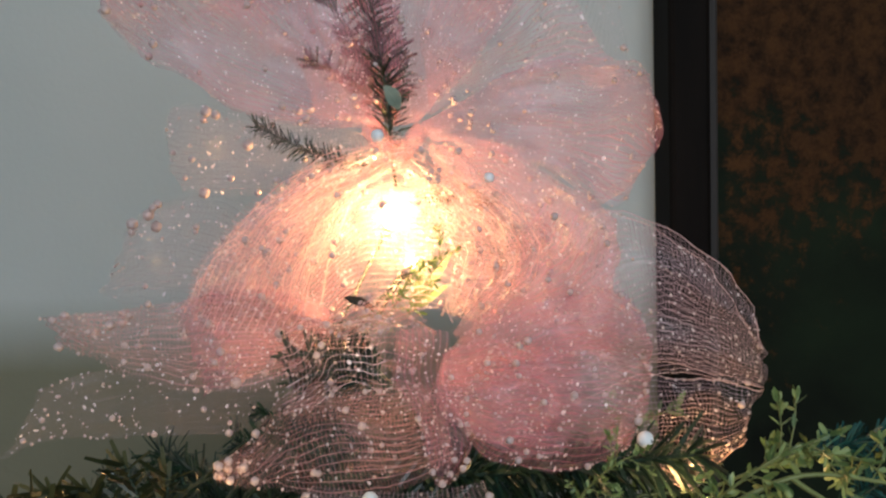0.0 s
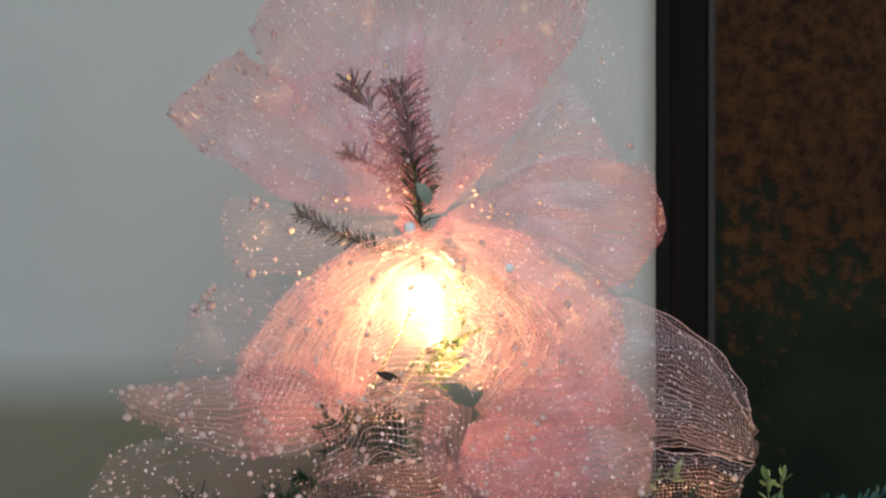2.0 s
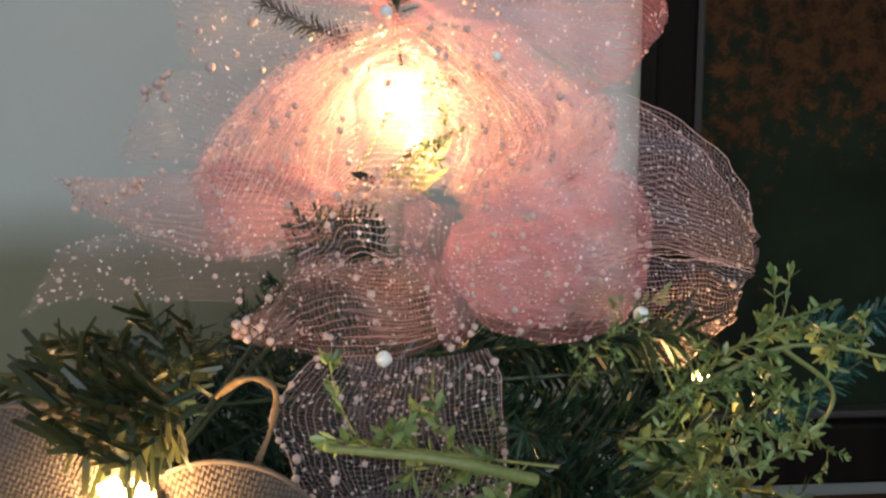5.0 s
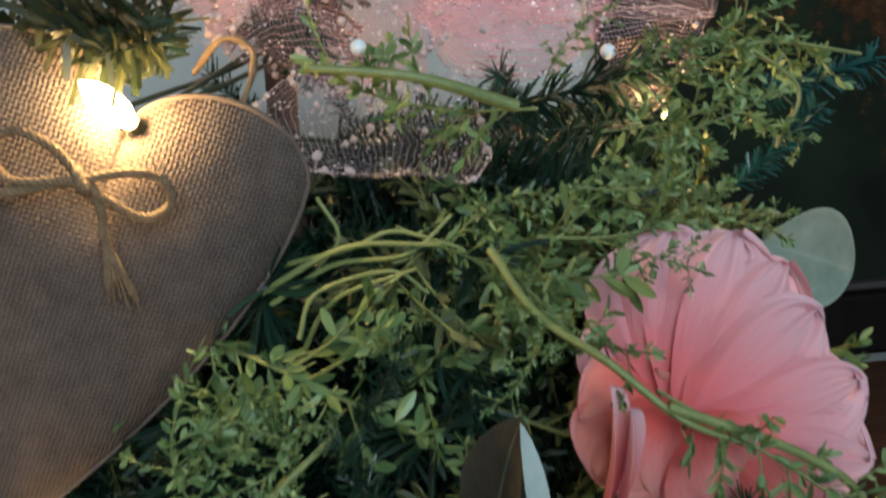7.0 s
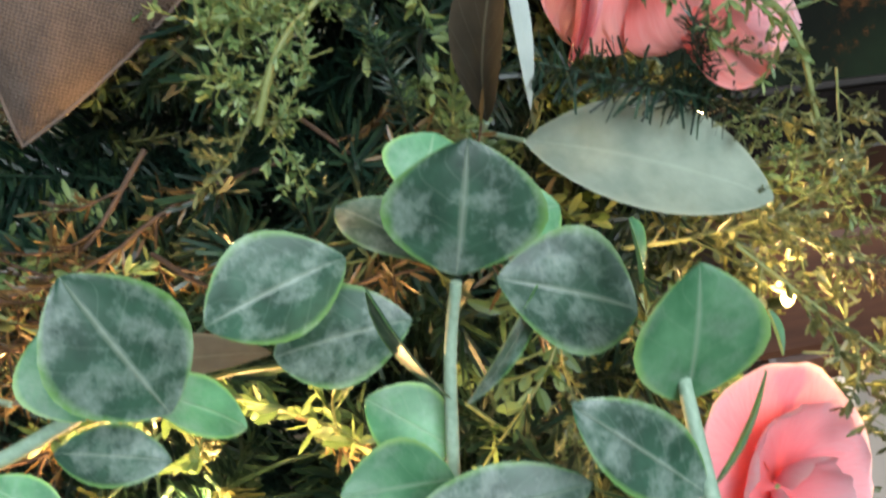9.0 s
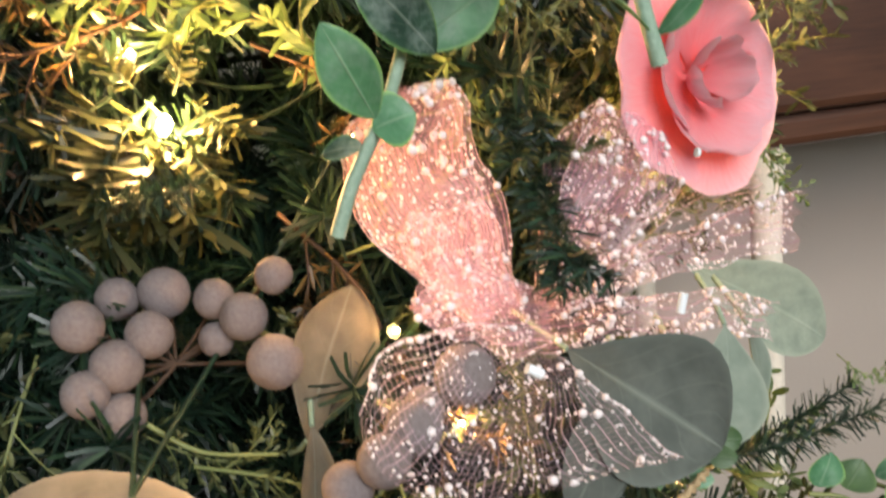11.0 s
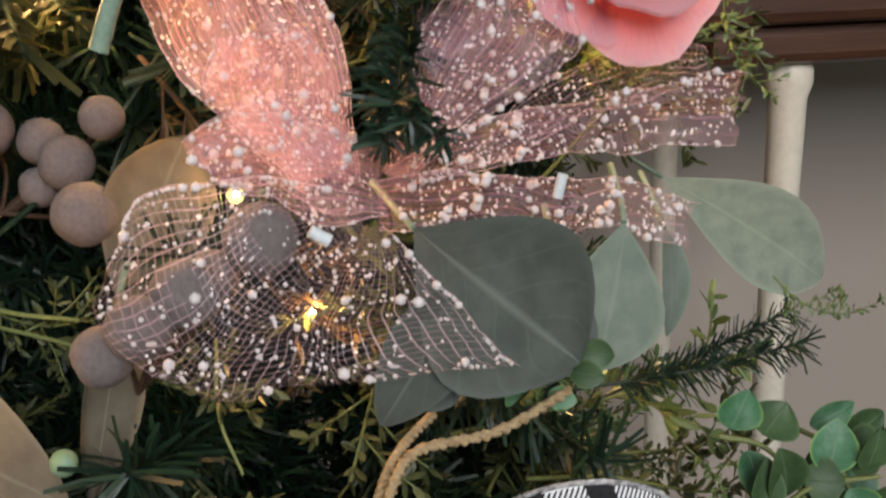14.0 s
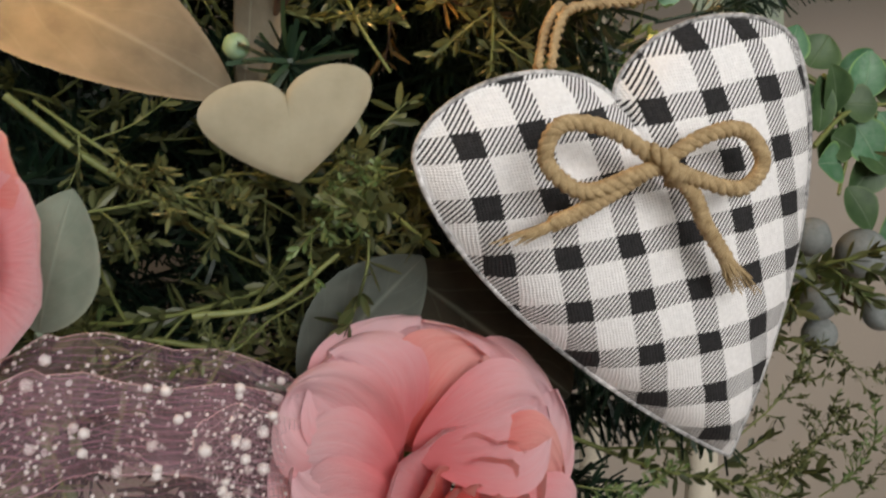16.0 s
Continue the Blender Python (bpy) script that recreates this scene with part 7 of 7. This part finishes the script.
eucalyptus("eucalyptus_sprig", [(0.0164, 0.0780, 1.0324), (0.0129, 0.0780, 1.0468), (0.0096, 0.0800, 1.0690), (0.0091, 0.0870, 1.0870), (0.0124, 0.0920, 1.0848)], [
    ((0.0100, 0.0900, 1.0827), (0.0110, 0.0820, 1.1109), (0.05, -0.95, 0.25), .031, 1),
    ((0.0090, 0.0800, 1.0684), (-0.0157, 0.0780, 1.0907), (-0.2, -0.9, 0.4), .018, 0),
    ((0.0096, 0.0800, 1.0689), (0.0254, 0.0870, 1.0871), (0.9, -0.4, 0.1), .006, 1),
    ((-0.0012, 0.0780, 1.0593), (0.0212, 0.0720, 1.0620), (0, -0.85, 0.5), .017, 0),
    ((0.0103, 0.0800, 1.0575), (-0.0008, 0.0870, 1.0577), (0, -0.7, 0.6), .008, 1),
    ((0.0149, 0.0770, 1.0391), (-0.0106, 0.0720, 1.0568), (0, -0.4, 0.9), .006, 1),
    ((0.0155, 0.0770, 1.0390), (0.0264, 0.0740, 1.0502), (0.5, -0.8, 0.2), .008, 1),
    ((0.0077, 0.1020, 1.1037), (0.0044, 0.0970, 1.1176), (0.8, -0.5, 0.2), .012, 1),
    ((0.0376, 0.1020, 1.0834), (0.0346, 0.1020, 1.0941), (0.8, -0.6, 0.1), .007, 1)], "green eucalyptus sprig with lime-rimmed leaves")
eucalyptus("eucalyptus_sprig", [(-0.1398, 0.1320, 1.0783), (-0.1252, 0.1270, 1.0796), (-0.1075, 0.1220, 1.0874), (-0.0937, 0.1170, 1.0945)], [
    ((-0.0840, 0.1020, 1.0926), (-0.0976, 0.0970, 1.1214), (0, -0.9, 0.4), .030, 0),
    ((-0.1023, 0.1170, 1.0889), (-0.1083, 0.1220, 1.1068), (-0.1, -0.9, 0.3), .020, 1),
    ((-0.0912, 0.1120, 1.0951), (-0.0719, 0.1170, 1.0821), (0, -0.6, 0.8), .016, 1),
    ((-0.1078, 0.1120, 1.0853), (-0.0858, 0.1070, 1.0817), (0, -0.8, 0.5), .014, 0),
    ((-0.1244, 0.1220, 1.0785), (-0.1088, 0.1170, 1.0675), (0, -0.8, 0.5), .013, 1),
    ((-0.1288, 0.1320, 1.0775), (-0.1248, 0.1320, 1.0977), (0.9, -0.4, 0), .006, 1),
    ((-0.1309, 0.1320, 1.0779), (-0.1391, 0.1320, 1.0868), (0, -0.9, 0.3), .014, 1)], "green eucalyptus sprig with round powdery leaves")


def ivy(stem, seed, count, size, label):
    rnd = random.Random(seed)
    path = smooth_path(stem, 8)
    ob = thing("leafy_sprig", stem[0], label, "foliage", "leafy sprigs")
    sh = Shape()
    tube(sh, path, 0.0010, 0.0006, 6)
    part("stem", sh, M_STEM, ob)
    for k in range(count):
        i = int((k + 0.5) / count * (len(path) - 1))
        d = (path[min(i + 1, len(path) - 1)] - path[i - 1]).normalized()
        s = d.cross(Vector((0, -1, 0))).normalized() * (1 if k % 2 else -1)
        way = (s + d * 0.5 + Vector((rnd.uniform(-.3, .3), rnd.uniform(-.5, .2), rnd.uniform(-.4, .2)))).normalized()
        base = path[i] + way * 0.003
        sh = Shape()
        leaf(sh, base, base + way * size * 0.85 * rnd.uniform(0.75, 1.2), (rnd.uniform(-.3, .3), -0.9, rnd.uniform(0.1, 0.6)), size * rnd.uniform(0.6, 0.85), 0.05, 0.25, 0.45, 0.0008, 0.02, 0, 10, 6, seed=k)
        part("leaf", sh, M_IVY if rnd.random() < 0.6 else M_EUCALIGHT, ob)


ivy([(0.0938, 0.1400, 0.8788), (0.1068, 0.1350, 0.8755), (0.1175, 0.1300, 0.8576), (0.1082, 0.1200, 0.8402)], 1, 9, 0.018, "deep green leafy sprig beside the gingham heart")
ivy([(0.1268, 0.1400, 0.8761), (0.1350, 0.1300, 0.8520), (0.1431, 0.1200, 0.8280), (0.1614, 0.1200, 0.7968)], 2, 10, 0.022, "fresh green leafy sprig beside the gingham heart")
ivy([(0.1216, 0.1500, 0.8739), (0.1450, 0.1500, 0.8621), (0.1734, 0.1500, 0.8575)], 3, 8, 0.017, "fresh green leafy sprig beside the gingham heart")
ivy([(0.0325, 0.1200, 0.9044), (0.0402, 0.1150, 0.9155), (0.0460, 0.1150, 0.9243)], 4, 7, 0.010, "small fresh green leafy sprig")
ivy([(0.0971, 0.1200, 0.8574), (0.1169, 0.1300, 0.8647), (0.1389, 0.1300, 0.8664)], 5, 7, 0.018, "fresh green leafy sprig beside the gingham heart")

sh = Shape()
sphere(sh, (-0.0787, 0.1150, 0.9023), 0.0034, 12, 8, axis=(0, -0.3, 1))
solid("leaf_bud", sh, M_EUCALIGHT, (-0.0787, 0.1150, 0.9023), "small fresh green bud beside a tan leaf", "bud")

# ---- berries ----


def berry_pick(places, foot, mat, label, group):
    ob = thing("berry_pick", foot, label, "berries", group)
    rnd = random.Random(len(places))
    for p, r in places:
        q = Vector(p)
        sh = Shape()
        sphere(sh, q, r, dent=0.12, axis=(rnd.uniform(-1, 1), -0.4, rnd.uniform(-1, 0.5)))
        b = part("berry", sh, mat, ob)
        sh = Shape()
        tube(sh, smooth_path([q, q.lerp(Vector(foot), 0.4) + Vector((0, 0.012, -0.004)), Vector(foot)], 5), 0.0008, n=5)
        part("stalk", sh, M_BROWN, b)


berry_pick([((-0.1323, 0.1680, 0.9699), .0079), ((-0.1221, 0.1850, 0.9725), .0070), ((-0.1078, 0.1850, 0.9721), .0085), ((-0.1128, 0.1700, 0.9634), .0075), ((-0.1231, 0.1650, 0.9566), .0082), ((-0.1325, 0.1600, 0.9510), .0073),
            ((-0.1231, 0.1600, 0.9424), .0070), ((-0.0925, 0.1850, 0.9677), .0068), ((-0.0840, 0.1750, 0.9630), .0078), ((-0.0936, 0.1800, 0.9555), .0058), ((-0.0767, 0.1580, 0.9519), .0087), ((-0.0728, 0.1750, 0.9748), .0062)],
           (-0.1081, 0.1900, 0.9464), M_BERRY, "cluster of felted mauve-brown berries", "berries")
berry_pick([((-0.0282, 0.1120, 0.9543), .0085), ((-0.0448, 0.1050, 0.9452), .0078), ((-0.0543, 0.1000, 0.9398), .0072), ((-0.0639, 0.1050, 0.9321), .0070), ((-0.0397, 0.1150, 0.9458), .006)],
           (-0.0652, 0.1400, 0.9076), M_BERRY, "felted mauve-brown berries behind the glitter ribbon", "berries")
berry_pick([((0.0993, 0.1200, 0.8270), .0065), ((0.1152, 0.1150, 0.8205), .0085), ((0.1043, 0.1200, 0.8033), .0062), ((0.1095, 0.1250, 0.7886), .0062), ((0.1253, 0.1150, 0.7978), .006), ((0.1007, 0.1300, 0.8137), .006)],
           (0.1360, 0.1450, 0.7970), M_GREYBERRY, "cluster of dusty grey berries behind the gingham heart", "berries")
